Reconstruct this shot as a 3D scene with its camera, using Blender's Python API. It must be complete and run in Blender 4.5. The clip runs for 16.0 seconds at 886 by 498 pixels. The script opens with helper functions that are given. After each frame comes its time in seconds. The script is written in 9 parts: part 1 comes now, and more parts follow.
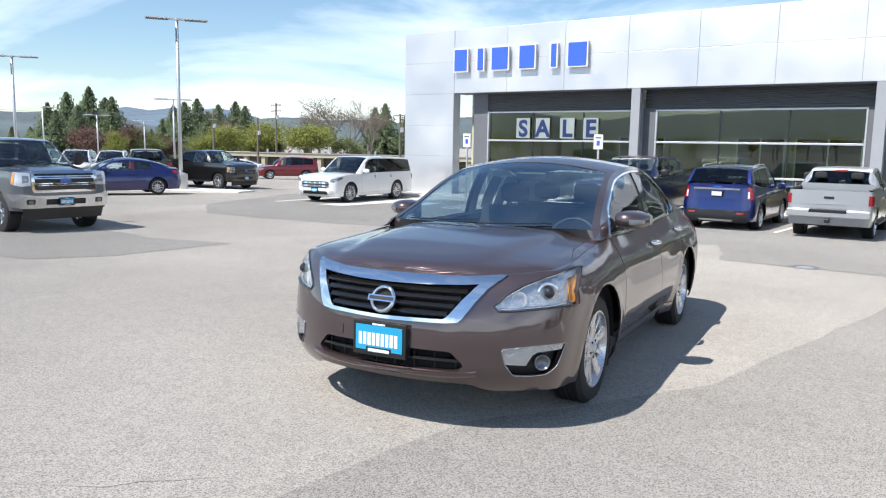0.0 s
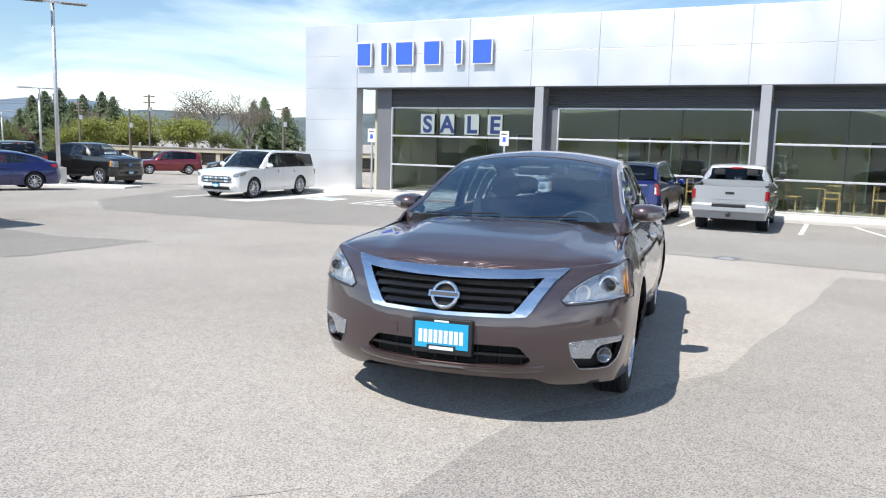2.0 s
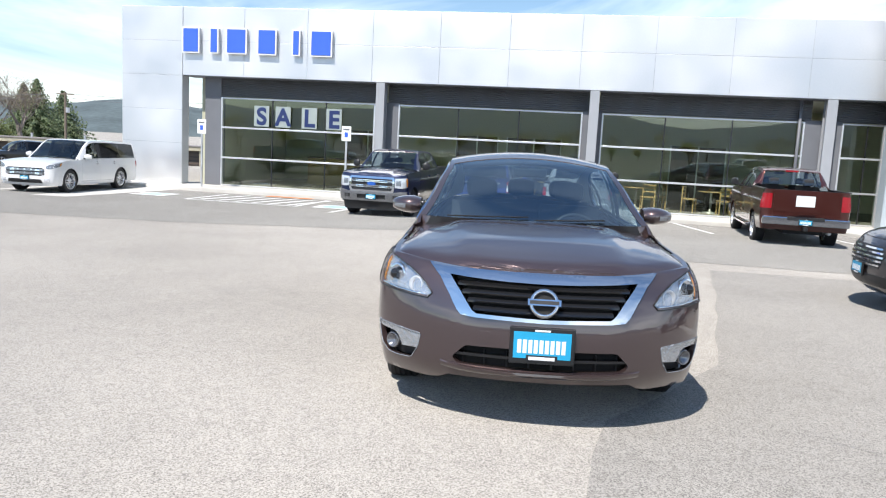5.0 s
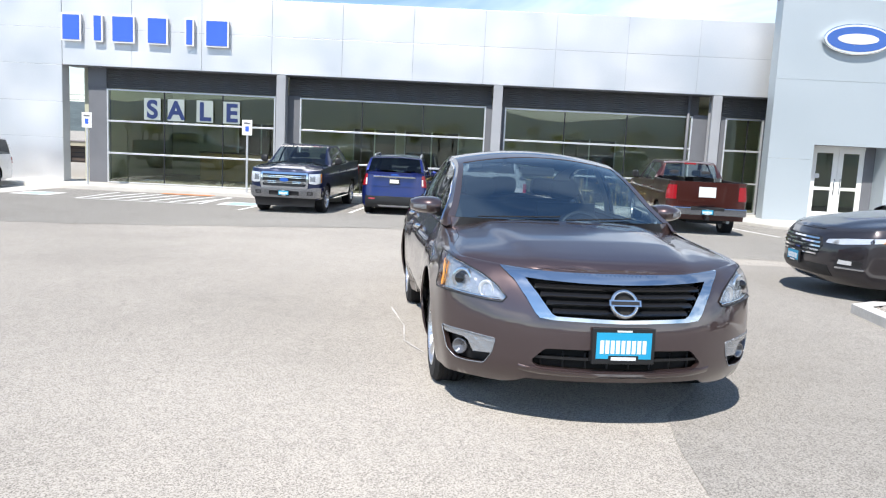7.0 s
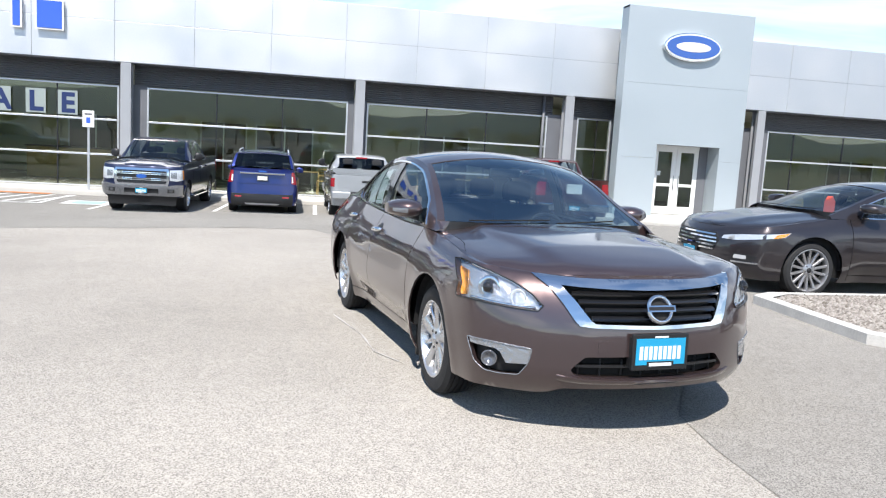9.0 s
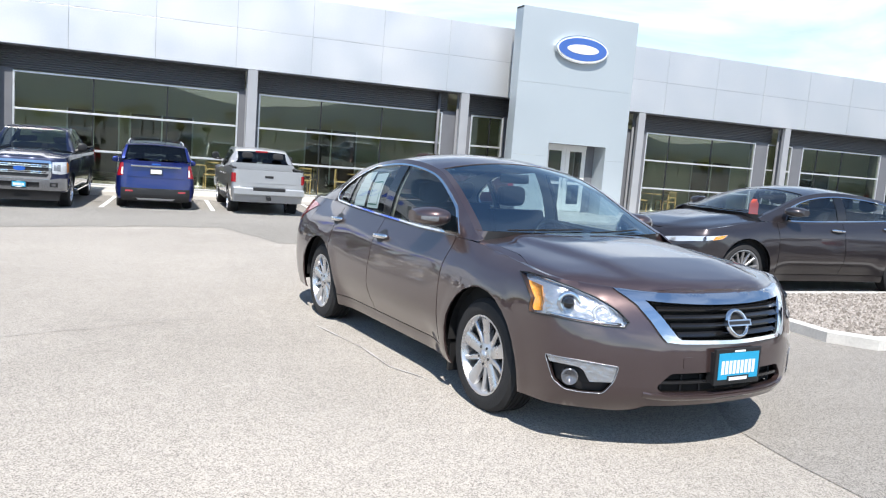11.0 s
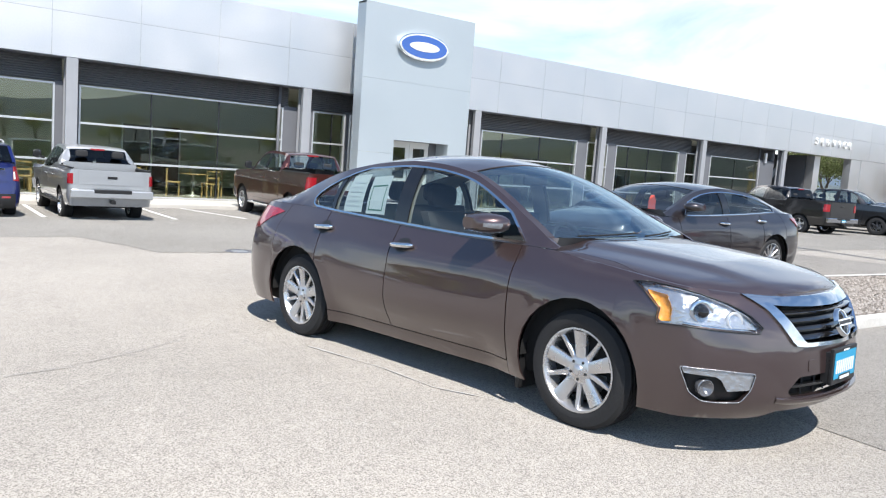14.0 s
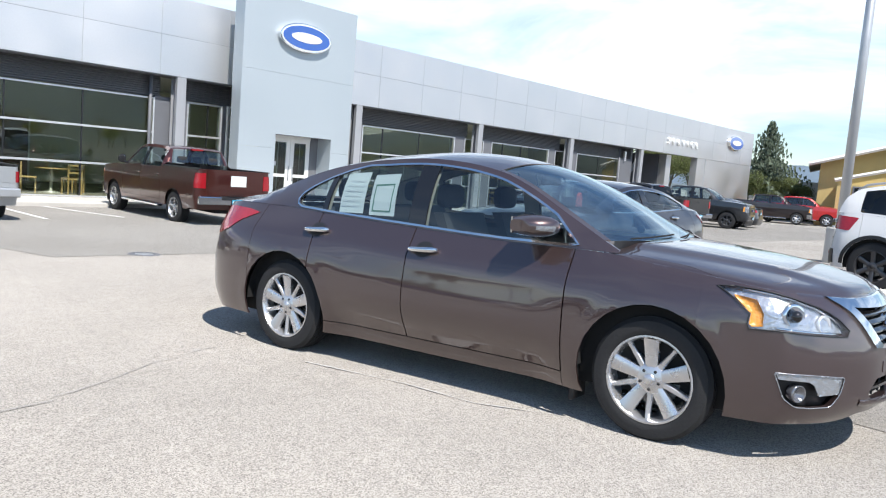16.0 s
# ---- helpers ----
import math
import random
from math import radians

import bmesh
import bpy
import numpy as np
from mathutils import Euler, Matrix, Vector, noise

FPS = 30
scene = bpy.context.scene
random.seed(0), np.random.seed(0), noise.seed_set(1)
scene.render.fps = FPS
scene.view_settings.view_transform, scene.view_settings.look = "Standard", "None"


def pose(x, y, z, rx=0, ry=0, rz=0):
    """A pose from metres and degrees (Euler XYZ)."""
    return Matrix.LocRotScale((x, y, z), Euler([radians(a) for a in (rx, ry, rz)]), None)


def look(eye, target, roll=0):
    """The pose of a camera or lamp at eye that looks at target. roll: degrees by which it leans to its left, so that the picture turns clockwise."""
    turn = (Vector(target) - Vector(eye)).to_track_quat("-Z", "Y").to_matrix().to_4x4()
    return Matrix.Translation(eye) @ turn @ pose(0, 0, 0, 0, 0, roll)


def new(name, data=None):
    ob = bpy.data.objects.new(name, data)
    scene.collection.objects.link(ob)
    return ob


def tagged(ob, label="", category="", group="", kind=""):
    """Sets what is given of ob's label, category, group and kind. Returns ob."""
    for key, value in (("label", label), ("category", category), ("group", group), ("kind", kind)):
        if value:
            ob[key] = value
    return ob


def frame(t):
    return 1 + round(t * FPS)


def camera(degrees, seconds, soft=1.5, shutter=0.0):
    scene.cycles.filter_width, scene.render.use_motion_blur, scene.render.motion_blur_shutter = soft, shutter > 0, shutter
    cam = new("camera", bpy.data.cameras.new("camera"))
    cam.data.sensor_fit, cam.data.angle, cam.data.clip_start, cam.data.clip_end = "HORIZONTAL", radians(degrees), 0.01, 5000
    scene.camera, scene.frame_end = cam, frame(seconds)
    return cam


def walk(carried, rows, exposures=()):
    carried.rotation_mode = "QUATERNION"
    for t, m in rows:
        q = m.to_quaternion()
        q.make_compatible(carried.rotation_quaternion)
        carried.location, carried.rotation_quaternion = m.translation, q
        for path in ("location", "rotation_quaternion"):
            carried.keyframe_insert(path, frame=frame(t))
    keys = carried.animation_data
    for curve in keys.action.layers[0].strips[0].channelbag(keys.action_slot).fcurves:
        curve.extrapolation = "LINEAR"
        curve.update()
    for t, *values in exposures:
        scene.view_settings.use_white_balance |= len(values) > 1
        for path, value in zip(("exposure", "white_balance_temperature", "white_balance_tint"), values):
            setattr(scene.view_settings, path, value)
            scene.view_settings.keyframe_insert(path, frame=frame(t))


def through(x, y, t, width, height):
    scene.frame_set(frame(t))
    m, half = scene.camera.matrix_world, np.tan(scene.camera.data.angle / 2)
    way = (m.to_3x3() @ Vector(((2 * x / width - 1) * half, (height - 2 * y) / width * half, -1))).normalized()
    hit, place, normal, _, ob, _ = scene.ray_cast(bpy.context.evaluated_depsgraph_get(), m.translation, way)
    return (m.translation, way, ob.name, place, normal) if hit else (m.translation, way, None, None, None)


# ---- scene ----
cam = camera(60.0, 16.0, soft=1.15)
PATH = [
    (0, (0.134, 0.382, 1.552), (-0.995, 2.012, 1.285), 1.0),
    (0.5, (-0.058, 0.255, 1.543), (-1.117, 1.931, 1.276), 1.2),
    (1, (-0.281, 0.169, 1.508), (-1.273, 1.885, 1.241), 1.2),
    (1.5, (-0.523, 0.088, 1.502), (-1.442, 1.843, 1.232), 1.4),
    (2, (-0.754, -0.036, 1.508), (-1.611, 1.751, 1.238), 1.6),
    (2.5, (-0.999, -0.105, 1.507), (-1.783, 1.715, 1.237), 1.8),
    (3, (-1.231, -0.199, 1.52), (-1.932, 1.655, 1.251), 1.9),
    (3.5, (-1.492, -0.229, 1.496), (-2.116, 1.652, 1.228), 2.1),
    (4, (-1.753, -0.254, 1.485), (-2.294, 1.653, 1.218), 2.3),
    (6.3, (-2.992, -0.414, 1.498), (-3.139, 1.563, 1.236), 3.0),
    (6.5, (-3.094, -0.358, 1.487), (-3.217, 1.62, 1.222), 2.8),
    (7, (-3.349, -0.369, 1.49), (-3.384, 1.613, 1.224), 2.8),
    (7.5, (-3.592, -0.335, 1.497), (-3.499, 1.645, 1.235), 3.0),
    (8, (-3.841, -0.266, 1.485), (-3.633, 1.706, 1.225), 3.1),
    (8.5, (-4.095, -0.152, 1.482), (-3.784, 1.807, 1.225), 3.3),
    (9, (-4.367, -0.05, 1.477), (-3.971, 1.894, 1.221), 3.4),
    (9.2, (-4.477, -0.024, 1.483), (-4.051, 1.913, 1.228), 3.4),
    (11.3, (-5.497, 0.582, 1.484), (-4.716, 2.407, 1.24), 4.2),
    (11.5, (-5.583, 0.632, 1.472), (-4.774, 2.445, 1.233), 3.9),
    (12, (-5.809, 0.776, 1.479), (-4.906, 2.545, 1.243), 4.0),
    (12.5, (-6.021, 0.947, 1.452), (-5.034, 2.671, 1.222), 4.1),
    (13, (-6.217, 1.166, 1.436), (-5.158, 2.848, 1.21), 4.2),
    (13.5, (-6.406, 1.395, 1.418), (-5.283, 3.035, 1.194), 4.3),
    (14, (-6.591, 1.614, 1.4), (-5.404, 3.208, 1.18), 4.3),
    (14.5, (-6.735, 1.835, 1.395), (-5.463, 3.362, 1.181), 4.4),
    (15, (-6.88, 2.09, 1.366), (-5.535, 3.555, 1.157), 4.6),
    (15.5, (-7.017, 2.362, 1.361), (-5.602, 3.76, 1.155), 4.5),
    (16, (-7.182, 2.635, 1.33), (-5.712, 3.977, 1.128), 4.7),
]
walk(cam, [(t, look(eye, target, roll)) for t, eye, target, roll in PATH])

# ---- daylight ----
SUN = Vector((-0.27, -0.72, 1.10)).normalized()
sun = new("sun", bpy.data.lights.new("sun", "SUN"))
sun.data.energy, sun.data.angle, sun.data.color = 4.5, radians(0.55), (1.0, 0.955, 0.90)
sun.matrix_world = look(SUN * 80, (0, 0, 0))

world = bpy.data.worlds.new("sky")
scene.world = world
world.use_nodes = True
wn, wl = world.node_tree.nodes, world.node_tree.links
wn.clear()
w_out = wn.new("ShaderNodeOutputWorld")
w_bg = wn.new("ShaderNodeBackground")
w_bg.inputs["Strength"].default_value = 0.100
w_sky = wn.new("ShaderNodeTexSky")
w_sky.sky_type = "NISHITA"
w_sky.sun_disc = False
w_sky.sun_elevation = math.asin(SUN.z)
w_sky.sun_rotation = math.atan2(SUN.x, SUN.y)
w_sky.altitude = 1000.0
w_sky.air_density, w_sky.dust_density, w_sky.ozone_density = 1.2, 0.05, 2.3
# thin streaks of high cloud over the whole dome
w_tc = wn.new("ShaderNodeTexCoord")
w_map = wn.new("ShaderNodeMapping")
w_map.inputs["Scale"].default_value = (1.0, 1.3, 4.5)
w_map.inputs["Rotation"].default_value = (0.0, 0.12, 0.6)
w_n = wn.new("ShaderNodeTexNoise")
w_n.inputs["Scale"].default_value = 1.6
w_n.inputs["Detail"].default_value = 8.0
w_n.inputs["Roughness"].default_value = 0.55
w_n.inputs["Distortion"].default_value = 0.6
w_r = wn.new("ShaderNodeValToRGB")
w_r.color_ramp.elements[0].position, w_r.color_ramp.elements[1].position = 0.45, 0.80
w_mix = wn.new("ShaderNodeMix")
w_mix.data_type = "RGBA"
w_mix.inputs["B"].default_value = (12.4, 13.2, 14.0, 1)
wl.new(w_tc.outputs["Generated"], w_map.inputs["Vector"])
wl.new(w_map.outputs["Vector"], w_n.inputs["Vector"])
w_xyz = wn.new("ShaderNodeSeparateXYZ")
wl.new(w_tc.outputs["Generated"], w_xyz.inputs["Vector"])
# the cloud thickens towards the east
w_east = wn.new("ShaderNodeMapRange")
w_east.inputs["From Min"].default_value, w_east.inputs["From Max"].default_value = -0.8, 0.8
w_east.inputs["To Min"].default_value, w_east.inputs["To Max"].default_value = -0.04, 0.08
wl.new(w_xyz.outputs["X"], w_east.inputs["Value"])
w_add = wn.new("ShaderNodeMath")
wl.new(w_n.outputs["Fac"], w_add.inputs[0])
wl.new(w_east.outputs["Result"], w_add.inputs[1])
wl.new(w_add.outputs[0], w_r.inputs["Fac"])
w_up = wn.new("ShaderNodeMapRange")
w_up.interpolation_type = "SMOOTHSTEP"
w_up.inputs["From Min"].default_value, w_up.inputs["From Max"].default_value = 0.24, 0.44
w_up.inputs["To Min"].default_value, w_up.inputs["To Max"].default_value = 1.0, 0.16
wl.new(w_xyz.outputs["Z"], w_up.inputs["Value"])
w_mul = wn.new("ShaderNodeMath")
w_mul.operation = "MULTIPLY"
wl.new(w_r.outputs["Color"], w_mul.inputs[0])
wl.new(w_up.outputs["Result"], w_mul.inputs[1])
wl.new(w_mul.outputs[0], w_mix.inputs["Factor"])
w_tint = wn.new("ShaderNodeVectorMath")
w_tint.operation = "MULTIPLY"
w_tint.inputs[1].default_value = (0.945, 1.01, 1.06)
wl.new(w_sky.outputs["Color"], w_tint.inputs[0])
wl.new(w_tint.outputs["Vector"], w_mix.inputs["A"])
wl.new(w_mix.outputs["Result"], w_bg.inputs["Color"])
wl.new(w_bg.outputs["Background"], w_out.inputs["Surface"])
scene.view_settings.exposure = 0.50


# ---- materials ----
def node_mat(name):
    m = bpy.data.materials.new(name)
    m.use_nodes = True
    nt = m.node_tree
    return m, nt, nt.nodes["Principled BSDF"]


def surface(name, base, rough=0.5, metal=0.0, var=0.12, vscale=2.0, fine=60.0, bump=0.0, coat=0.0, per_object=0.0, fine_var=0.5, spec=0.5):
    """A surface with broad stains and fine grain in its colour, gloss and relief."""
    m, nt, b = node_mat(name)
    n, l = nt.nodes, nt.links
    tc = n.new("ShaderNodeTexCoord")
    big = n.new("ShaderNodeTexNoise")
    big.inputs["Scale"].default_value, big.inputs["Detail"].default_value = vscale, 5
    small = n.new("ShaderNodeTexNoise")
    small.inputs["Scale"].default_value, small.inputs["Detail"].default_value = fine, 4
    l.new(tc.outputs["Object"], big.inputs["Vector"])
    l.new(tc.outputs["Object"], small.inputs["Vector"])
    add = n.new("ShaderNodeMath")
    add.operation = "MULTIPLY_ADD"
    add.inputs[1].default_value = fine_var
    l.new(small.outputs["Fac"], add.inputs[0])
    l.new(big.outputs["Fac"], add.inputs[2])
    last = add
    if per_object:
        info = n.new("ShaderNodeObjectInfo")
        a2 = n.new("ShaderNodeMath")
        a2.operation = "MULTIPLY_ADD"
        a2.inputs[1].default_value = per_object
        l.new(info.outputs["Random"], a2.inputs[0])
        l.new(add.outputs[0], a2.inputs[2])
        last = a2
    ramp = n.new("ShaderNodeMapRange")
    ramp.inputs["From Min"].default_value = 0.35
    ramp.inputs["From Max"].default_value = 0.75 + fine_var * 0.5 + per_object
    ramp.inputs["To Min"].default_value, ramp.inputs["To Max"].default_value = 1 - var, 1 + var
    l.new(last.outputs[0], ramp.inputs["Value"])
    mix = n.new("ShaderNodeVectorMath")
    mix.operation = "SCALE"
    mix.inputs[0].default_value = base
    l.new(ramp.outputs["Result"], mix.inputs["Scale"])
    l.new(mix.outputs["Vector"], b.inputs["Base Color"])
    rr = n.new("ShaderNodeMapRange")
    rr.inputs["From Min"].default_value, rr.inputs["From Max"].default_value = 0.3, 0.7
    rr.inputs["To Min"].default_value, rr.inputs["To Max"].default_value = max(0.02, rough * 0.85), min(1, rough * 1.15)
    l.new(big.outputs["Fac"], rr.inputs["Value"])
    l.new(rr.outputs["Result"], b.inputs["Roughness"])
    b.inputs["Metallic"].default_value = metal
    b.inputs["Coat Weight"].default_value = coat
    b.inputs["Coat Roughness"].default_value = 0.03
    b.inputs["Specular IOR Level"].default_value = spec
    if bump:
        bm_ = n.new("ShaderNodeBump")
        bm_.inputs["Strength"].default_value, bm_.inputs["Distance"].default_value = bump, 0.01
        l.new(small.outputs["Fac"], bm_.inputs["Height"])
        l.new(bm_.outputs["Normal"], b.inputs["Normal"])
    return m


def car_paint(name, base, metal=0.55, rough=0.32, coat=1.65):
    """Metallic flakes under a clear coat, with a film of dust."""
    m, nt, b = node_mat(name)
    n, l = nt.nodes, nt.links
    tc = n.new("ShaderNodeTexCoord")
    fl = n.new("ShaderNodeTexVoronoi")
    fl.inputs["Scale"].default_value = 900
    du = n.new("ShaderNodeTexNoise")
    du.inputs["Scale"].default_value, du.inputs["Detail"].default_value = 3.0, 6
    l.new(tc.outputs["Object"], fl.inputs["Vector"])
    l.new(tc.outputs["Object"], du.inputs["Vector"])
    mr = n.new("ShaderNodeMapRange")
    mr.inputs["To Min"].default_value, mr.inputs["To Max"].default_value = 0.8, 1.25
    l.new(fl.outputs["Distance"], mr.inputs["Value"])
    sc = n.new("ShaderNodeVectorMath")
    sc.operation = "SCALE"
    sc.inputs[0].default_value = base
    l.new(mr.outputs["Result"], sc.inputs["Scale"])
    l.new(sc.outputs["Vector"], b.inputs["Base Color"])
    b.inputs["Metallic"].default_value, b.inputs["Roughness"].default_value = metal, rough
    b.inputs["Coat Weight"].default_value = 1.0
    b.inputs["Coat IOR"].default_value = coat
    mc = n.new("ShaderNodeMapRange")
    mc.inputs["From Min"].default_value, mc.inputs["From Max"].default_value = 0.35, 0.7
    mc.inputs["To Min"].default_value, mc.inputs["To Max"].default_value = 0.02, 0.07
    l.new(du.outputs["Fac"], mc.inputs["Value"])
    l.new(mc.outputs["Result"], b.inputs["Coat Roughness"])
    return m


def glass(name, tint, gloss=0.06, rough=0.0, sheen=(0.9, 0.9, 0.9)):
    """A thin pane: tinted see-through with a mirror sheen that grows at grazing angles."""
    m, nt, b = node_mat(name)
    n, l = nt.nodes, nt.links
    n.remove(b)
    tr = n.new("ShaderNodeBsdfTransparent")
    tr.inputs["Color"].default_value = (*tint, 1)
    gl = n.new("ShaderNodeBsdfGlossy")
    gl.inputs["Roughness"].default_value = rough
    gl.inputs["Color"].default_value = (*sheen, 1)
    lw = n.new("ShaderNodeLayerWeight")
    lw.inputs["Blend"].default_value = 0.5
    pw = n.new("ShaderNodeMath")
    pw.operation = "POWER"
    pw.inputs[1].default_value = 5.0
    l.new(lw.outputs["Facing"], pw.inputs[0])
    ad = n.new("ShaderNodeMath")
    ad.operation = "MULTIPLY_ADD"
    ad.inputs[1].default_value = 0.9 - gloss
    ad.inputs[2].default_value = gloss
    ad.use_clamp = True
    l.new(pw.outputs[0], ad.inputs[0])
    mx = n.new("ShaderNodeMixShader")
    l.new(ad.outputs[0], mx.inputs["Fac"])
    l.new(tr.outputs[0], mx.inputs[1])
    l.new(gl.outputs[0], mx.inputs[2])
    l.new(mx.outputs[0], n["Material Output"].inputs["Surface"])
    return m


def asphalt(name, dark, light, patchy=0.25):
    """Worn asphalt: pale stones in grey binder, broad stains, tyre polish and rough relief."""
    m, nt, b = node_mat(name)
    n, l = nt.nodes, nt.links
    tc = n.new("ShaderNodeTexCoord")
    st = n.new("ShaderNodeTexVoronoi")
    st.inputs["Scale"].default_value = 160
    gr = n.new("ShaderNodeTexNoise")
    gr.inputs["Scale"].default_value, gr.inputs["Detail"].default_value = 120, 6
    br = n.new("ShaderNodeTexNoise")
    br.inputs["Scale"].default_value, br.inputs["Detail"].default_value = 0.22, 7
    br.inputs["Roughness"].default_value = 0.62
    md = n.new("ShaderNodeTexNoise")
    md.inputs["Scale"].default_value, md.inputs["Detail"].default_value = 9.0, 9
    md.inputs["Roughness"].default_value = 0.72
    for t in (st, gr, br, md):
        l.new(tc.outputs["Object"], t.inputs["Vector"])
    bw = n.new("ShaderNodeRGBToBW")
    l.new(st.outputs["Color"], bw.inputs["Color"])
    a1 = n.new("ShaderNodeMath")
    a1.operation = "MULTIPLY_ADD"
    a1.inputs[1].default_value = 0.72
    l.new(bw.outputs["Val"], a1.inputs[0])
    l.new(gr.outputs["Fac"], a1.inputs[2])
    cr = n.new("ShaderNodeValToRGB")
    cr.color_ramp.elements[0].position, cr.color_ramp.elements[1].position = 0.54, 1.06
    cr.color_ramp.elements[0].color, cr.color_ramp.elements[1].color = (*dark, 1), (*light, 1)
    l.new(a1.outputs[0], cr.inputs["Fac"])
    a2 = n.new("ShaderNodeMath")
    a2.operation = "MULTIPLY_ADD"
    a2.inputs[1].default_value = 0.5
    l.new(md.outputs["Fac"], a2.inputs[0])
    l.new(br.outputs["Fac"], a2.inputs[2])
    mr = n.new("ShaderNodeMapRange")
    mr.inputs["From Min"].default_value, mr.inputs["From Max"].default_value = 0.5, 1.0
    mr.inputs["To Min"].default_value, mr.inputs["To Max"].default_value = 1 - patchy, 1 + patchy * 0.5
    l.new(a2.outputs[0], mr.inputs["Value"])
    sc = n.new("ShaderNodeVectorMath")
    sc.operation = "SCALE"
    l.new(cr.outputs["Color"], sc.inputs[0])
    l.new(mr.outputs["Result"], sc.inputs["Scale"])
    l.new(sc.outputs["Vector"], b.inputs["Base Color"])
    b.inputs["Roughness"].default_value = 0.88
    b.inputs["Diffuse Roughness"].default_value = 1.0
    b.inputs["Specular IOR Level"].default_value = 0.3
    bm_ = n.new("ShaderNodeBump")
    bm_.inputs["Strength"].default_value, bm_.inputs["Distance"].default_value = 0.7, 0.006
    l.new(a1.outputs[0], bm_.inputs["Height"])
    l.new(bm_.outputs["Normal"], b.inputs["Normal"])
    return m


ASPHALT = asphalt("asphalt_worn", (0.190, 0.176, 0.158), (0.470, 0.438, 0.394))
ASPHALT_DARK = asphalt("asphalt_newer", (0.118, 0.112, 0.103), (0.355, 0.338, 0.309), 0.2)
TAR = surface("crack_sealant", (0.33, 0.315, 0.29), 0.7, var=0.4, vscale=3)
CONCRETE = surface("concrete", (0.55, 0.53, 0.49), 0.85, var=0.18, vscale=1.5, fine=60, bump=0.3)
KERB = surface("kerb_concrete", (0.62, 0.60, 0.56), 0.9, var=0.2, vscale=3, fine=40, bump=0.4)
GRAVEL = surface("landscape_gravel", (0.19, 0.172, 0.15), 0.95, var=0.4, vscale=25, fine=120, bump=0.6, per_object=0.5)
LINE_WHITE = surface("road_paint_white", (0.72, 0.72, 0.70), 0.7, var=0.25, vscale=8, fine=90)
LINE_BLUE = surface("road_paint_blue", (0.35, 0.5, 0.68), 0.7, var=0.3, vscale=8, fine=90)
LINE_ORANGE = surface("warning_mat_orange", (0.55, 0.24, 0.10), 0.8, var=0.25, vscale=8)
PANEL = surface("silver_composite_panel", (0.80, 0.80, 0.80), 0.52, 1.0, var=0.05, vscale=0.6, fine=20, per_object=0.12)
PANEL_TOWER = surface("pale_tower_panel", (0.49, 0.545, 0.575), 0.5, 0.4, var=0.03, vscale=0.7, fine=20, per_object=0.1)
STEEL_GREY = surface("grey_painted_steel", (0.36, 0.37, 0.39), 0.5, 0.1, var=0.06)
DARK_CLAD = surface("dark_grey_cladding", (0.16, 0.165, 0.18), 0.55, 0.1, var=0.1)
LOUVRE = surface("brown_grey_louvre", (0.17, 0.165, 0.165), 0.5, 0.3, var=0.08)
JOINT = surface("panel_joint", (0.50, 0.51, 0.52), 0.6)
ALU = surface("anodised_aluminium", (0.68, 0.69, 0.70), 0.35, 0.6, var=0.05)
WIN_GLASS = glass("showroom_glass", (0.84, 0.89, 0.79), 0.085)
DOOR_GLASS = glass("door_glass", (0.7, 0.75, 0.72), 0.08)
BLUE_SIGN = surface("sign_blue", (0.045, 0.13, 0.62), 0.35, var=0.06, coat=0.4)
OVAL_BLUE = surface("oval_blue", (0.02, 0.10, 0.42), 0.2, var=0.06, coat=1.0)
SIGN_SIDE = surface("sign_return_grey", (0.62, 0.62, 0.64), 0.5)
NAVY = surface("navy_lettering", (0.010, 0.026, 0.11), 0.6)
PAPER = surface("white_paper", (0.74, 0.76, 0.76), 0.8, var=0.05)
WALL_IN = surface("showroom_plaster", (0.50, 0.50, 0.38), 0.85, var=0.08)
FLOOR_IN = surface("showroom_tile", (0.35, 0.33, 0.30), 0.25, var=0.1)
CEIL_IN = surface("showroom_ceiling", (0.62, 0.62, 0.58), 0.9, var=0.06)
WOOD = surface("pale_wood", (0.42, 0.29, 0.14), 0.5, var=0.25, vscale=4, fine=30)
DARKWOOD = surface("dark_wall_panel", (0.10, 0.075, 0.06), 0.5, var=0.2)
RUBBER = surface("tyre_rubber", (0.022, 0.022, 0.023), 0.75, var=0.3, vscale=6, fine=80, bump=0.2)
ALLOY = surface("alloy_silver", (0.72, 0.72, 0.73), 0.28, 0.85, var=0.06, vscale=8)
ALLOY_DARK = surface("alloy_graphite", (0.10, 0.10, 0.105), 0.35, 0.7, var=0.1)
CHROME = surface("chrome", (0.86, 0.87, 0.88), 0.06, 1.0, var=0.03)
CHROME_BUMPER = surface("bumper_chrome", (0.58, 0.60, 0.63), 0.09, 1.0, var=0.08, vscale=3)
BLACK = surface("black_plastic", (0.018, 0.018, 0.019), 0.42, var=0.15, vscale=6)
BLACK_MATT = surface("black_matt_liner", (0.012, 0.012, 0.012), 0.9, var=0.2)
BLACK_GLOSS = surface("black_gloss_trim", (0.012, 0.012, 0.013), 0.1, var=0.05, coat=0.6)
DISC = surface("brake_disc_steel", (0.35, 0.34, 0.33), 0.4, 0.9, var=0.15)
CAR_GLASS = glass("car_glass", (0.72, 0.80, 0.79), 0.12)
CAR_GLASS_TINT = glass("car_glass_tinted", (0.10, 0.11, 0.11), 0.06)
CAR_GLASS_SIDE = glass("side_glass", (0.66, 0.74, 0.74), 0.10)
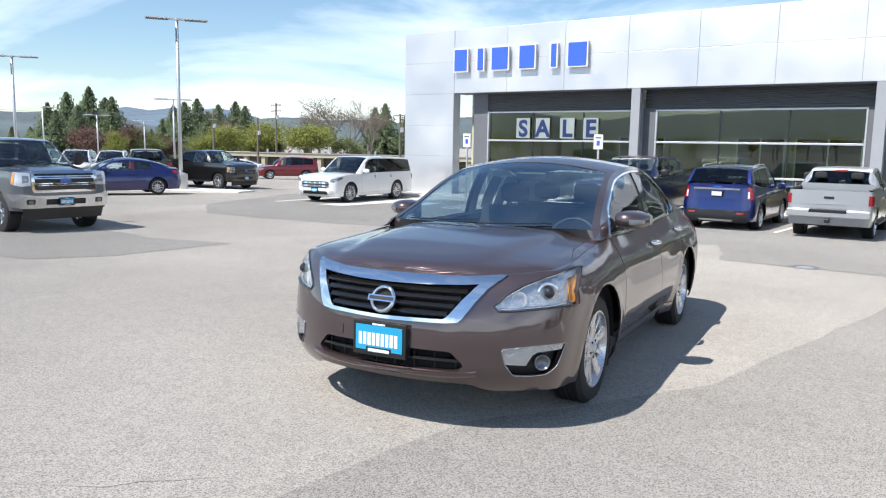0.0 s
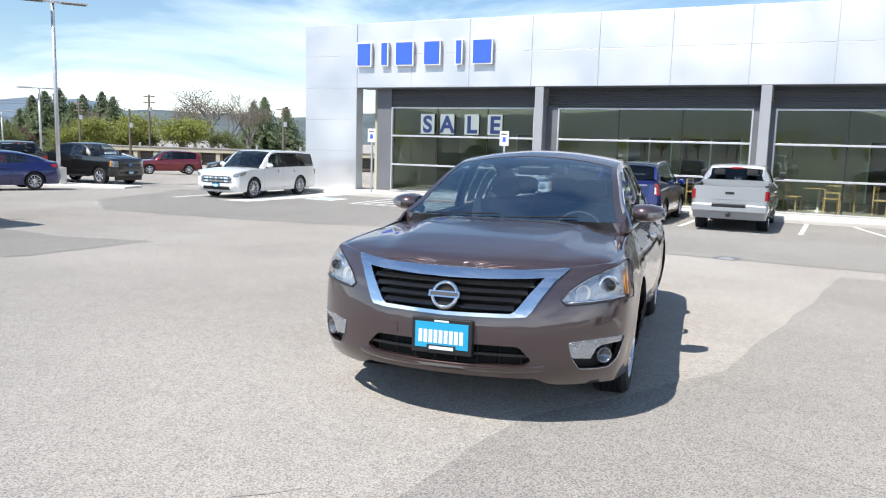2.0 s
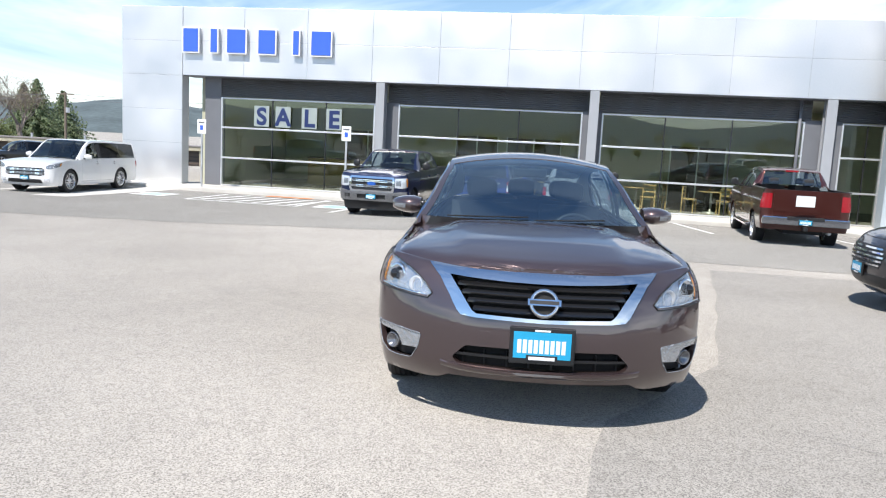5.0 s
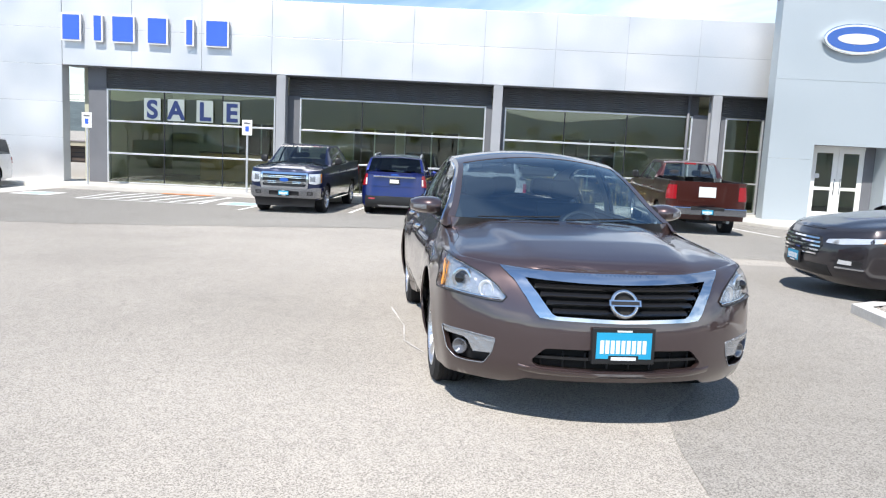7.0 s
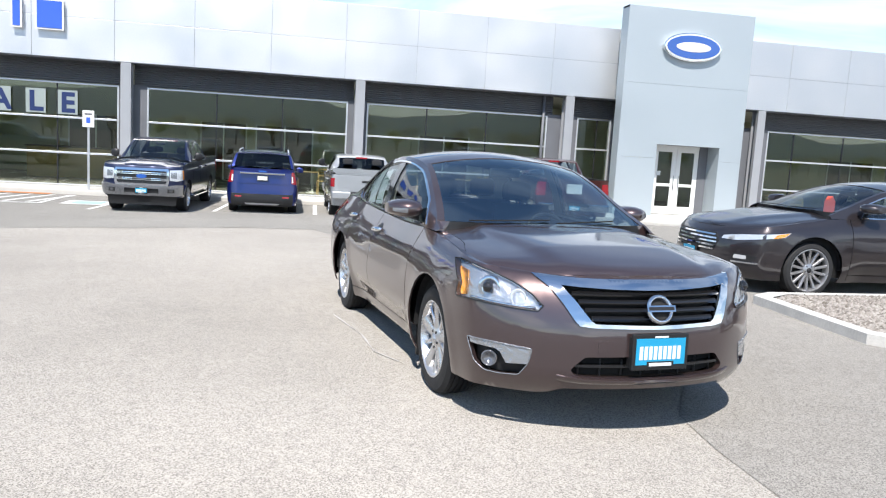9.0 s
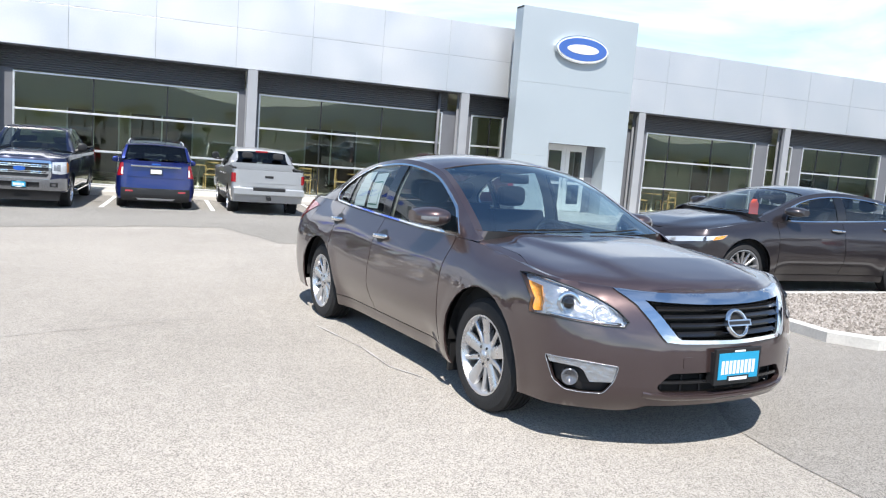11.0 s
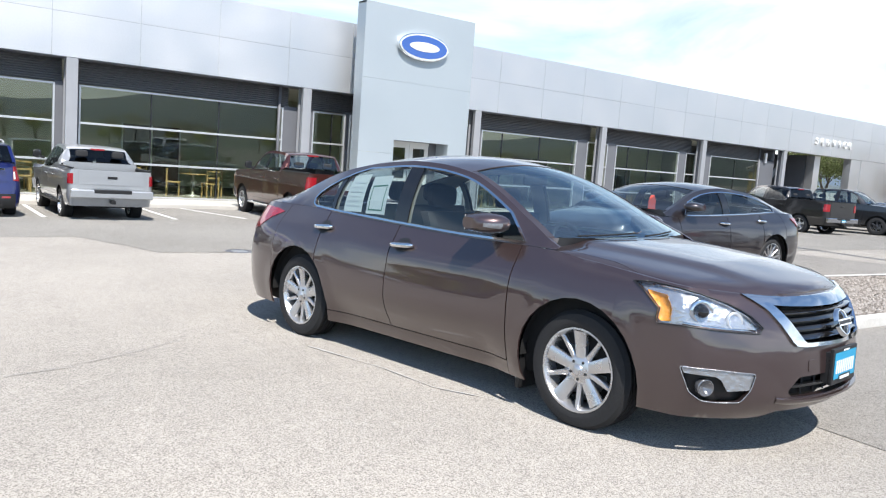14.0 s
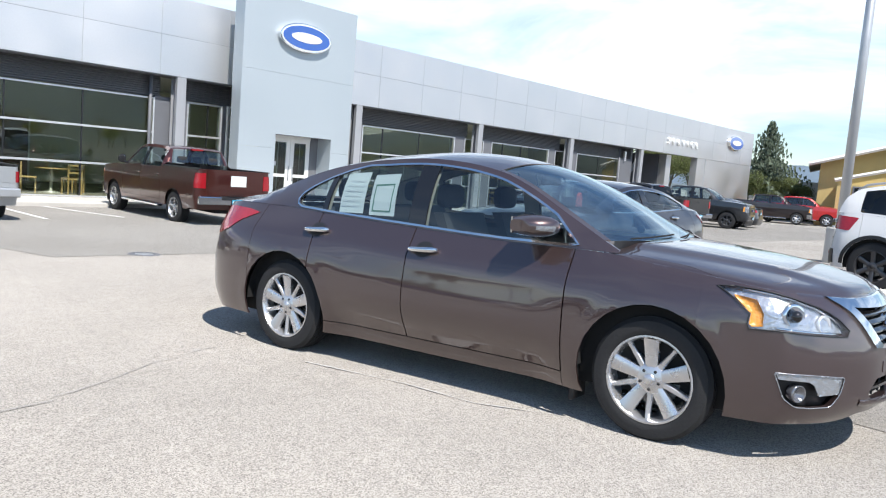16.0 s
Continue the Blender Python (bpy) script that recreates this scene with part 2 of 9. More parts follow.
CAR_GLASS_HERO = glass("windscreen_glass", (0.74, 0.88, 0.90), 0.30, sheen=(0.78, 0.92, 1.0))
LENS = glass("clear_lens", (0.95, 0.96, 0.97), 0.05)
FOG = surface("fog_lamp_glass", (0.22, 0.22, 0.23), 0.12, 0.6, var=0.1, vscale=30, coat=1.0)
REFLECT = surface("lamp_reflector", (0.80, 0.81, 0.83), 0.22, 0.45, var=0.1, vscale=30)
AMBER = surface("amber_lens", (0.85, 0.33, 0.03), 0.18, var=0.3, vscale=40, bump=0.8, coat=1.0)
LAMP_DIM = surface("smoked_reflector", (0.34, 0.35, 0.37), 0.25, 0.6, var=0.3, vscale=18, fine=34, bump=0.8)
ALLOY_MID = surface("alloy_grey", (0.48, 0.48, 0.49), 0.3, 0.8, var=0.1, vscale=8)
SHEET_DIM = surface("pale_window_sheet", (0.30, 0.345, 0.335), 0.8, var=0.1)
SEAT_DARK = surface("charcoal_seat_cloth", (0.03, 0.03, 0.032), 0.9, var=0.2, vscale=8)
RED_LENS = surface("red_lens", (0.32, 0.011, 0.018), 0.12, var=0.2, vscale=30, coat=1.0)
SEAT = surface("charcoal_seat_cloth", (0.035, 0.035, 0.037), 0.85, var=0.2, vscale=8, fine=120, bump=0.2)
INTERIOR = surface("cabin_trim_dark", (0.03, 0.031, 0.034), 0.6, var=0.15)
BEIGE_TRIM = surface("cabin_trim_beige", (0.48, 0.43, 0.36), 0.7, var=0.08)
CYAN = surface("plate_cyan", (0.02, 0.34, 0.58), 0.4, var=0.05)
WHITE_INK = surface("white_print", (0.8, 0.82, 0.82), 0.5, var=0.04)
HANG_TAG = surface("red_hang_tag", (0.75, 0.12, 0.09), 0.5, var=0.1)
GALV = surface("galvanised_steel", (0.55, 0.56, 0.57), 0.45, 0.6, var=0.12)
BARK = surface("bark", (0.17, 0.135, 0.105), 0.9, var=0.35, vscale=6, fine=50, bump=0.5)
BARK_PALE = surface("bark_pale", (0.21, 0.18, 0.16), 0.9, var=0.3, vscale=6, fine=50, bump=0.5)
def foliage(name, base, through=0.4, fine=9):
    """Leaves or needles: rough, varied from clump to clump, letting some light through."""
    m = surface(name, base, 0.75, var=0.5, vscale=0.9, fine=fine)
    n, l = m.node_tree.nodes, m.node_tree.links
    b, out = n["Principled BSDF"], n["Material Output"]
    isl = n.new("ShaderNodeNewGeometry")
    mr = n.new("ShaderNodeMapRange")
    mr.inputs["To Min"].default_value, mr.inputs["To Max"].default_value = 0.65, 1.35
    l.new(isl.outputs["Random Per Island"], mr.inputs["Value"])
    sc = n.new("ShaderNodeVectorMath")
    sc.operation = "SCALE"
    l.new(b.inputs["Base Color"].links[0].from_socket, sc.inputs[0])
    l.new(mr.outputs["Result"], sc.inputs["Scale"])
    l.new(sc.outputs["Vector"], b.inputs["Base Color"])
    tl = n.new("ShaderNodeBsdfTranslucent")
    l.new(sc.outputs["Vector"], tl.inputs["Color"])
    mx = n.new("ShaderNodeMixShader")
    mx.inputs["Fac"].default_value = through
    l.new(b.outputs[0], mx.inputs[1])
    l.new(tl.outputs[0], mx.inputs[2])
    l.new(mx.outputs[0], out.inputs["Surface"])
    return m


NEEDLES = foliage("conifer_needles", (0.20, 0.245, 0.14), 0.6)
NEEDLES_BLUE = foliage("spruce_needles", (0.11, 0.14, 0.095), 0.35)
LEAF_LIME = foliage("spring_leaves_lime", (0.27, 0.29, 0.08), 0.5)
LEAF_GREEN = foliage("spring_leaves_green", (0.19, 0.22, 0.09), 0.5)
LEAF_RED = foliage("plum_leaves", (0.17, 0.10, 0.08), 0.4)
BUD_TWIG = foliage("budding_twigs", (0.25, 0.21, 0.15), 0.3)
# air haze is painted into this blue-green base colour
HILL_HAZED = surface("far_hillside_hazed", (0.085, 0.11, 0.115), 1.0, var=0.45, vscale=0.015, fine=0.12)
SIDING = surface("beige_siding", (0.42, 0.38, 0.28), 0.75, var=0.1, vscale=0.5)
YELLOW_WALL = surface("yellow_stucco", (0.50, 0.39, 0.17), 0.85, var=0.12, vscale=0.8, fine=30, bump=0.1)
ROOFING = surface("grey_shingles", (0.22, 0.20, 0.19), 0.9, var=0.3, vscale=3, fine=20)
WHITE_PAINT = surface("white_paint", (0.78, 0.78, 0.76), 0.6, var=0.06)
WOODPOLE = surface("weathered_pole", (0.16, 0.13, 0.10), 0.9, var=0.25)


# ---- building helpers ----
def link(name, bm, material, parent=None, smooth=False):
    """Links a bmesh as one mesh object."""
    me = bpy.data.meshes.new(name)
    bm.to_mesh(me)
    bm.free()
    for m in (material if isinstance(material, (list, tuple)) else [material]):
        me.materials.append(m)
    if smooth:
        me.polygons.foreach_set("use_smooth", [True] * len(me.polygons))
    ob = new(name, me)
    ob.parent = parent
    return ob


def part(name, bm, material, parent, label="", smooth=False):
    ob = link(name, bm, material, parent, smooth)
    if label:
        tagged(ob, label)
    return ob


def thing(name, place, label, category, group="", turn=0.0, kind=""):
    ob = new(name)
    ob.empty_display_size = 0.2
    ob.matrix_world = pose(*place, 0, 0, turn)
    return tagged(ob, label, category, group, kind)


def box(x0, x1, y0, y1, z0, z1, bevel=0.0, bm=None):
    bm = bm or bmesh.new()
    v = [bm.verts.new((x, y, z)) for x in (x0, x1) for y in (y0, y1) for z in (z0, z1)]
    fs = [bm.faces.new([v[i] for i in q]) for q in ((0, 1, 3, 2), (4, 6, 7, 5), (0, 4, 5, 1), (2, 3, 7, 6), (0, 2, 6, 4), (1, 5, 7, 3))]
    if bevel:
        es = {e for f in fs for e in f.edges}
        bmesh.ops.bevel(bm, geom=list(es), offset=bevel, segments=2, affect="EDGES", profile=0.5)
    return bm


def tube(points, radii, sides=10, bm=None, caps=True):
    """A tube along points; radii: one for all, or one a point."""
    bm = bm or bmesh.new()
    pts = [Vector(p) for p in points]
    if not isinstance(radii, (list, tuple)):
        radii = [radii] * len(pts)
    rings = []
    side = None
    for i, p in enumerate(pts):
        d = (pts[min(i + 1, len(pts) - 1)] - pts[max(i - 1, 0)])
        d = d.normalized() if d.length > 1e-9 else Vector((0, 0, 1))
        a = side if side is not None else (Vector((1, 0, 0)) if abs(d.x) < 0.8 else Vector((0, 1, 0)))
        a = (a - d * a.dot(d)).normalized()
        side = a
        b = d.cross(a)
        rings.append([bm.verts.new(p + (a * math.cos(k * math.tau / sides) + b * math.sin(k * math.tau / sides)) * radii[i]) for k in range(sides)])
    for r0, r1 in zip(rings, rings[1:]):
        for k in range(sides):
            bm.faces.new((r0[k], r0[(k + 1) % sides], r1[(k + 1) % sides], r1[k]))
    if caps:
        bm.faces.new(rings[0][::-1])
        bm.faces.new(rings[-1])
    return bm


def prism(outline, y0, y1, bm=None):
    """A flat outline in x and z, drawn out from y0 to y1."""
    bm = bm or bmesh.new()
    a = [bm.verts.new((x, y0, z)) for x, z in outline]
    b = [bm.verts.new((x, y1, z)) for x, z in outline]
    bm.faces.new(a)
    bm.faces.new(b[::-1])
    for i in range(len(a)):
        j = (i + 1) % len(a)
        bm.faces.new((a[j], a[i], b[i], b[j]))
    bmesh.ops.recalc_face_normals(bm, faces=bm.faces)
    return bm


def inside(x, y, poly):
    c = False
    j = len(poly) - 1
    for i in range(len(poly)):
        (xi, yi), (xj, yj) = poly[i], poly[j]
        if (yi > y) != (yj > y) and x < (xj - xi) * (y - yi) / (yj - yi) + xi:
            c = not c
        j = i
    return c


def lathe(profile, steps=32, axis="y", bm=None):
    """Turns a profile of (radius, along) about an axis."""
    bm = bm or bmesh.new()
    rings = []
    for r, a in profile:
        ring = []
        for k in range(steps):
            c, s = math.cos(k * math.tau / steps) * r, math.sin(k * math.tau / steps) * r
            ring.append(bm.verts.new((c, a, s) if axis == "y" else (c, s, a)))
        rings.append(ring)
    for r0, r1 in zip(rings, rings[1:]):
        for k in range(steps):
            bm.faces.new((r0[k], r0[(k + 1) % steps], r1[(k + 1) % steps], r1[k]))
    bmesh.ops.recalc_face_normals(bm, faces=bm.faces)
    return bm


def lettering(name, text, size, depth, material, parent, place, label="", weight=0.012):
    """Upright letters in the built-in font that face -y."""
    cu = bpy.data.curves.new(name, "FONT")
    cu.body, cu.size, cu.extrude, cu.align_x = text, size, depth, "CENTER"
    cu.offset = size * weight
    tmp = bpy.data.objects.new(name, cu)
    scene.collection.objects.link(tmp)
    me = bpy.data.meshes.new_from_object(tmp.evaluated_get(bpy.context.evaluated_depsgraph_get()))
    bpy.data.objects.remove(tmp)
    me.materials.clear()
    me.materials.append(material)
    ob = new(name, me)
    ob.parent = parent
    ob.matrix_basis = pose(*place, 90, 0, 0)
    if label:
        tagged(ob, label)
    return ob


def G(x, y):
    """Height of the lot, which falls gently towards the building and to the far rows."""
    far = min(1, max(0, (math.hypot(x, y) - 42) / 60)) * min(1, max(0, (-x - 14) / 10))
    low = -0.42 - 0.42 * min(1, max(0, (-x - 19) / 11)) - 2.0 * far * far * (3 - 2 * far)
    a = 0.11 - 0.0255 * max(y, -8) - 0.03 * min(12, max(0, -x - 5.5))
    k = 0.06
    z = low + k * math.log1p(math.exp(min(40, (a - low) / k)))
    return z + 0.06 * math.exp(-((x - 4) ** 2 / 14 + (y - 8) ** 2 / 10))


# ---- ground ----
def sheet(name, xs, ys, material, lift=0.0):
    bm = bmesh.new()
    vs = [[bm.verts.new((x, y, G(x, y) + lift)) for y in ys] for x in xs]
    for i in range(len(xs) - 1):
        for j in range(len(ys) - 1):
            bm.faces.new((vs[i][j], vs[i + 1][j], vs[i + 1][j + 1], vs[i][j + 1]))
    return link(name, bm, material, smooth=True)


gx = [-3000, -900, -300, -120, -105, -95, -85, -75, -67] + [-60 + 1.0 * i for i in range(131)] + [110, 200, 500, 3000]
gy = [-3000, -600, -150, -50, -20] + [-10 + 1.0 * i for i in range(61)] + [55, 60, 65, 70, 80, 90, 105, 120, 300, 900, 3000]
tagged(sheet("ground", gx, gy, ASPHALT), "sun-bleached worn asphalt lot with pale stones", "ground", kind="structure")


def patch_of_ground(name, outline, material, lift=0.004, label="", wob=0.05, seed=1):
    """A flat piece that lies on the lot, with a slightly ragged edge."""
    rnd = random.Random(seed)
    pts = []
    for (xa, ya), (xb, yb) in zip(outline, outline[1:] + outline[:1]):
        n = max(1, int(math.hypot(xb - xa, yb - ya) / 0.5))
        for i in range(n):
            pts.append((xa + (xb - xa) * i / n + rnd.uniform(-wob, wob), ya + (yb - ya) * i / n + rnd.uniform(-wob, wob)))
    bm = bmesh.new()
    bm.faces.new([bm.verts.new((x, y, 0)) for x, y in pts])
    x0, x1 = min(p[0] for p in pts), max(p[0] for p in pts)
    y0, y1 = min(p[1] for p in pts), max(p[1] for p in pts)
    for k in range(int(math.floor(x0)) + 1, int(math.ceil(x1))):
        bmesh.ops.bisect_plane(bm, geom=bm.verts[:] + bm.edges[:] + bm.faces[:], plane_co=(k, 0, 0), plane_no=(1, 0, 0))
    for k in range(int(math.floor(y0)) + 1, int(math.ceil(y1))):
        bmesh.ops.bisect_plane(bm, geom=bm.verts[:] + bm.edges[:] + bm.faces[:], plane_co=(0, k, 0), plane_no=(0, 1, 0))
    bmesh.ops.triangulate(bm, faces=bm.faces[:])
    for v in bm.verts:
        v.co.z = G(v.co.x, v.co.y) + lift
    for f in bm.faces:
        if f.normal.z < 0:
            f.normal_flip()
    return tagged(link(name, bm, material), label, "pavement", kind="structure")


patch_of_ground("pavement_1", [(-24, 23.6), (-20.5, 16.5), (-17.2, 14.0), (-11, 14.5), (-3.9, 15.6), (-3.2, 13.2), (12, 12.5), (46, 12), (46, 23), (12, 21.5), (12, 23.2), (-24, 23.6)][:-1], ASPHALT_DARK, 0.004, "darker newer asphalt along the building's parking bays", 0.06, 3)
patch_of_ground("pavement_2", [(-24, 4.0), (-11.2, 6.1), (-10.75, 7.2), (-11.0, 9.7), (-13.0, 9.4), (-16, 9.9), (-24, 10)], ASPHALT_DARK, 0.004, "dark repaired asphalt patch", 0.05, 4)
patch_of_ground("pavement_3", [(-2.25, -6), (-2.2, 2.8), (-2.1, 3.9), (-1.2, 5.6), (-0.3, 12.0), (12, 12.3), (12, -6)], asphalt("asphalt_middling", (0.137, 0.129, 0.118), (0.372, 0.351, 0.321), 0.24), 0.004, "slightly darker strip of worn asphalt", 0.03, 5)


def crack(name, a, b, width, seed, wob=0.12):
    rnd = random.Random(seed)
    n = int(math.hypot(b[0] - a[0], b[1] - a[1]) / 0.18) + 2
    bm = bmesh.new()
    prev = None
    dx, dy = b[0] - a[0], b[1] - a[1]
    ln = math.hypot(dx, dy)
    nx, ny = -dy / ln, dx / ln
    off = 0.0
    for i in range(n + 1):
        off = off * 0.9 + rnd.uniform(-wob, wob) * 0.35
        w = width * rnd.uniform(0.3, 1.2)
        x, y = a[0] + dx * i / n + nx * off, a[1] + dy * i / n + ny * off
        pr = [bm.verts.new((x + nx * k * w, y + ny * k * w, G(x, y) + 0.006)) for k in (-0.5, 0.5)]
        if prev:
            bm.faces.new((prev[0], prev[1], pr[1], pr[0]))
        prev = pr
    for f in bm.faces:
        if f.normal.z < 0:
            f.normal_flip()
    return tagged(link(name, bm, TAR), "thin dark crack running through the asphalt", "crack", "cracks in the asphalt", "structure")


for k, (a, b, w) in enumerate([((-24, 3.2), (-5.6, 6.9), 0.045), ((-5.6, 6.9), (-4.2, 7.5), 0.03), ((-4.3, 10.4), (2, 12.2), 0.03), ((-9, 8.2), (-4.6, 9.0), 0.02), ((-3.3, 1.8), (-2.6, 2.5), 0.03), ((-0.9, 4.0), (6, 2.2), 0.03), ((-1.2, 9.0), (5, 10.4), 0.025), ((-10, 8.9), (-6, 13.2), 0.02), ((-1.0, 6.2), (3.0, 4.6), 0.02)]):
    crack("asphalt_crack", a, b, w * 0.26, 40 + k)
# pale scrape beside the sedan
SCRAPE = [(-3.94, 6.81), (-3.76, 6.0), (-3.72, 5.45), (-3.5, 5.0)]
bm = bmesh.new()
edge = []
for (xa, ya), (xb, yb_) in zip(SCRAPE, SCRAPE[1:]):
    for j in range(6):
        u = j / 6
        x, y = xa + (xb - xa) * u, ya + (yb_ - ya) * u
        w = 0.006 + 0.004 * math.sin(7.3 * len(edge))
        edge.append([bm.verts.new((x + k * w, y, G(x, y) + 0.006)) for k in (-1, 1)])
for p, q in zip(edge, edge[1:]):
    bm.faces.new((p[0], q[0], q[1], p[1]))
tagged(link("asphalt_scrape", bm, surface("scraped_asphalt", (0.52, 0.50, 0.475), 0.8, var=0.4, vscale=6, fine=80)), "thin pale scrape across the asphalt", "scrape", kind="structure")

# painted bay lines
for x0, y0, x1, y1 in ((-9.0, 19.2, -8.75, 23.2), (-6.2, 19.6, -6.0, 23.3), (-3.72, 19.75, -3.62, 23.3), (-0.95, 19.7, -0.85, 23.4), (1.0, 20.3, 0.3, 23.4), (4.6, 18.6, 4.1, 21.2)):
    bm = bmesh.new()
    prev = None
    for i in range(9):
        x, y = x0 + (x1 - x0) * i / 8, y0 + (y1 - y0) * i / 8
        pr = [bm.verts.new((x + k, y, G(x, y) + 0.009)) for k in (-0.055, 0.055)]
        if prev:
            bm.faces.new((prev[0], prev[1], pr[1], pr[0]))
        prev = pr
    ob = link("bay_line", bm, LINE_WHITE)
    tagged(ob, "worn white painted parking bay line", "road marking", "parking bay lines", "structure")


def paint_quad(name, pts, material, label, lift=0.009):
    bm = bmesh.new()
    f = bm.faces.new([bm.verts.new((x, y, G(x, y) + lift)) for x, y in pts])
    if f.normal.z < 0:
        f.normal_flip()
    return tagged(link(name, bm, material), label, "road marking", kind="structure")


paint_quad("accessible_bay_marking", [(-16.0, 20.9), (-14.9, 20.9), (-14.9, 22.0), (-16.0, 22.0)], LINE_WHITE, "faded white painted square on the accessible bay")
paint_quad("accessible_bay_marking", [(-15.8, 21.05), (-15.1, 21.05), (-15.1, 21.85), (-15.8, 21.85)], LINE_BLUE, "faded blue painted emblem on the accessible bay", 0.013)
paint_quad("accessible_bay_marking", [(-10.0, 20.5), (-8.85, 20.5), (-8.85, 21.6), (-10.0, 21.6)], LINE_WHITE, "faded white painted square on the accessible bay")
paint_quad("accessible_bay_marking", [(-9.8, 20.65), (-9.05, 20.65), (-9.05, 21.45), (-9.8, 21.45)], LINE_BLUE, "faded blue painted emblem on the accessible bay", 0.013)
for k in range(6):
    x = -13.6 + 0.55 * k
    paint_quad("hatching_stripe", [(x, 20.7), (x + 0.14, 20.7), (x + 0.6, 23.2), (x + 0.46, 23.2)], LINE_WHITE, "white diagonal stripe of the access aisle")
for x in (-13.9, -10.5):
    paint_quad("hatching_stripe", [(x, 20.4), (x + 0.1, 20.4), (x + 0.1, 23.2), (x, 23.2)], LINE_WHITE, "white edge line of the access aisle")
paint_quad("hatching_stripe", [(-13.9, 20.4), (-10.4, 20.4), (-10.4, 20.5), (-13.9, 20.5)], LINE_WHITE, "white end line of the access aisle")
paint_quad("warning_mat", [(-12.6, 23.15), (-11.0, 23.15), (-11.0, 23.6), (-12.6, 23.6)], LINE_ORANGE, "orange tactile warning mat at the ramp", 0.02)
paint_quad("display_pad", [(-19.6, 18.6), (-16.4, 18.6), (-15.9, 24.3), (-19.6, 24.3)], CONCRETE, "pale concrete pad under the white wagon", 0.012)


def slab(name, outline, z0, z1, material, label, category="pavement", bev=0.03):
    bm = bmesh.new()
    b = [bm.verts.new((x, y, z0)) for x, y in outline]
    t = [bm.verts.new((x, y, z1)) for x, y in outline]
    bm.faces.new(b[::-1])
    top = bm.faces.new(t)
    for i in range(len(b)):
        j = (i + 1) % len(b)
        bm.faces.new((b[i], b[j], t[j], t[i]))
    bmesh.ops.recalc_face_normals(bm, faces=bm.faces)
    if bev:
        bmesh.ops.bevel(bm, geom=[e for e in top.edges], offset=bev, segments=2, affect="EDGES", profile=0.5)
    return tagged(link(name, bm, material), label, category, kind="structure")


FLOOR = -0.29
slab("pavement_walk", [(-20, 23.9), (-10.6, 23.75), (-9.6, 23.5), (4.6, 23.5), (5.6, 21.6), (6.4, 21.0), (11.2, 21.0), (12.2, 23.2), (32.5, 23.2), (32.5, 26.3), (-20, 26.3)], -0.9, FLOOR, CONCRETE, "pale concrete walk with a rounded kerb along the showroom")
rnd = random.Random(8)
for x in [-19 + 1.55 * i for i in range(33)]:
    if not 5.2 < x < 11.8:
        tagged(link("walk_joint", box(x - 0.006, x + 0.006, 23.85, 25.4, FLOOR - 0.01, FLOOR + 0.002), JOINT), "tooled joint across the concrete walk", "joint", "joints in the walk", "structure")

# landscaping island with stones, between the lanes
ISL = [(0.86, 7.72), (0.76, 6.6), (0.70, 5.75), (0.95, 5.40), (3.0, 5.34), (6.0, 5.32), (8.6, 5.30), (9.0, 5.6), (9.0, 7.6), (8.7, 7.9), (5.0, 7.95), (1.2, 7.95)]
def island_z(x, y):
    return G(x, y) + 0.10
bm = bmesh.new()
inner = [(4.9 + (x - 4.9) * 0.962, 6.64 + (y - 6.64) * 0.875) for x, y in ISL]
for i in range(len(ISL)):
    j = (i + 1) % len(ISL)
    for (xa, ya), (xb, yb), (xc, yc), (xd, yd) in [(ISL[i], ISL[j], inner[j], inner[i])]:
        lo = [bm.verts.new((x, y, G(x, y) - 0.1)) for x, y in ((xa, ya), (xb, yb))]
        hi = [bm.verts.new((x * 0.985 + 0.015 * c, y * 0.985 + 0.015 * d, island_z(x, y))) for (x, y), (c, d) in (((xa, ya), (xd, yd)), ((xb, yb), (xc, yc)))]
        inn = [bm.verts.new((x, y, island_z(x, y))) for x, y in ((xc, yc), (xd, yd))]
        bm.faces.new((lo[0], lo[1], hi[1], hi[0]))
        bm.faces.new((hi[0], hi[1], inn[0], inn[1]))
bmesh.ops.remove_doubles(bm, verts=bm.verts, dist=0.02)
bmesh.ops.recalc_face_normals(bm, faces=bm.faces)
tagged(link("kerb_island", bm, KERB), "pale concrete kerb round the gravel bed", "kerb", kind="structure")
bm = bmesh.new()
rnd = random.Random(3)
bm.faces.new([bm.verts.new((x, y, island_z(x, y) - 0.03)) for x, y in inner])
bmesh.ops.recalc_face_normals(bm, faces=bm.faces)
if bm.faces[:][0].normal.z < 0:
    bm.faces[:][0].normal_flip()
tagged(link("gravel_bed", bm, GRAVEL), "bed of brown landscaping gravel", "gravel", kind="structure")
vs, fs = [], []
bed = [(4.9 + (x - 4.9) * 0.957, 6.64 + (y - 6.64) * 0.86) for x, y in ISL]
for _ in range(30000):
    x, y = 0.85 + 8.2 * rnd.random() ** 1.4, rnd.uniform(5.3, 8.0)
    if not inside(x, y, bed):
        continue
    r = rnd.uniform(0.013, 0.034)
    z = island_z(x, y) - 0.03 + r * 0.5
    o = len(vs)
    a0 = rnd.uniform(0, 6.28)
    ring = [(x + r * rnd.uniform(0.7, 1.2) * math.cos(a0 + k * 1.571), y + r * rnd.uniform(0.7, 1.2) * math.sin(a0 + k * 1.571), z + rnd.uniform(-0.2, 0.2) * r) for k in range(4)]
    vs += ring + [(x, y, z + r * rnd.uniform(0.5, 0.9)), (x, y, z - r * 0.7)]
    for k in range(4):
        fs += [(o + k, o + (k + 1) % 4, o + 4), (o + (k + 1) % 4, o + k, o + 5)]
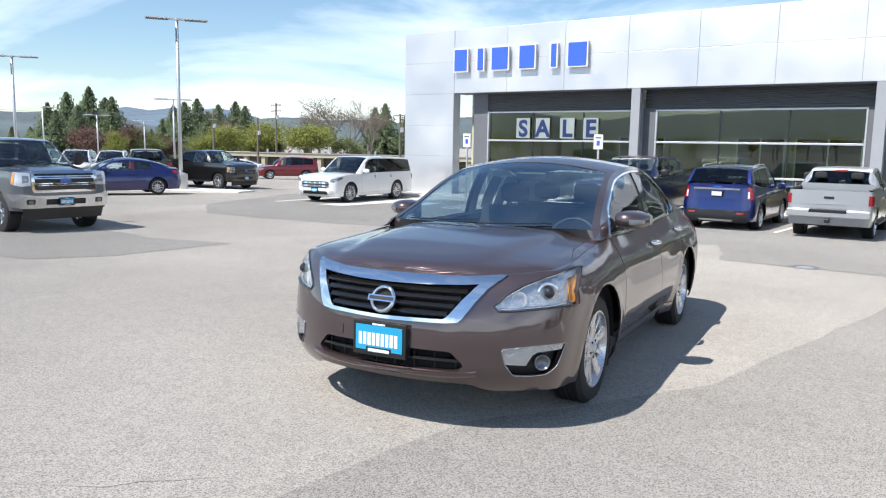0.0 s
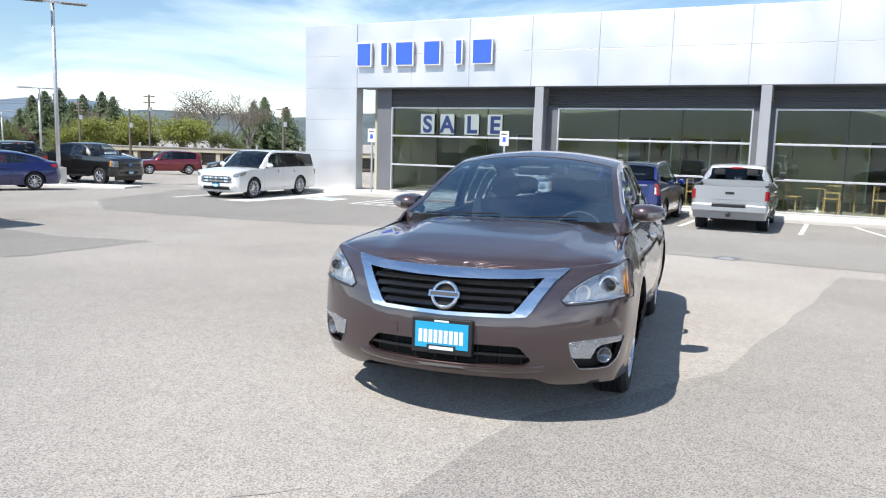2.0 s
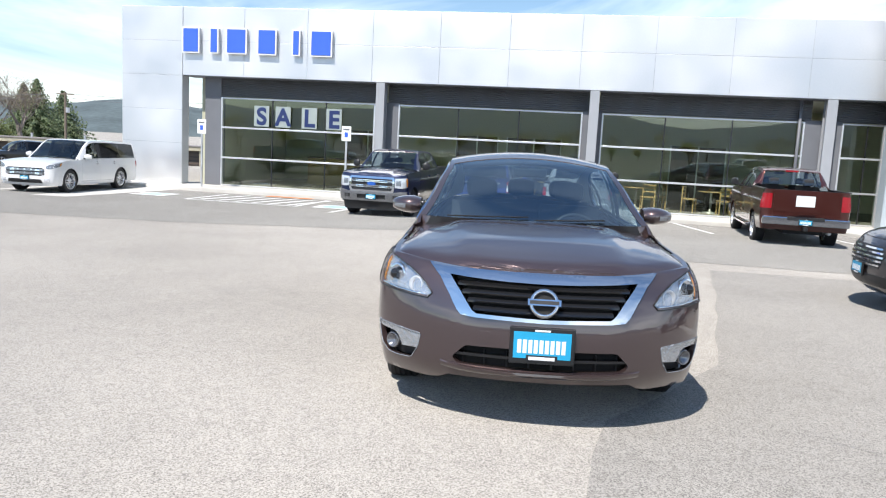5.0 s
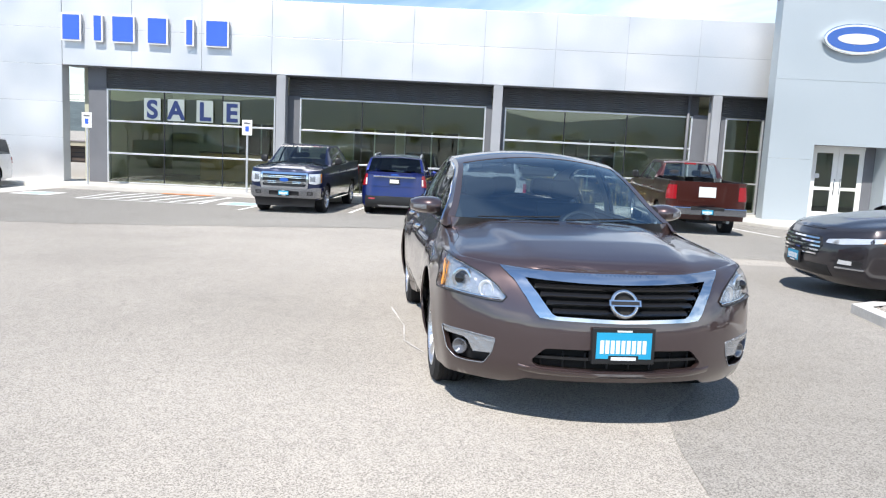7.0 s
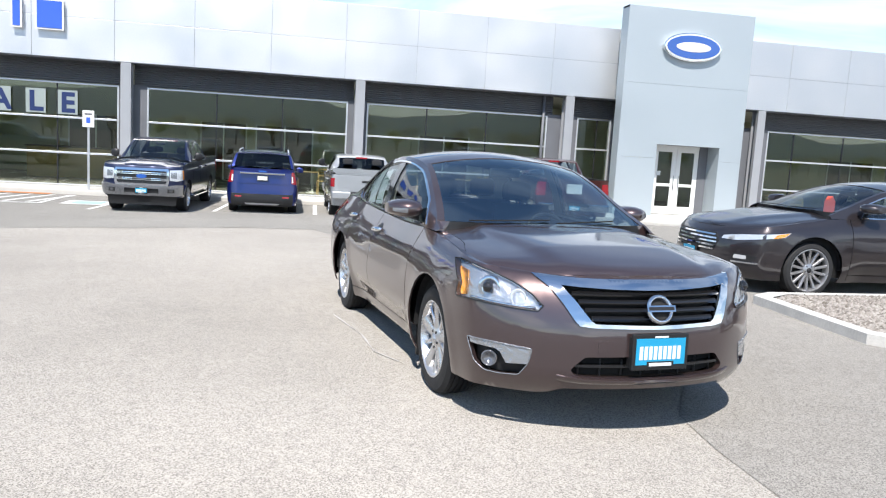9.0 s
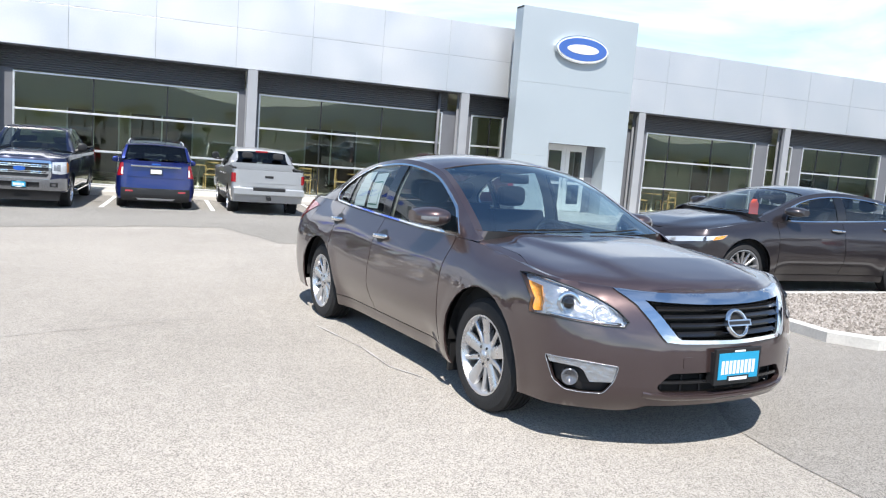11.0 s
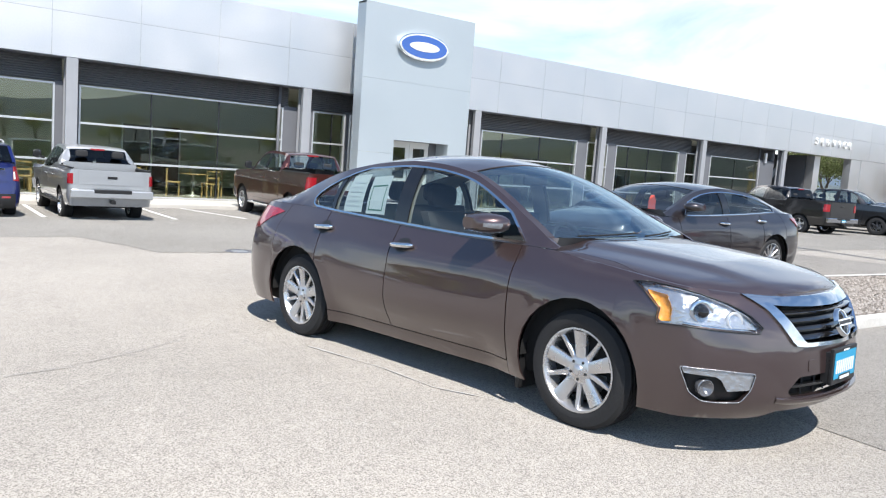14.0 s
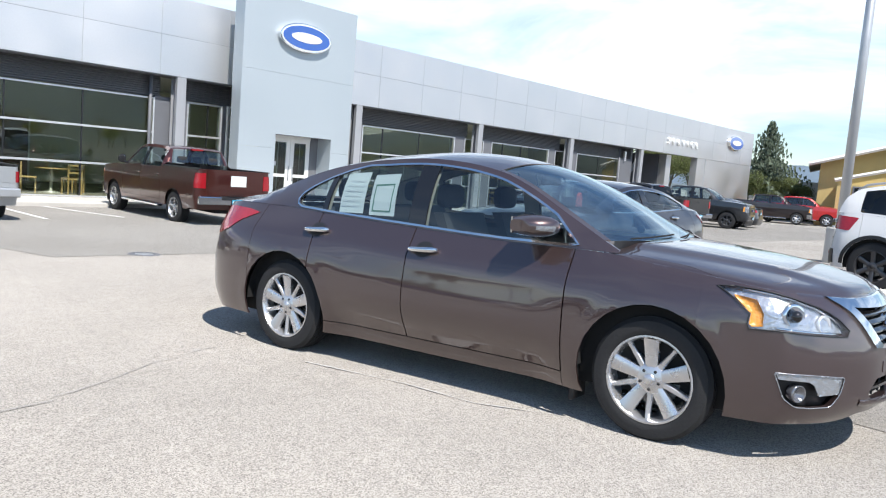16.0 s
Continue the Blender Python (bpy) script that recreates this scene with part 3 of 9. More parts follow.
me = bpy.data.meshes.new("loose_gravel")
me.from_pydata(vs, [], fs)
GRAVEL_STONE, nt, b_ = node_mat("gravel_stone")
gi = nt.nodes.new("ShaderNodeNewGeometry")
gc = nt.nodes.new("ShaderNodeValToRGB")
gc.color_ramp.elements[0].color, gc.color_ramp.elements[1].color = (0.16, 0.138, 0.115, 1), (0.46, 0.42, 0.38, 1)
nt.links.new(gi.outputs["Random Per Island"], gc.inputs["Fac"])
nt.links.new(gc.outputs["Color"], b_.inputs["Base Color"])
b_.inputs["Roughness"].default_value = 0.9
me.materials.append(GRAVEL_STONE)
tagged(new("loose_gravel", me), "loose brown and grey landscaping stones in the island", "gravel", kind="stuff")

# ---- showroom building ----
FY, WY = 25.0, 25.5          # face of the fascia, face of the glazing
Z0, ZB, ZS, ZT = FLOOR, 3.53, 4.72, 5.87


def panel_wall(name, xs, zs, y0, y1, material, label, gap=0.006):
    """A wall of separate metal panels with open joints over a dark backing."""
    wall = thing(name, (0, 0, 0), label, "wall", kind="structure")
    part("backing", box(xs[0] + 0.01, xs[-1] - 0.01, y0 + 0.02, y1, zs[0] + 0.01, zs[-1] - 0.01), JOINT, wall)
    for xa, xb in zip(xs, xs[1:]):
        for za, zb in zip(zs, zs[1:]):
            part("panel", box(xa + gap, xb - gap, y0, y0 + 0.03, za + gap, zb - gap, 0.003), material, wall)
    return wall


seams = [-16.53 + 2.292 * k for k in range(11)] + [8.4, 10.61]
panel_wall("wall_fascia_west", seams, [ZB, ZS, ZT], FY, FY + 0.5, PANEL, "silver-white metal panel fascia over the showroom windows")
panel_wall("wall_end_block", [-18.88, -16.54], [-0.45, 1.16, 2.33, 3.52, 4.70, ZT], FY, FY + 0.48, PANEL, "white metal panel end wall of the showroom")
xs_east = [10.62 + 2.35 * k for k in range(17)] + [50.4]
panel_wall("wall_fascia_east", xs_east, [ZB, ZS, ZT + 0.03], FY, FY + 0.5, PANEL, "grey metal panel fascia of the long service wing")
# soffit and roof
tagged(link("ceiling_soffit", box(-16.5, 33.5, FY + 0.03, WY + 0.32, ZB - 0.02, ZB + 0.03), DARK_CLAD), "dark soffit under the fascia", "soffit", kind="structure")
tagged(link("roof", box(-16.5, 50.3, FY + 0.5, 40, ZT - 0.25, ZT - 0.1), ROOFING), "flat roof of the showroom", "roof", kind="structure")
tagged(link("wall_back", box(-16.5, 38.6, 40, 40.3, Z0, ZT - 0.25), WALL_IN), "plain back wall of the showroom", "wall", kind="structure")
tagged(link("wall_west", box(-16.2, -15.95, WY + 0.3, 40, Z0, ZT - 0.25), WALL_IN), "plain end wall of the showroom", "wall", kind="structure")
tagged(link("wall_east_service", box(50.0, 50.3, FY + 0.5, 27.5, -0.5, ZT - 0.25), PANEL), "grey panel side of the service wing", "wall", kind="structure")
tagged(link("floor_showroom", box(-15.95, 33.5, WY - 0.05, 40, Z0 - 0.1, Z0 + 0.012), FLOOR_IN), "polished grey-brown showroom floor", "floor", kind="structure")
tagged(link("ceiling_showroom", box(-15.95, 33.5, WY + 0.33, 40, 3.6, 3.75), CEIL_IN), "pale showroom ceiling", "ceiling", kind="structure")
tagged(link("wall_inner", box(-15.9, 33.5, 33.0, 33.15, Z0, 3.6), WALL_IN), "pale yellow inner wall of the showroom", "wall", kind="structure")
tagged(link("wall_partition", box(33.5, 33.7, FY + 0.5, 40, Z0, 3.75), DARK_CLAD), "dark partition at the service lane", "wall", kind="structure")


def louvre_band(x0, x1):
    w = thing("louvre_band", (0, 0, 0), "brown-grey horizontal metal louvres above the glazing", "louvre", "louvres above the windows", kind="structure")
    part("backing", box(x0, x1, WY + 0.1, WY + 0.2, 2.88, ZB - 0.02), LOUVRE, w)
    n = 9
    me = None
    for k in range(n):
        z = 2.9 + (ZB - 0.05 - 2.9) * k / n
        if me is None:
            bm = bmesh.new()
            v = [bm.verts.new(p) for p in ((x0, WY + 0.1, 0), (x0, WY + 0.02, 0.012), (x0, WY + 0.03, 0.042), (x0, WY + 0.1, 0.05))]
            u = [bm.verts.new((x1, p.co.y, p.co.z)) for p in v]
            for i in range(4):
                bm.faces.new((v[i], u[i], u[(i + 1) % 4], v[(i + 1) % 4]))
            bm.faces.new(v), bm.faces.new(u[::-1])
            bmesh.ops.recalc_face_normals(bm, faces=bm.faces)
            ob = part("slat", bm, LOUVRE, w)
            me = ob.data
        else:
            ob = new("slat", me)
            ob.parent = w
        ob.location.z = z
    return w


def glazing(x0, x1, mullions, z0=Z0, z1=2.85, transoms=(0.72, 1.79), y=WY):
    """A shopfront window: frame, slim mullions, transoms and separate panes."""
    w = thing("window_bay", (0, 0, 0), "large green-tinted showroom window in slim aluminium frames", "window", "showroom windows", kind="structure")
    f = 0.05
    for nm, bx in (("jamb", (x0, x0 + f, z0, z1)), ("jamb", (x1 - f, x1, z0, z1)), ("head", (x0 + f, x1 - f, z1 - f, z1)), ("sill", (x0 + f, x1 - f, z0, z0 + f))):
        part(nm, box(bx[0], bx[1], y - 0.02, y + 0.10, bx[2], bx[3], 0.004), ALU, w)
    for m in mullions:
        part("mullion", box(m - 0.018, m + 0.018, y + 0.035, y + 0.09, z0 + f, z1 - f), BLACK, w)
    for t in transoms:
        part("transom", box(x0 + f, x1 - f, y - 0.025, y + 0.03, t - 0.03, t + 0.03, 0.004), ALU, w)
    xs = [x0 + f] + list(mullions) + [x1 - f]
    zs = [z0 + f] + list(transoms) + [z1 - f]
    for xa, xb in zip(xs, xs[1:]):
        for za, zb in zip(zs, zs[1:]):
            p = part("pane", box(xa, xb, y + 0.045, y + 0.051, za, zb), WIN_GLASS, w)
            p.visible_shadow = False
    return w


def clad(x0, x1, z0=Z0, z1=2.9, y=WY):
    tagged(link("wall_pier", box(x0, x1, y, y + 0.3, z0, z1), DARK_CLAD), "dark grey metal pier between the windows", "wall", kind="structure")


glazing(-15.30, -9.62, (-13.38, -11.40))
glazing(-8.80, -2.60, (-6.72, -4.68))
glazing(-1.98, 4.22, (0.02, 2.08))
glazing(5.30, 6.55, (6.06,))
glazing(12.66, 18.05, (13.79, 15.87))
glazing(18.69, 20.03, ())
glazing(20.60, 25.2, (21.5, 22.93))
glazing(25.76, 27.1, ())
glazing(27.80, 32.3, (30.06,))
for a, b in ((-15.92, -15.30), (-9.62, -8.80), (-2.60, -1.98), (4.22, 5.30), (6.55, 7.2), (10.0, 12.66), (18.05, 18.69), (20.03, 20.60), (25.2, 25.76), (27.1, 27.8), (32.3, 33.5)):
    clad(a, b)
tagged(link("wall_pier", box(-15.92, -15.3, WY - 0.02, WY + 0.3, 2.9, ZB - 0.02), DARK_CLAD), "dark grey metal pier between the windows", "wall", kind="structure")
for a, b in ((-15.3, -9.5), (-9.18, -2.42), (-2.08, 4.4), (4.98, 6.9), (12.2, 18.9), (19.5, 26.2), (26.9, 32.3)):
    louvre_band(a, b)


def steel_column(x, w=0.30):
    c = thing("column", (x, FY + 0.16, 0), "light grey steel column in front of the glazing", "column", "showroom columns", kind="structure")
    bm = box(-w / 2, w / 2, -0.15, 0.0, Z0 - 0.1, ZB, 0.006)
    part("flange", bm, STEEL_GREY, c)
    part("web", box(-0.03, 0.03, 0.0, 0.2, Z0 - 0.1, ZB), DARK_CLAD, c)
    part("rear_flange", box(-w / 2, w / 2, 0.2, 0.24, Z0 - 0.1, ZB), STEEL_GREY, c)
    part("base_plate", box(-w / 2 - 0.06, w / 2 + 0.06, -0.2, 0.3, Z0 - 0.1, Z0 + 0.02), GALV, c)


for x in (-9.335, -2.255, 4.83, 12.05, 19.2, 26.55, 33.95):
    steel_column(x)
for x in (4.05, 32.1):
    tagged(link("downpipe", tube([(x, WY - 0.06, Z0), (x, WY - 0.06, ZB - 0.02)], 0.05, 12), DARK_CLAD, smooth=True), "dark grey round downpipe on the pier", "downpipe", kind="structure")

# entrance tower with a recessed doorway
TX0, TX1, TY = 6.14, 10.62, 23.8
DX0, DX1, DZ = 7.52, 9.80, 2.08
tower = thing("wall_tower", (0, 0, 0), "tall pale blue-white panel entrance tower", "tower", kind="structure")
zs = [Z0 - 0.2, 1.62, 4.03, 6.46]
for xa, xb, za, zb in ((TX0, DX0, zs[0], 1.62), (DX1, TX1, zs[0], 1.62), (TX0, DX0, 1.62, zs[2]), (DX0, DX1, DZ, zs[2]), (DX1, TX1, 1.62, zs[2]), (TX0, TX1, zs[2], zs[3])):
    g = 0.003
    part("panel", box(xa + (g if xa == TX0 else 0), xb - (g if xb == TX1 else 0), TY, TY + 0.03, za + g, zb - g), PANEL_TOWER, tower)
part("side_panel", box(TX0, TX0 + 0.03, TY + 0.032, TY + 0.5, zs[0], zs[3]), PANEL_TOWER, tower)
part("side_panel", box(TX1 - 0.03, TX1, TY + 0.032, TY + 0.5, zs[0], zs[3]), PANEL_TOWER, tower)
part("back_panel", box(TX0, TX1, TY + 0.5, TY + 0.53, ZB, zs[3]), PANEL_TOWER, tower)
part("cap", box(TX0, TX1, TY + 0.032, TY + 0.5, zs[3] - 0.06, zs[3] - 0.005), PANEL_TOWER, tower)
part("reveal", box(DX0 - 0.05, DX0, TY + 0.032, TY + 0.85, zs[0], DZ + 0.05), PANEL_TOWER, tower)
part("reveal", box(DX1, DX1 + 0.05, TY + 0.032, TY + 0.85, zs[0], DZ + 0.05), PANEL_TOWER, tower)
part("reveal_head", box(DX0, DX1, TY + 0.032, TY + 0.85, DZ, DZ + 0.05), DARK_CLAD, tower)
# doors
door = thing("door_1", (0, 0, 0), "closed pair of white-framed glass entrance doors", "door", kind="structure")
dy = TY + 0.72
part("door_frame", box(DX0, DX0 + 0.30, dy, dy + 0.1, Z0, DZ), DARK_CLAD, door)
part("door_frame", box(DX1 - 0.32, DX1, dy, dy + 0.1, Z0, DZ), DARK_CLAD, door)
part("door_frame", box(DX0 + 0.30, DX1 - 0.32, dy, dy + 0.1, DZ - 0.1, DZ), WHITE_PAINT, door)
mid = (DX0 + DX1) / 2
for xa, xb, hx in ((DX0 + 0.30, mid - 0.005, mid - 0.09), (mid + 0.005, DX1 - 0.32, mid + 0.09)):
    leaf = part("door_leaf", box(xa, xa + 0.16, dy + 0.02, dy + 0.07, Z0 + 0.02, DZ - 0.1, 0.004), WHITE_PAINT, door)
    box_bm = box(xb - 0.16, xb, dy + 0.02, dy + 0.07, Z0 + 0.02, DZ - 0.1, 0.004)
    part("stile", box_bm, WHITE_PAINT, leaf)
    part("rail", box(xa + 0.16, xb - 0.16, dy + 0.02, dy + 0.07, Z0 + 0.02, Z0 + 0.28), WHITE_PAINT, leaf)
    part("rail", box(xa + 0.16, xb - 0.16, dy + 0.02, dy + 0.07, DZ - 0.22, DZ - 0.1), WHITE_PAINT, leaf)
    part("rail", box(xa + 0.16, xb - 0.16, dy + 0.02, dy + 0.07, 0.68, 0.78), WHITE_PAINT, leaf)
    part("pane", box(xa + 0.16, xb - 0.16, dy + 0.04, dy + 0.046, Z0 + 0.28, DZ - 0.22), DOOR_GLASS, leaf)
    part("door_handle", tube([(hx, dy - 0.05, 0.55), (hx, dy - 0.05, 1.05)], 0.014, 8), CHROME, leaf, "chrome pull handle")
part("notice", box(DX0 + 0.44, DX0 + 0.58, dy + 0.005, dy + 0.018, 1.05, 1.2), PAPER, door, "small white notice on the door")
glazing(6.62, 6.9, (), y=WY - 0.25)

# service lane at the far end: opening through the wing, post and deep reveals
# pier's return wall in dark colour, standing in for the shade of the recess
tagged(link("wall_service_return", box(38.0, 38.6, FY + 1.02, 33.0, -0.45, ZB - 0.02), DARK_CLAD), "wall along the service lane, coloured dark for the recess's shade", "wall", kind="structure")
tagged(link("wall_service_pier", box(38.0, 38.65, FY + 0.51, FY + 1.0, -0.45, ZB - 0.02), PANEL), "grey panel pier of the service lane", "wall", kind="structure")
tagged(link("wall_service_dark", box(34.3, 38.0, 31.0, 31.2, -0.45, ZB), DARK_CLAD), "dark wall inside the service lane", "wall", kind="structure")
tagged(link("wall_service_end", box(41.4, 50.38, FY + 0.04, FY + 0.49, -0.5, ZB), PANEL), "grey panel wall beside the service lane", "wall", kind="structure")
tagged(link("wall_service_face", box(42.6, 50.38, FY, FY + 0.03, -0.5, ZB - 0.01), PANEL), "grey panel wall beside the service lane", "wall", kind="structure")
roller = thing("roller_door", (0, 0, 0), "dark slatted roller door inside the service lane", "door", kind="structure")
for k in range(14):
    part("slat", box(34.4, 36.0, 30.9, 30.97, -0.4 + k * 0.24, -0.4 + k * 0.24 + 0.22, 0.01), LOUVRE, roller)
bm = tube([(35.2, FY + 2.2, 1.0), (37.9, FY + 2.2, ZB - 0.05)], 0.16, 4)
tagged(link("brace", bm, STEEL_GREY), "slanting grey steel brace of the service lane", "brace", kind="structure")
tagged(link("sign_sconce", box(32.62, 32.8, WY - 0.12, WY, 2.75, 3.3, 0.02), PANEL), "slim grey wall light on the pier", "wall light", kind="structure")

# ---- signs on the building ----
# six raised blue marks with grey returns and white edges
marks = [(-16.46, -15.85), (-15.44, -15.14), (-14.83, -14.10), (-13.68, -13.02), (-12.43, -12.17), (-11.78, -11.04)]
for xa, xb in marks:
    s = thing("sign_mark", (xa, FY, 4.30), "raised blue sign block with white edge on the fascia", "sign", "blue sign blocks on the fascia")
    w = xb - xa
    part("return", box(0.0, w, -0.13, -0.005, 0, 0.84, 0.01), SIGN_SIDE, s)
    part("edge", box(-0.02, w + 0.02, -0.15, -0.132, -0.02, 0.86, 0.006), WHITE_PAINT, s)
    part("face", box(0.03, w - 0.03, -0.165, -0.151, 0.03, 0.81, 0.006), BLUE_SIGN, s)


def oval_sign(x, y, z, w, h, label):
    s = thing("oval_sign", (x, y, z), label, "sign", "oval signs")
    def ell(a, b, y0, y1, bev=0.0):
        bm = prism([(a * math.cos(k * math.tau / 64), b * math.sin(k * math.tau / 64)) for k in range(64)], y0, y1)
        if bev:
            bmesh.ops.bevel(bm, geom=[e for e in bm.edges if all(abs(v.co.y - y0) < 1e-5 for v in e.verts)], offset=bev, segments=3, affect="EDGES", profile=0.5)
        return bm
    part("body", ell(w / 2, h / 2, -0.16, -0.005, 0.03), CHROME, s, smooth=False)
    part("border", ell(w / 2 - 0.06, h / 2 - 0.06, -0.168, -0.15), WHITE_PAINT, s)
    part("face", ell(w / 2 - 0.09, h / 2 - 0.09, -0.176, -0.16, 0.004), OVAL_BLUE, s)
    part("emblem", ell(w * 0.30, h * 0.17, -0.186, -0.17, 0.004), WHITE_PAINT, s, "plain white bar on the oval")
    return s


oval_sign(8.40, TY, 5.27, 2.05, 0.92, "chrome-rimmed blue oval sign on the entrance tower")
oval_sign(47.0, FY, 4.95, 2.5, 1.05, "chrome-rimmed blue oval sign on the service wing")
sv = thing("service_sign", (38.9, FY, 4.08), "raised silver SERVICE letters on the grey fascia", "sign")
for k, ch in enumerate("SERVICE"):
    lettering("letter", ch, 0.56, 0.05, WHITE_PAINT, sv, (-1.95 + k * 0.655, -0.06, 0.02))
sale = thing("sale_letters", (0, WY - 0.045, 0), "navy SALE letters on white sheets taped to the window", "window sign")
for ch, x in zip("SALE", (-13.75, -12.95, -11.98, -11.08)):
    part("sheet", box(x - 0.28, x + 0.28, 0.0, 0.004, 1.88, 2.60), SHEET_DIM, sale)
    lettering("letter", ch, 0.82, 0.002, NAVY, sale, (x, -0.004, 1.955), weight=0.034)


def accessible_sign(x, y):
    s = thing("parking_sign", (x, y, G(x, y)), "white parking sign with a blue emblem on a steel post", "sign", "parking signs")
    part("post", box(-0.03, 0.03, -0.02, 0.02, -0.1, 2.38), GALV, s)
    part("plate", box(-0.16, 0.16, -0.035, -0.022, 1.94, 2.42, 0.004), WHITE_PAINT, s)
    part("emblem", box(-0.055, 0.055, -0.04, -0.036, 2.06, 2.22), BLUE_SIGN, s)
    part("print", box(-0.10, 0.10, -0.04, -0.036, 2.29, 2.34), DARK_CLAD, s)


accessible_sign(-10.15, 24.05)
accessible_sign(-15.27, 24.05)

# ---- inside the showroom ----
def slat_chair(x, y, turn):
    c = thing("dining_chair", (x, y, Z0 + 0.012), "pale wooden chair with an upright slatted back", "chair", "showroom chairs", turn)
    for sx in (-0.2, 0.2):
        part("leg", box(sx - 0.02, sx + 0.02, -0.21, -0.17, 0, 0.45), WOOD, c)
        part("back_post", box(sx - 0.02, sx + 0.02, 0.17, 0.21, 0, 0.88), WOOD, c)
    part("seat", box(-0.23, 0.23, -0.22, 0.22, 0.43, 0.47, 0.01), WOOD, c)
    for z in (0.62, 0.74, 0.83):
        part("back_rail", box(-0.18, 0.18, 0.18, 0.2, z, z + 0.05), WOOD, c)


def cafe_table(x, y):
    t = thing("round_table", (x, y, Z0 + 0.012), "round wooden table with a steel pedestal", "table", "showroom tables")
    part("tabletop", lathe([(0.001, 0.74), (0.45, 0.74), (0.46, 0.725), (0.45, 0.71), (0.001, 0.71)], 32, "z"), WOOD, t)
    part("pedestal", lathe([(0.25, 0), (0.25, 0.02), (0.05, 0.05), (0.04, 0.71)], 20, "z"), GALV, t, smooth=True)


for tx in (-0.6, 1.9, -3.6, 14.5, 22.5):
    cafe_table(tx, 27.2)
    slat_chair(tx - 0.75, 26.9, 70)
    slat_chair(tx + 0.35, 26.55, 185)
    slat_chair(tx + 0.8, 27.5, -80)
for x0, x1 in ((-13.5, -9.8),):
    cb = thing("reception_counter", (x0, 29.5, Z0 + 0.012), "long pale wooden reception counter", "counter")
    part("front", box(0, x1 - x0, 0, 0.1, 0, 1.05), WOOD, cb)
    part("top", box(-0.05, x1 - x0 + 0.05, -0.05, 0.7, 1.05, 1.1, 0.01), DARKWOOD, cb)
for x0, x1 in ((-13.0, -11.0), (-8.0, -6.2), (-5.8, -3.5), (1.0, 3.2), (14.0, 16.5), (21, 23.5), (28, 30.5)):
    d = thing("office_front", (x0, 32.9, Z0 + 0.012), "dark glazed office front with pale frames", "partition", "office fronts", kind="structure")
    part("panel", box(0, x1 - x0, 0, 0.06, 0, 2.3), DARKWOOD, d)
    for k in range(3):
        part("frame", box((x1 - x0) * k / 2 - 0.03, (x1 - x0) * k / 2 + 0.03, -0.02, 0, 0, 2.35), ALU, d)
for x in (-12, -5.5, 1.1, 15.2, 23, 30):
    for y in (27, 30):
        l = thing("ceiling_light", (x, y, 3.6), "round recessed ceiling light with a pale rim", "ceiling light", "showroom ceiling lights")
        part("rim", lathe([(0.16, 0), (0.16, -0.03), (0.12, -0.03), (0.12, 0)], 20, "z"), ALU, l)


# ---- vehicles ----
from mathutils.geometry import delaunay_2d_cdt


def table(pts):
    """A smooth curve through (x, value) points."""
    xs, ys = [p[0] for p in pts], [p[1] for p in pts]
    n = len(xs)
    d = [(ys[i + 1] - ys[i]) / (xs[i + 1] - xs[i]) for i in range(n - 1)]
    m = [d[0]] + [0 if d[i - 1] * d[i] <= 0 else 2 * d[i - 1] * d[i] / (d[i - 1] + d[i]) for i in range(1, n - 1)] + [d[-1]]

    def f(x):
        if x <= xs[0]:
            return ys[0]
        if x >= xs[-1]:
            return ys[-1]
        i = max(k for k in range(n - 1) if xs[k] <= x)
        h = xs[i + 1] - xs[i]
        t = (x - xs[i]) / h
        return (2 * t ** 3 - 3 * t * t + 1) * ys[i] + (t ** 3 - 2 * t * t + t) * h * m[i] + (3 * t * t - 2 * t ** 3) * ys[i + 1] + (t ** 3 - t * t) * h * m[i + 1]
    return f


def dense(poly, step, closed=True):
    out = []
    ring = list(zip(poly, poly[1:] + poly[:1])) if closed else list(zip(poly, poly[1:]))
    for (xa, ya), (xb, yb) in ring:
        n = max(1, int(math.ceil(math.hypot(xb - xa, yb - ya) / step)))
        out += [(xa + (xb - xa) * i / n, ya + (yb - ya) * i / n) for i in range(n)]
    if not closed:
        out.append(poly[-1])
    return out


def rounded(poly, r, seg=4):
    """The polygon with its corners rounded off."""
    out = []
    n = len(poly)
    for i in range(n):
        p, a, b = Vector(poly[i]), Vector(poly[i - 1]), Vector(poly[(i + 1) % n])
        da, db = a - p, b - p
        k = min(r, da.length * 0.45, db.length * 0.45)
        pa, pb = p + da.normalized() * k, p + db.normalized() * k
        for s in range(seg + 1):
            t = s / seg
            out.append(tuple(pa * (1 - t) ** 2 + p * 2 * t * (1 - t) + pb * t * t))
    return out


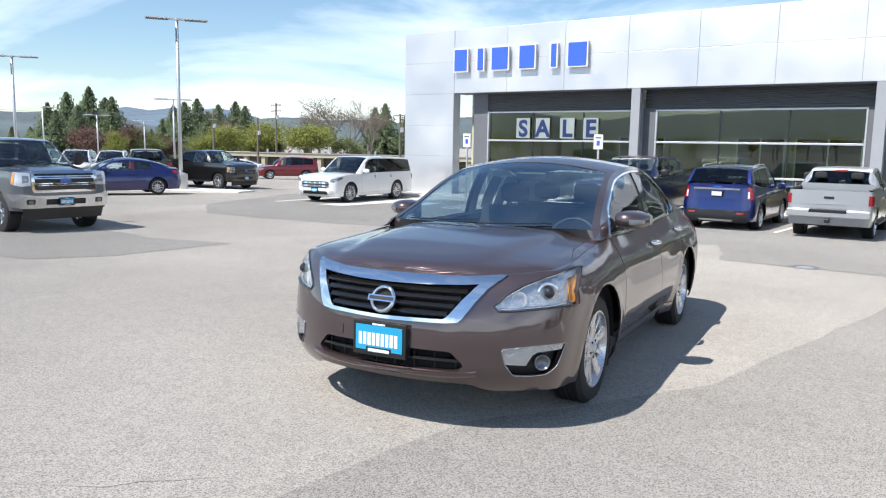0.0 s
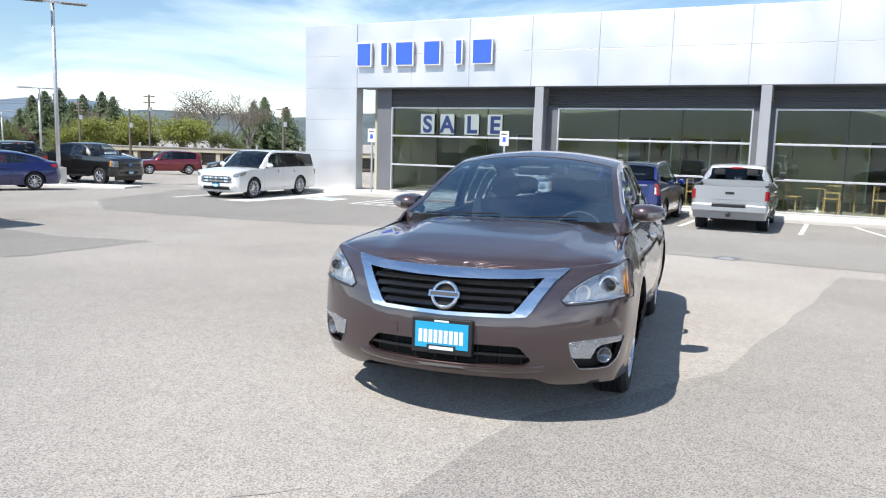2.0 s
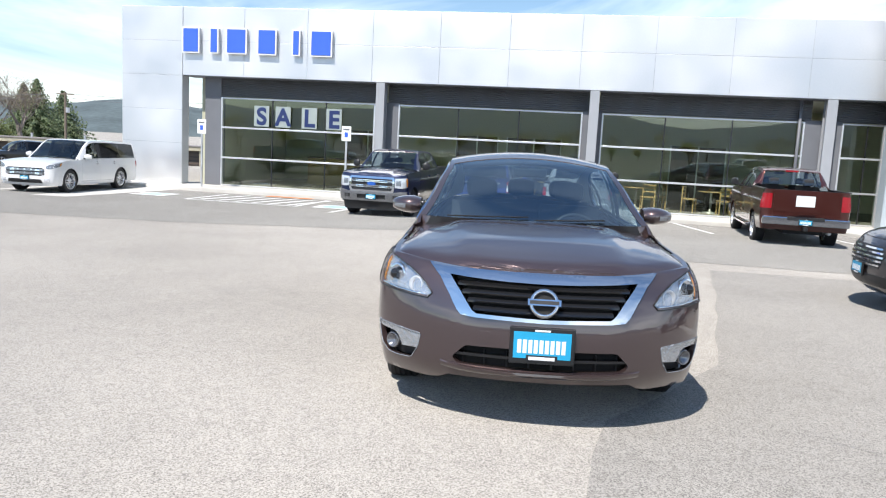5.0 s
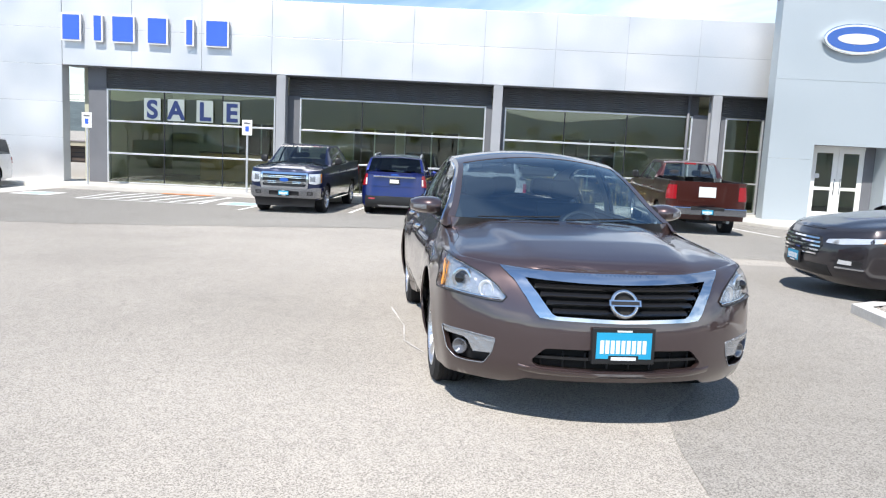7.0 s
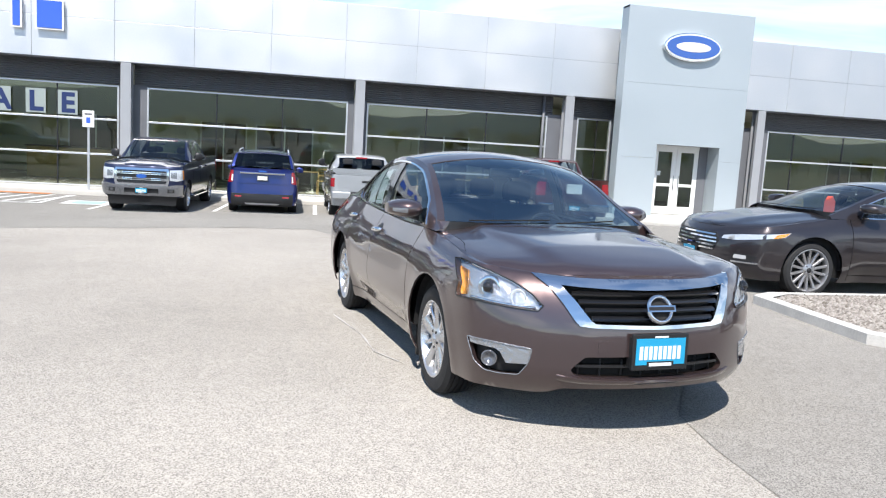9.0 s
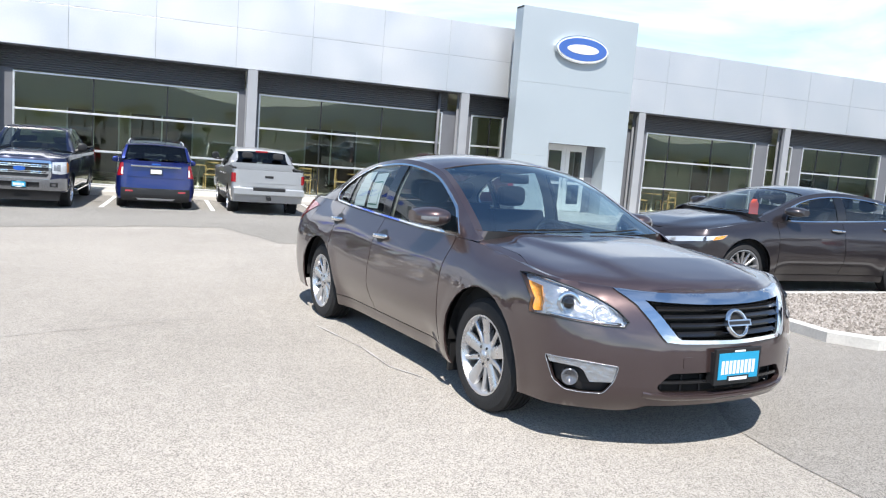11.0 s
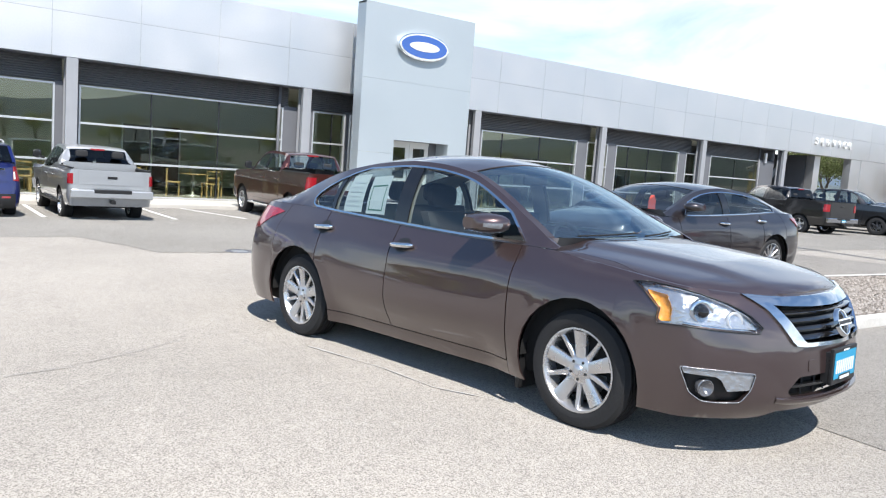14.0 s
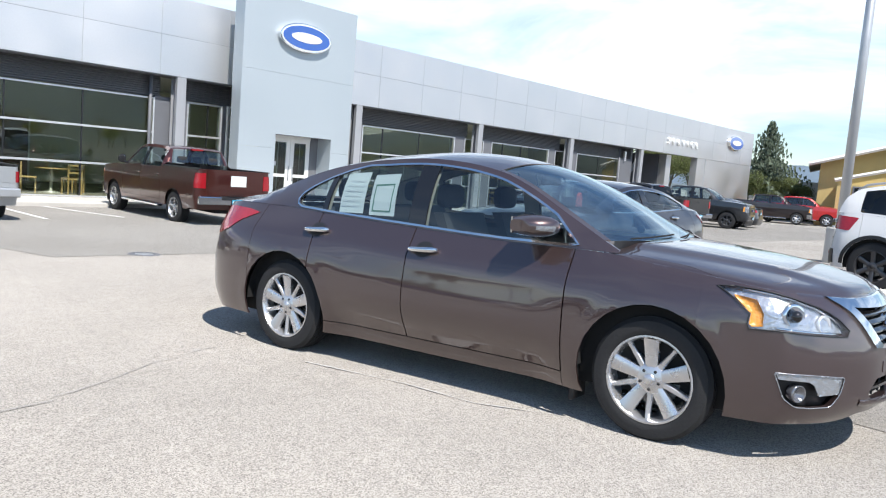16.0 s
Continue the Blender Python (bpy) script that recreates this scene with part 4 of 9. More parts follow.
def skin(where, outer, holes=(), step=0.08, flange=0.0, bm=None, mirror=False, off=0.0):
    """A curved panel: an outline on a surface, filled with triangles, with an inward flange along its edges.
    where: (u, v, off) to a place."""
    bm = bm or bmesh.new()
    o = dense(outer, step)
    hs = [dense(h, step) for h in holes]
    pts, edges = [], []
    for ring in [o] + hs:
        b = len(pts)
        pts += ring
        edges += [(b + i, b + (i + 1) % len(ring)) for i in range(len(ring))]
    u0, u1 = min(p[0] for p in o), max(p[0] for p in o)
    v0, v1 = min(p[1] for p in o), max(p[1] for p in o)
    nu, nv = int((u1 - u0) / step) + 1, int((v1 - v0) / step) + 1
    for i in range(nu + 1):
        for j in range(nv + 1):
            u, v = u0 + (u1 - u0) * (i + 0.5 * (j % 2)) / (nu + 0.01) + 0.0007, v0 + (v1 - v0) * j / (nv + 0.01) + 0.0004
            if inside(u, v, o) and not any(inside(u, v, h) for h in hs):
                near = min((u - a) ** 2 + (v - c) ** 2 for a, c in pts[:len(edges)])
                if near > (step * 0.4) ** 2:
                    pts.append((u, v))
    vv, _, tris, *_ = delaunay_2d_cdt([Vector(p) for p in pts], edges, [], 0, 1e-5)
    made = {}
    sg = -1 if mirror else 1

    def vert(i):
        if i not in made:
            p = where(vv[i].x, vv[i].y, off)
            made[i] = bm.verts.new((p[0], sg * p[1], p[2]))
        return made[i]
    faces = []
    for t in tris:
        cx, cy = sum(vv[i].x for i in t) / 3, sum(vv[i].y for i in t) / 3
        if inside(cx, cy, o) and not any(inside(cx, cy, h) for h in hs):
            idx = [vert(i) for i in t]
            try:
                faces.append(bm.faces.new(idx if mirror else idx[::-1]))
            except ValueError:
                pass
    if flange and faces:
        back = {v: i for i, v in made.items()}
        rim = [e for e in {e for f in faces for e in f.edges} if len(e.link_faces) == 1]
        low = {}
        for e in rim:
            for v in e.verts:
                if v not in low:
                    i = back[v]
                    p = where(vv[i].x, vv[i].y, off - flange)
                    low[v] = bm.verts.new((p[0], sg * p[1], p[2]))
        for e in rim:
            a, b = e.verts
            try:
                bm.faces.new((a, b, low[b], low[a]))
            except ValueError:
                pass
    return bm


def both(name, where, outer, material, parent, label="", holes=(), step=0.08, flange=0.012, off=0.0, smooth=True):
    """The same panel on both flanks."""
    out = []
    for mirror in (False, True):
        bm = skin(where, outer, holes, step, flange, None, mirror, off)
        finish(bm)
        out.append(part(name, bm, material, parent, label, smooth))
    return out


def finish(bm, angle=38):
    bmesh.ops.recalc_face_normals(bm, faces=bm.faces)
    for e in bm.edges:
        if len(e.link_faces) == 2 and e.calc_face_angle(0) > radians(angle):
            e.smooth = False


def ramp01(a, b, x):
    t = min(1.0, max(0.0, (x - a) / (b - a)))
    return t * t * (3 - 2 * t)


def through_points(pts, n):
    """A smooth line through points of the plan."""
    out = []
    ext = [(pts[1][0], -pts[1][1])] + list(pts) + [(2 * pts[-1][0] - pts[-2][0], pts[-1][1])]
    for i in range(1, len(ext) - 2):
        p0, p1, p2, p3 = ext[i - 1:i + 3]
        for k in range(n):
            t = k / n
            out.append(tuple(0.5 * (2 * b + (c - a) * t + (2 * a - 5 * b + 4 * c - d) * t * t + (3 * b - a - 3 * c + d) * t ** 3) for a, b, c, d in zip(p0, p1, p2, p3)))
    out.append(tuple(pts[-1]))
    return out


class Shape:
    """The outer form of a vehicle. x forward from the front axle, y to its left, z up from the road."""

    def __init__(self, c):
        self.c = c
        w, fx, rx = c["width"] / 2, c["front"], c["rear"]
        nf, nr = c.get("nose", 2.6), c.get("tail", 3.0)
        xf, xr = c.get("xf", 0.1), c.get("xr", rx + 0.9)
        line = []
        for k in range(41):
            a = radians(90 * k / 40)
            line.append((xf + (fx - xf) * math.cos(a) ** (2 / nf), w * math.sin(a) ** (2 / nf)))
        line[-1] = (xf, w)
        if c.get("plan_nose"):
            line = through_points(c["plan_nose"], 8)
        n = max(4, int((xf - xr) / 0.1))
        line += [(xf + (xr - xf) * i / n, w) for i in range(1, n)]
        for k in range(41):
            a = radians(90 - 90 * k / 40)
            line.append((xr + (rx - xr) * math.cos(a) ** (2 / nr), w * math.sin(a) ** (2 / nr)))
        line[-1] = (rx, 0.0)
        pts = [line[0]]
        for p in line[1:]:
            if math.dist(p, pts[-1]) > 0.004:
                pts.append(p)
        self.line = pts
        s = [0.0]
        for a, b in zip(pts, pts[1:]):
            s.append(s[-1] + math.dist(a, b))
        self.s = s
        self.total = s[-1]
        self.side, self.fr, self.re = table(c["side"]), table(c["fronts"]), table(c["rears"])
        self.ztop = table(c["top"])          # by x: edge of bonnet, belt and deck
        self.rail_z, self.rail_y = table(c["rail_z"]), table(c["rail_y"])
        self.crown_h, self.crown_r = c.get("crown_h", 0.05), c.get("crown_r", 0.05)
        self.form = c.get("form")            # by x and z: extra hollow (+) or swell (-) of the flank
        self.soft = 0.0
        if c.get("round"):
            self.rim = np.array([self.band(self.total * k / 500, self.ztop(self.spot(self.total * k / 500)[0]))[:2] for k in range(260)])
            for k in range(260):
                q = self.total * k / 500
                z = self.ztop(self.spot(q)[0])
                for _ in range(8):
                    z = 0.5 * z + 0.5 * self.ztop(self.band(q, z)[0])
                self.rim[k] = self.band(q, z)[:2]
            self.soft = c["round"]

    def spot(self, s):
        q = abs(s)
        i = min(max(int(np.searchsorted(self.s, q, side="right")) - 1, 0), len(self.s) - 2)
        t = (q - self.s[i]) / (self.s[i + 1] - self.s[i])
        (xa, ya), (xb, yb) = self.line[i], self.line[i + 1]
        j0, j1 = max(i - 1, 0), min(i + 2, len(self.line) - 1)
        dx, dy = self.line[j1][0] - self.line[j0][0], self.line[j1][1] - self.line[j0][1]
        if i == 0:
            dx, dy = dx * 0.3 * t, dy
        if i >= len(self.s) - 2:
            dx = dx * 0.3
        d = math.hypot(dx, dy) or 1
        return xa + (xb - xa) * t, ya + (yb - ya) * t, dy / d, -dx / d   # place, outward normal

    def at_x(self, x):
        """s on the flank for a given x."""
        for i in range(len(self.line) - 1):
            a, b = self.line[i][0], self.line[i + 1][0]
            if a >= x >= b and a != b:
                return self.s[i] + (self.s[i + 1] - self.s[i]) * (a - x) / (a - b)
        return self.total if x < self.line[-1][0] else 0.0

    def at_y(self, y, rear=False):
        """s on the nose (or tail) for a given y."""
        rng = range(len(self.line) - 2, -1, -1) if rear else range(len(self.line) - 1)
        for i in rng:
            a, b = sorted((self.line[i][1], self.line[i + 1][1]))
            if a <= abs(y) <= b and a != b:
                t = (abs(y) - self.line[i][1]) / (self.line[i + 1][1] - self.line[i][1])
                return (self.s[i] + (self.s[i + 1] - self.s[i]) * t) * (-1 if y < 0 else 1)
        return 0.0

    def band(self, s, z, off=0.0, sharp=False):
        """A place on the lower body: s round the plan from the middle of the nose, z up."""
        x, y, nx, ny = self.spot(s)
        a = nx * nx
        prof = self.fr(z) if nx > 0 else self.re(z)
        inset = prof * a + self.side(z) * (1 - a) - off
        if self.form:
            inset += self.form(x, z) * (1 - a)
        if self.soft and not sharp:
            k = self.soft * min(1.0, max(0.0, (x + 0.42) / 0.35))
            h = max(0.0, k - max(0.0, self.ztop(x - nx * inset) - z))
            if h > 0:
                cut = h * h / (4 * k)
                inset += 0.7 * cut
                z -= 0.7 * cut
        px, py = x - nx * inset, max(0.0, y - ny * inset)
        return (px, py if s >= 0 else -py, z)

    def half(self, x, z):
        return self.band(self.at_x(x), z)[1]

    def edge(self, x):
        """The upper edge of the lower body at x."""
        z = self.ztop(x)
        lo, hi = 0.0, self.total
        for _ in range(26):
            m = (lo + hi) / 2
            if self.band(m, z, 0.0, True)[0] > x:
                lo = m
            else:
                hi = m
        return self.band((lo + hi) / 2, z, 0.0, True)

    def lid(self, x, w, off=0.0):
        """A place on the bonnet or deck: x along, w from -1 to 1 across."""
        p = self.edge(x)
        k = 1 - abs(w) ** 3
        lf = self.c["lid_front"]
        fade = min(1.0, max(0.0, (lf + 0.01 - x) / self.c.get("fade", 0.55))) ** self.c.get("fade_pow", 0.6) if x > -1.5 else min(1, p[1] / 0.45)
        y, z = p[1] * w, p[2] + self.crown_h * k * fade + off
        if x > -1.5 and self.c.get("hood_form"):
            z += self.c["hood_form"](x, y) * min(1.0, fade)
        if self.soft and x > -0.42:
            gap = self.rim - np.array([x, abs(y)])
            d2 = (gap * gap).sum(axis=1)
            i = int(d2.argmin())
            sk = self.soft * min(1.0, max(0.0, (x + 0.42) / 0.35))
            h = max(0.0, sk - math.sqrt(d2[i]))
            if h > 0:
                cut = h * h / (4 * sk)
                j0, j1 = max(0, i - 1), min(len(self.rim) - 1, i + 1)
                ex, ey = self.rim[j1] - self.rim[j0]
                dl = math.hypot(ex, ey) or 1
                x -= 0.7 * cut * ey / dl
                y -= math.copysign(0.7 * cut * -ex / dl, y) if y else 0.0
                z -= 0.7 * cut
        return (x, y, z)

    def side_up(self, x, z, off=0.0):
        """A place on the glasshouse flank."""
        zb, zr = self.ztop(x), self.rail_z(x)
        yb, yr = self.half(x, zb), self.rail_y(x)
        t = 0.0 if zr - zb < 1e-3 else (z - zb) / (zr - zb)
        t = min(max(t, 0), 1)
        return (x, yb + (yr - yb) * t + 0.03 * math.sin(math.pi * t) * min(1, (zr - zb) / 0.3) + off, z)

    def top_up(self, x, w, off=0.0):
        """A place on the windscreen, roof or rear window."""
        y, z = self.rail_y(x), self.rail_z(x)
        bow = self.c.get("bow", 0.12)
        mid = (self.c["hdr"] + self.c["rhdr"]) / 2
        k = 1 - w * w
        lift = self.crown_r
        if self.c.get("flat_base") and x > mid:
            lift *= 1 - ramp01(self.c["hdr"], self.c["ws_base"], x)
        dxf = bow * k * min(1, max(0, (x - self.c["hdr"]) / 0.5)) if x > mid else -bow * 0.6 * k * min(1, max(0, (self.c["rhdr"] - x) / 0.5))
        return (x + dxf, y * w, z + lift * k + off)


def arch(cx, r, zc, n=28):
    return [(cx + r * math.cos(k * math.tau / n), zc + r * math.sin(k * math.tau / n)) for k in range(n)]


def wheel_mesh_parts(radius, width, rim_r, style, rim_mat):
    """Meshes of one wheel, which faces +y: tyre, rim with spokes, hub and disc."""
    ms = []
    h = width / 2
    prof = [(rim_r, -h * 0.86), (rim_r + 0.02, -h * 0.98), (radius - 0.06, -h), (radius - 0.022, -h * 0.93), (radius - 0.004, -h * 0.72)]
    for k in range(5):
        y = -h * 0.6 + h * 1.2 * k / 4
        prof += [(radius, y - h * 0.1), (radius, y + h * 0.1), (radius - 0.008, y + h * 0.11), (radius - 0.008, y + h * 0.19)] if k < 4 else [(radius, y - h * 0.1), (radius, y + h * 0.1)]
    prof += [(radius - 0.004, h * 0.72), (radius - 0.022, h * 0.93), (radius - 0.06, h), (rim_r + 0.02, h * 0.98), (rim_r, h * 0.86)]
    bm = lathe(prof, 48)
    finish(bm, 30)
    ms.append(("tyre", bm, RUBBER, True))
    bm = lathe([(rim_r + 0.004, h * 0.9), (rim_r + 0.012, h * 0.97), (rim_r + 0.002, h * 0.98), (rim_r - 0.006, h * 0.86), (rim_r - 0.016, h * 0.5), (rim_r - 0.022, -h * 0.86), (rim_r + 0.004, -h * 0.88)], 48)
    n, kind = style
    face = h * 0.80

    def spoke(a, r0, r1, w0, w1, y0, y1, tilt=0.0):
        ca, sa = math.cos(a), math.sin(a)
        rows = []
        for t in (0, 0.35, 0.7, 1.0):
            r = r0 + (r1 - r0) * t
            w = (w0 + (w1 - w0) * t) / 2
            y = y0 + (y1 - y0) * t * t
            lat = tilt * t
            ring = []
            for l, dy in ((-w, -0.03), (-w, -0.004), (-w * 0.6, 0.004), (w * 0.6, 0.004), (w, -0.004), (w, -0.03)):
                l += lat
                ring.append(bm.verts.new((ca * r - sa * l, y + dy, sa * r + ca * l)))
            rows.append(ring)
        for p, q in zip(rows, rows[1:]):
            for i in range(5):
                bm.faces.new((p[i], p[i + 1], q[i + 1], q[i]))
    for k in range(n):
        a = k * math.tau / n + math.pi / 2
        if kind == "double":
            spoke(a, 0.045, rim_r - 0.008, 0.060, 0.086, face - 0.01, face + 0.006, -0.006)
            spoke(a + 0.57, 0.045, rim_r - 0.008, 0.040, 0.024, face - 0.018, face - 0.004, 0.012)
        else:
            spoke(a, 0.05, rim_r - 0.008, 0.06 if n < 8 else 0.03, 0.075 if n < 8 else 0.032, face - 0.012, face + 0.002)
    lathe([(0.001, face + 0.004), (0.055, face + 0.002), (0.078, face - 0.012), (0.08, face - 0.04)], 28, bm=bm)
    finish(bm, 32)
    ms.append(("rim", bm, rim_mat, True))
    bm = lathe([(0.001, face + 0.016), (0.026, face + 0.014), (0.032, face + 0.004)], 24)
    ms.append(("hub_cap", bm, ALLOY if rim_mat is ALLOY else BLACK, True))
    for k in range(5):
        a = k * math.tau / 5 + math.pi / 2 + 0.6
        bm = lathe([(0.001, face + 0.006), (0.008, face + 0.006), (0.01, face - 0.02)], 8)
        bmesh.ops.translate(bm, verts=bm.verts, vec=(0.053 * math.cos(a), 0, 0.053 * math.sin(a)))
        ms.append(("lug_nut", bm, BLACK, True))
    bm = lathe([(0.001, 0.02), (0.145, 0.02), (0.15, 0.01), (0.15, 0.0), (0.001, 0.0)], 36)
    ms.append(("brake_disc", bm, DISC, False))
    bm = lathe([(0.001, -0.04), (rim_r - 0.04, -0.04)], 24)
    ms.append(("back_plate", bm, BLACK_MATT, False))
    return ms


WHEELS = {}


def wheel(car, name, x, y, radius, width, rim_r, style, rim_mat, turn=0.0):
    key = (radius, width, rim_r, style, rim_mat.name)
    if key not in WHEELS:
        hold = []
        for nm, bm, mt, sm in wheel_mesh_parts(radius, width, rim_r, style, rim_mat):
            me = bpy.data.meshes.new(nm)
            bm.to_mesh(me)
            bm.free()
            me.materials.append(mt)
            if sm:
                me.polygons.foreach_set("use_smooth", [True] * len(me.polygons))
            hold.append((nm, me))
        WHEELS[key] = hold
    hub = None
    for nm, me in WHEELS[key]:
        ob = new("wheel" if hub is None else nm, me)
        if hub is None:
            ob.parent = car
            ob.matrix_basis = pose(x, y, radius, 0, 0, turn if y > 0 else 180 + turn)
            hub = ob
        else:
            ob.parent = hub
    return hub


def bars_plate(parent, w, h, x, y, z, turn, name="number_plate", hue=None, lines=True):
    """A dealer plate: dark frame, coloured field and plain bars in place of print."""
    hue = hue or CYAN
    def put(nm, bm, m, par):
        ob = part(nm, bm, m, par)
        return ob
    fr = put(name, box(-0.012, 0.008, -w / 2, w / 2, -h / 2, h / 2, 0.004), BLACK, parent)
    fr.matrix_basis = pose(x, y, z, 0, 0, turn)
    put("field", box(0.0085, 0.011, -w / 2 + 0.02, w / 2 - 0.02, -h / 2 + 0.03, h / 2 - 0.022), hue, fr)
    if lines:
        n = 9
        for k in range(n):
            ya = -w * 0.38 + w * 0.76 * k / n
            put("print_bar", box(0.0112, 0.0122, ya, ya + w * 0.76 / n * 0.72, -h * 0.20, h * 0.17), WHITE_INK, fr)
        put("print_bar", box(0.0112, 0.0122, -w * 0.24, w * 0.24, -h * 0.42, -h * 0.25), BLACK, fr)
        put("print_bar", box(0.0124, 0.0130, -w * 0.2, w * 0.2, -h * 0.38, -h * 0.29), WHITE_INK, fr)
        put("print_bar", box(0.0112, 0.0122, -w * 0.12, w * 0.12, h * 0.40, h * 0.45), WHITE_INK, fr)
    return fr


def seat_mesh(bm, x, y, z, w=0.5, lean=0.35):
    """One car seat with cushion, back and head restraint."""
    def slab_(pts, w0):
        vs = []
        for yy in (-w0 / 2, w0 / 2):
            vs.append([bm.verts.new((x + a, y + yy, z + b)) for a, b in pts])
        n = len(pts)
        bm.faces.new(vs[0]), bm.faces.new(vs[1][::-1])
        for i in range(n):
            bm.faces.new((vs[0][(i + 1) % n], vs[0][i], vs[1][i], vs[1][(i + 1) % n]))
    slab_([(0.28, 0.0), (0.30, 0.12), (-0.22, 0.08), (-0.25, 0.0)], w)
    slab_([(-0.12, 0.06), (-0.12 - lean * 0.62, 0.62), (-0.2 - lean * 0.62, 0.62), (-0.26, 0.3), (-0.25, 0.04)], w)
    hd = bmesh.ops.create_uvsphere(bm, u_segments=14, v_segments=9, radius=1.0)["verts"]
    for v in hd:
        v.co = Vector([math.copysign(abs(q) ** 0.55, q) for q in v.co])
    bmesh.ops.transform(bm, matrix=Matrix.Translation((x - 0.22 - lean * 0.68, y, z + 0.73)) @ Matrix.Diagonal((0.05, w * 0.26, 0.085, 1)), verts=hd)


def vehicle(name, c, place, turn, label, paint, group=""):
    """Builds one vehicle from its dimensions and outlines."""
    S = Shape(c)
    car = thing(name, place, label, c["category"], group, turn)
    wb, R = c["wheelbase"], c["tyre"]
    zlo = c["low"]
    ar = c.get("arch", R + 0.045)
    arches = [(0.0, ar), (-wb, ar)]
    tr = c["width"] / 2 - c.get("track_in", 0.02) - c["tyre_w"] / 2

    def sx(x):
        return S.at_x(x)

    def flank(poly):
        """Side outline in (x, z) to (s, z)."""
        return [(sx(x), z) for x, z in poly]

    hole = [[(sx(px), pz) for px, pz in arch(cx, r, R + 0.0)] for cx, r in arches]
    top = lambda x: S.ztop(x) - 0.002
    P = paint
    g = 0.004
    ps = c.get("panel_step", 0.08)

    def strip(x0, x1, lo=None, hi=None):
        """Outline of a flank panel between two x, from the sill to the belt."""
        xs = [x0 + (x1 - x0) * i / 8 for i in range(9)]
        return [(x, (lo or zlo)) for x in xs] + [(x, hi(x) if hi else top(x)) for x in xs[::-1]]

    fb, rb = c["f_bumper"], c["r_bumper"]     # where the bumpers end on the flank
    doors = c["doors"]                         # x of the shut lines, front to rear
    cut = c.get("cuts", {})
    front_holes = [[(u, z) for u, z in h] for h in cut.get("front", [])]
    # nose, from flank to flank
    sN = sx(fb)
    nseg = 40
    bot = c.get("chin", lambda s: zlo)
    nose = [(-sN + 2 * sN * i / nseg, bot(-sN + 2 * sN * i / nseg)) for i in range(nseg + 1)]
    ztops = []
    for i in range(nseg + 1):
        s = sN - 2 * sN * i / nseg
        z = S.ztop(S.spot(s)[0])
        for _ in range(12):
            z = 0.5 * z + 0.5 * S.ztop(S.band(s, z)[0])
        ztops.append((s, z - 0.002))
    bump_mat = c.get("f_bumper_mat") or P
    allh = front_holes + [hole[0]] + [[(-a, b) for a, b in hole[0]]]
    bm = skin(S.band, nose + ztops, allh, c.get("nose_step", 0.07), c.get("nose_flange", 0.014))
    finish(bm)
    part("front_bumper", bm, bump_mat, car, smooth=True)
    # tail
    sT = sx(rb)
    T = S.total
    tail = [(sT + (2 * T - 2 * sT) * i / nseg, zlo + 0.03) for i in range(nseg + 1)]
    wrap = lambda s, z, off=0.0: S.band(s if s <= T else -(2 * T - s), z, off)
    rear_top = c.get("tail_top") or (lambda x: S.ztop(x) - 0.002)
    tt = []
    for i in range(nseg + 1):
        s = sT + (2 * T - 2 * sT) * (nseg - i) / nseg
        x = S.spot(s if s <= T else 2 * T - s)[0]
        tt.append((s, rear_top(x)))
    th = [hole[1], [(2 * T - a, b) for a, b in hole[1]]]
    bm = skin(wrap, tail + tt, th + cut.get("rear", []), ps, 0.014)
    finish(bm)
    part("rear_body", bm, P, car, smooth=True)
    # flank panels
    both("fender", S.band, flank(strip(fb - c.get("fb_gap", g), doors[0] + g)), P, car, holes=[hole[0]], step=ps)
    for k in range(len(doors) - 1):
        a, b = doors[k] - g, doors[k + 1] + g
        lo = c.get("door_low", zlo + 0.12)
        poly = strip(a, b, lo)
        both("front_door" if k == 0 else "rear_door", S.band, flank(poly), P, car, holes=[hole[1]] if k == len(doors) - 2 else [hole[0]] if k == 0 else [], step=ps)
        both("sill", S.band, flank(strip(a + 0.004, b - 0.004, zlo, lambda x: lo - 0.006)), c.get("sill_mat") or P, car, holes=[hole[0], hole[1]])
    both("quarter_panel", S.band, flank(strip(doors[-1] - g, rb + g)), P, car, holes=[hole[1]], step=ps)
    # dark inner shell, so that gaps and arches read dark
    bm = bmesh.new()
    full = [(s, zlo + 0.04) for s in [T * i / 60 for i in range(61)]] + [(s, S.ztop(S.spot(s)[0]) - 0.03) for s in [T * i / 60 for i in range(60, -1, -1)]]
    for mir in (False, True):
        skin(lambda s, z, off: S.band(s, z, off), full, [], 0.16, 0.0, bm, mir, -0.10)
    box(-wb - 0.6, 0.5, -tr + 0.16, tr - 0.16, zlo + 0.02, zlo + 0.1, 0, bm)
    box(0.42, c["front"] - 0.38, -0.76 * c["width"] / 2, 0.76 * c["width"] / 2, zlo + 0.09, zlo + 0.12, 0, bm)
    box(c["front"] - 0.38, c["front"] - 0.20, -0.55 * c["width"] / 2, 0.55 * c["width"] / 2, zlo + 0.09, zlo + 0.12, 0, bm)
    box(c["rear"] + 0.35, -wb - 0.5, -0.76 * c["width"] / 2, 0.76 * c["width"] / 2, zlo + 0.09, zlo + 0.12, 0, bm)
    if c.get("engine"):
        for q in c["engine"]:
            box(*q, 0, bm)
    part("inner_shell", bm, BLACK_MATT, car)
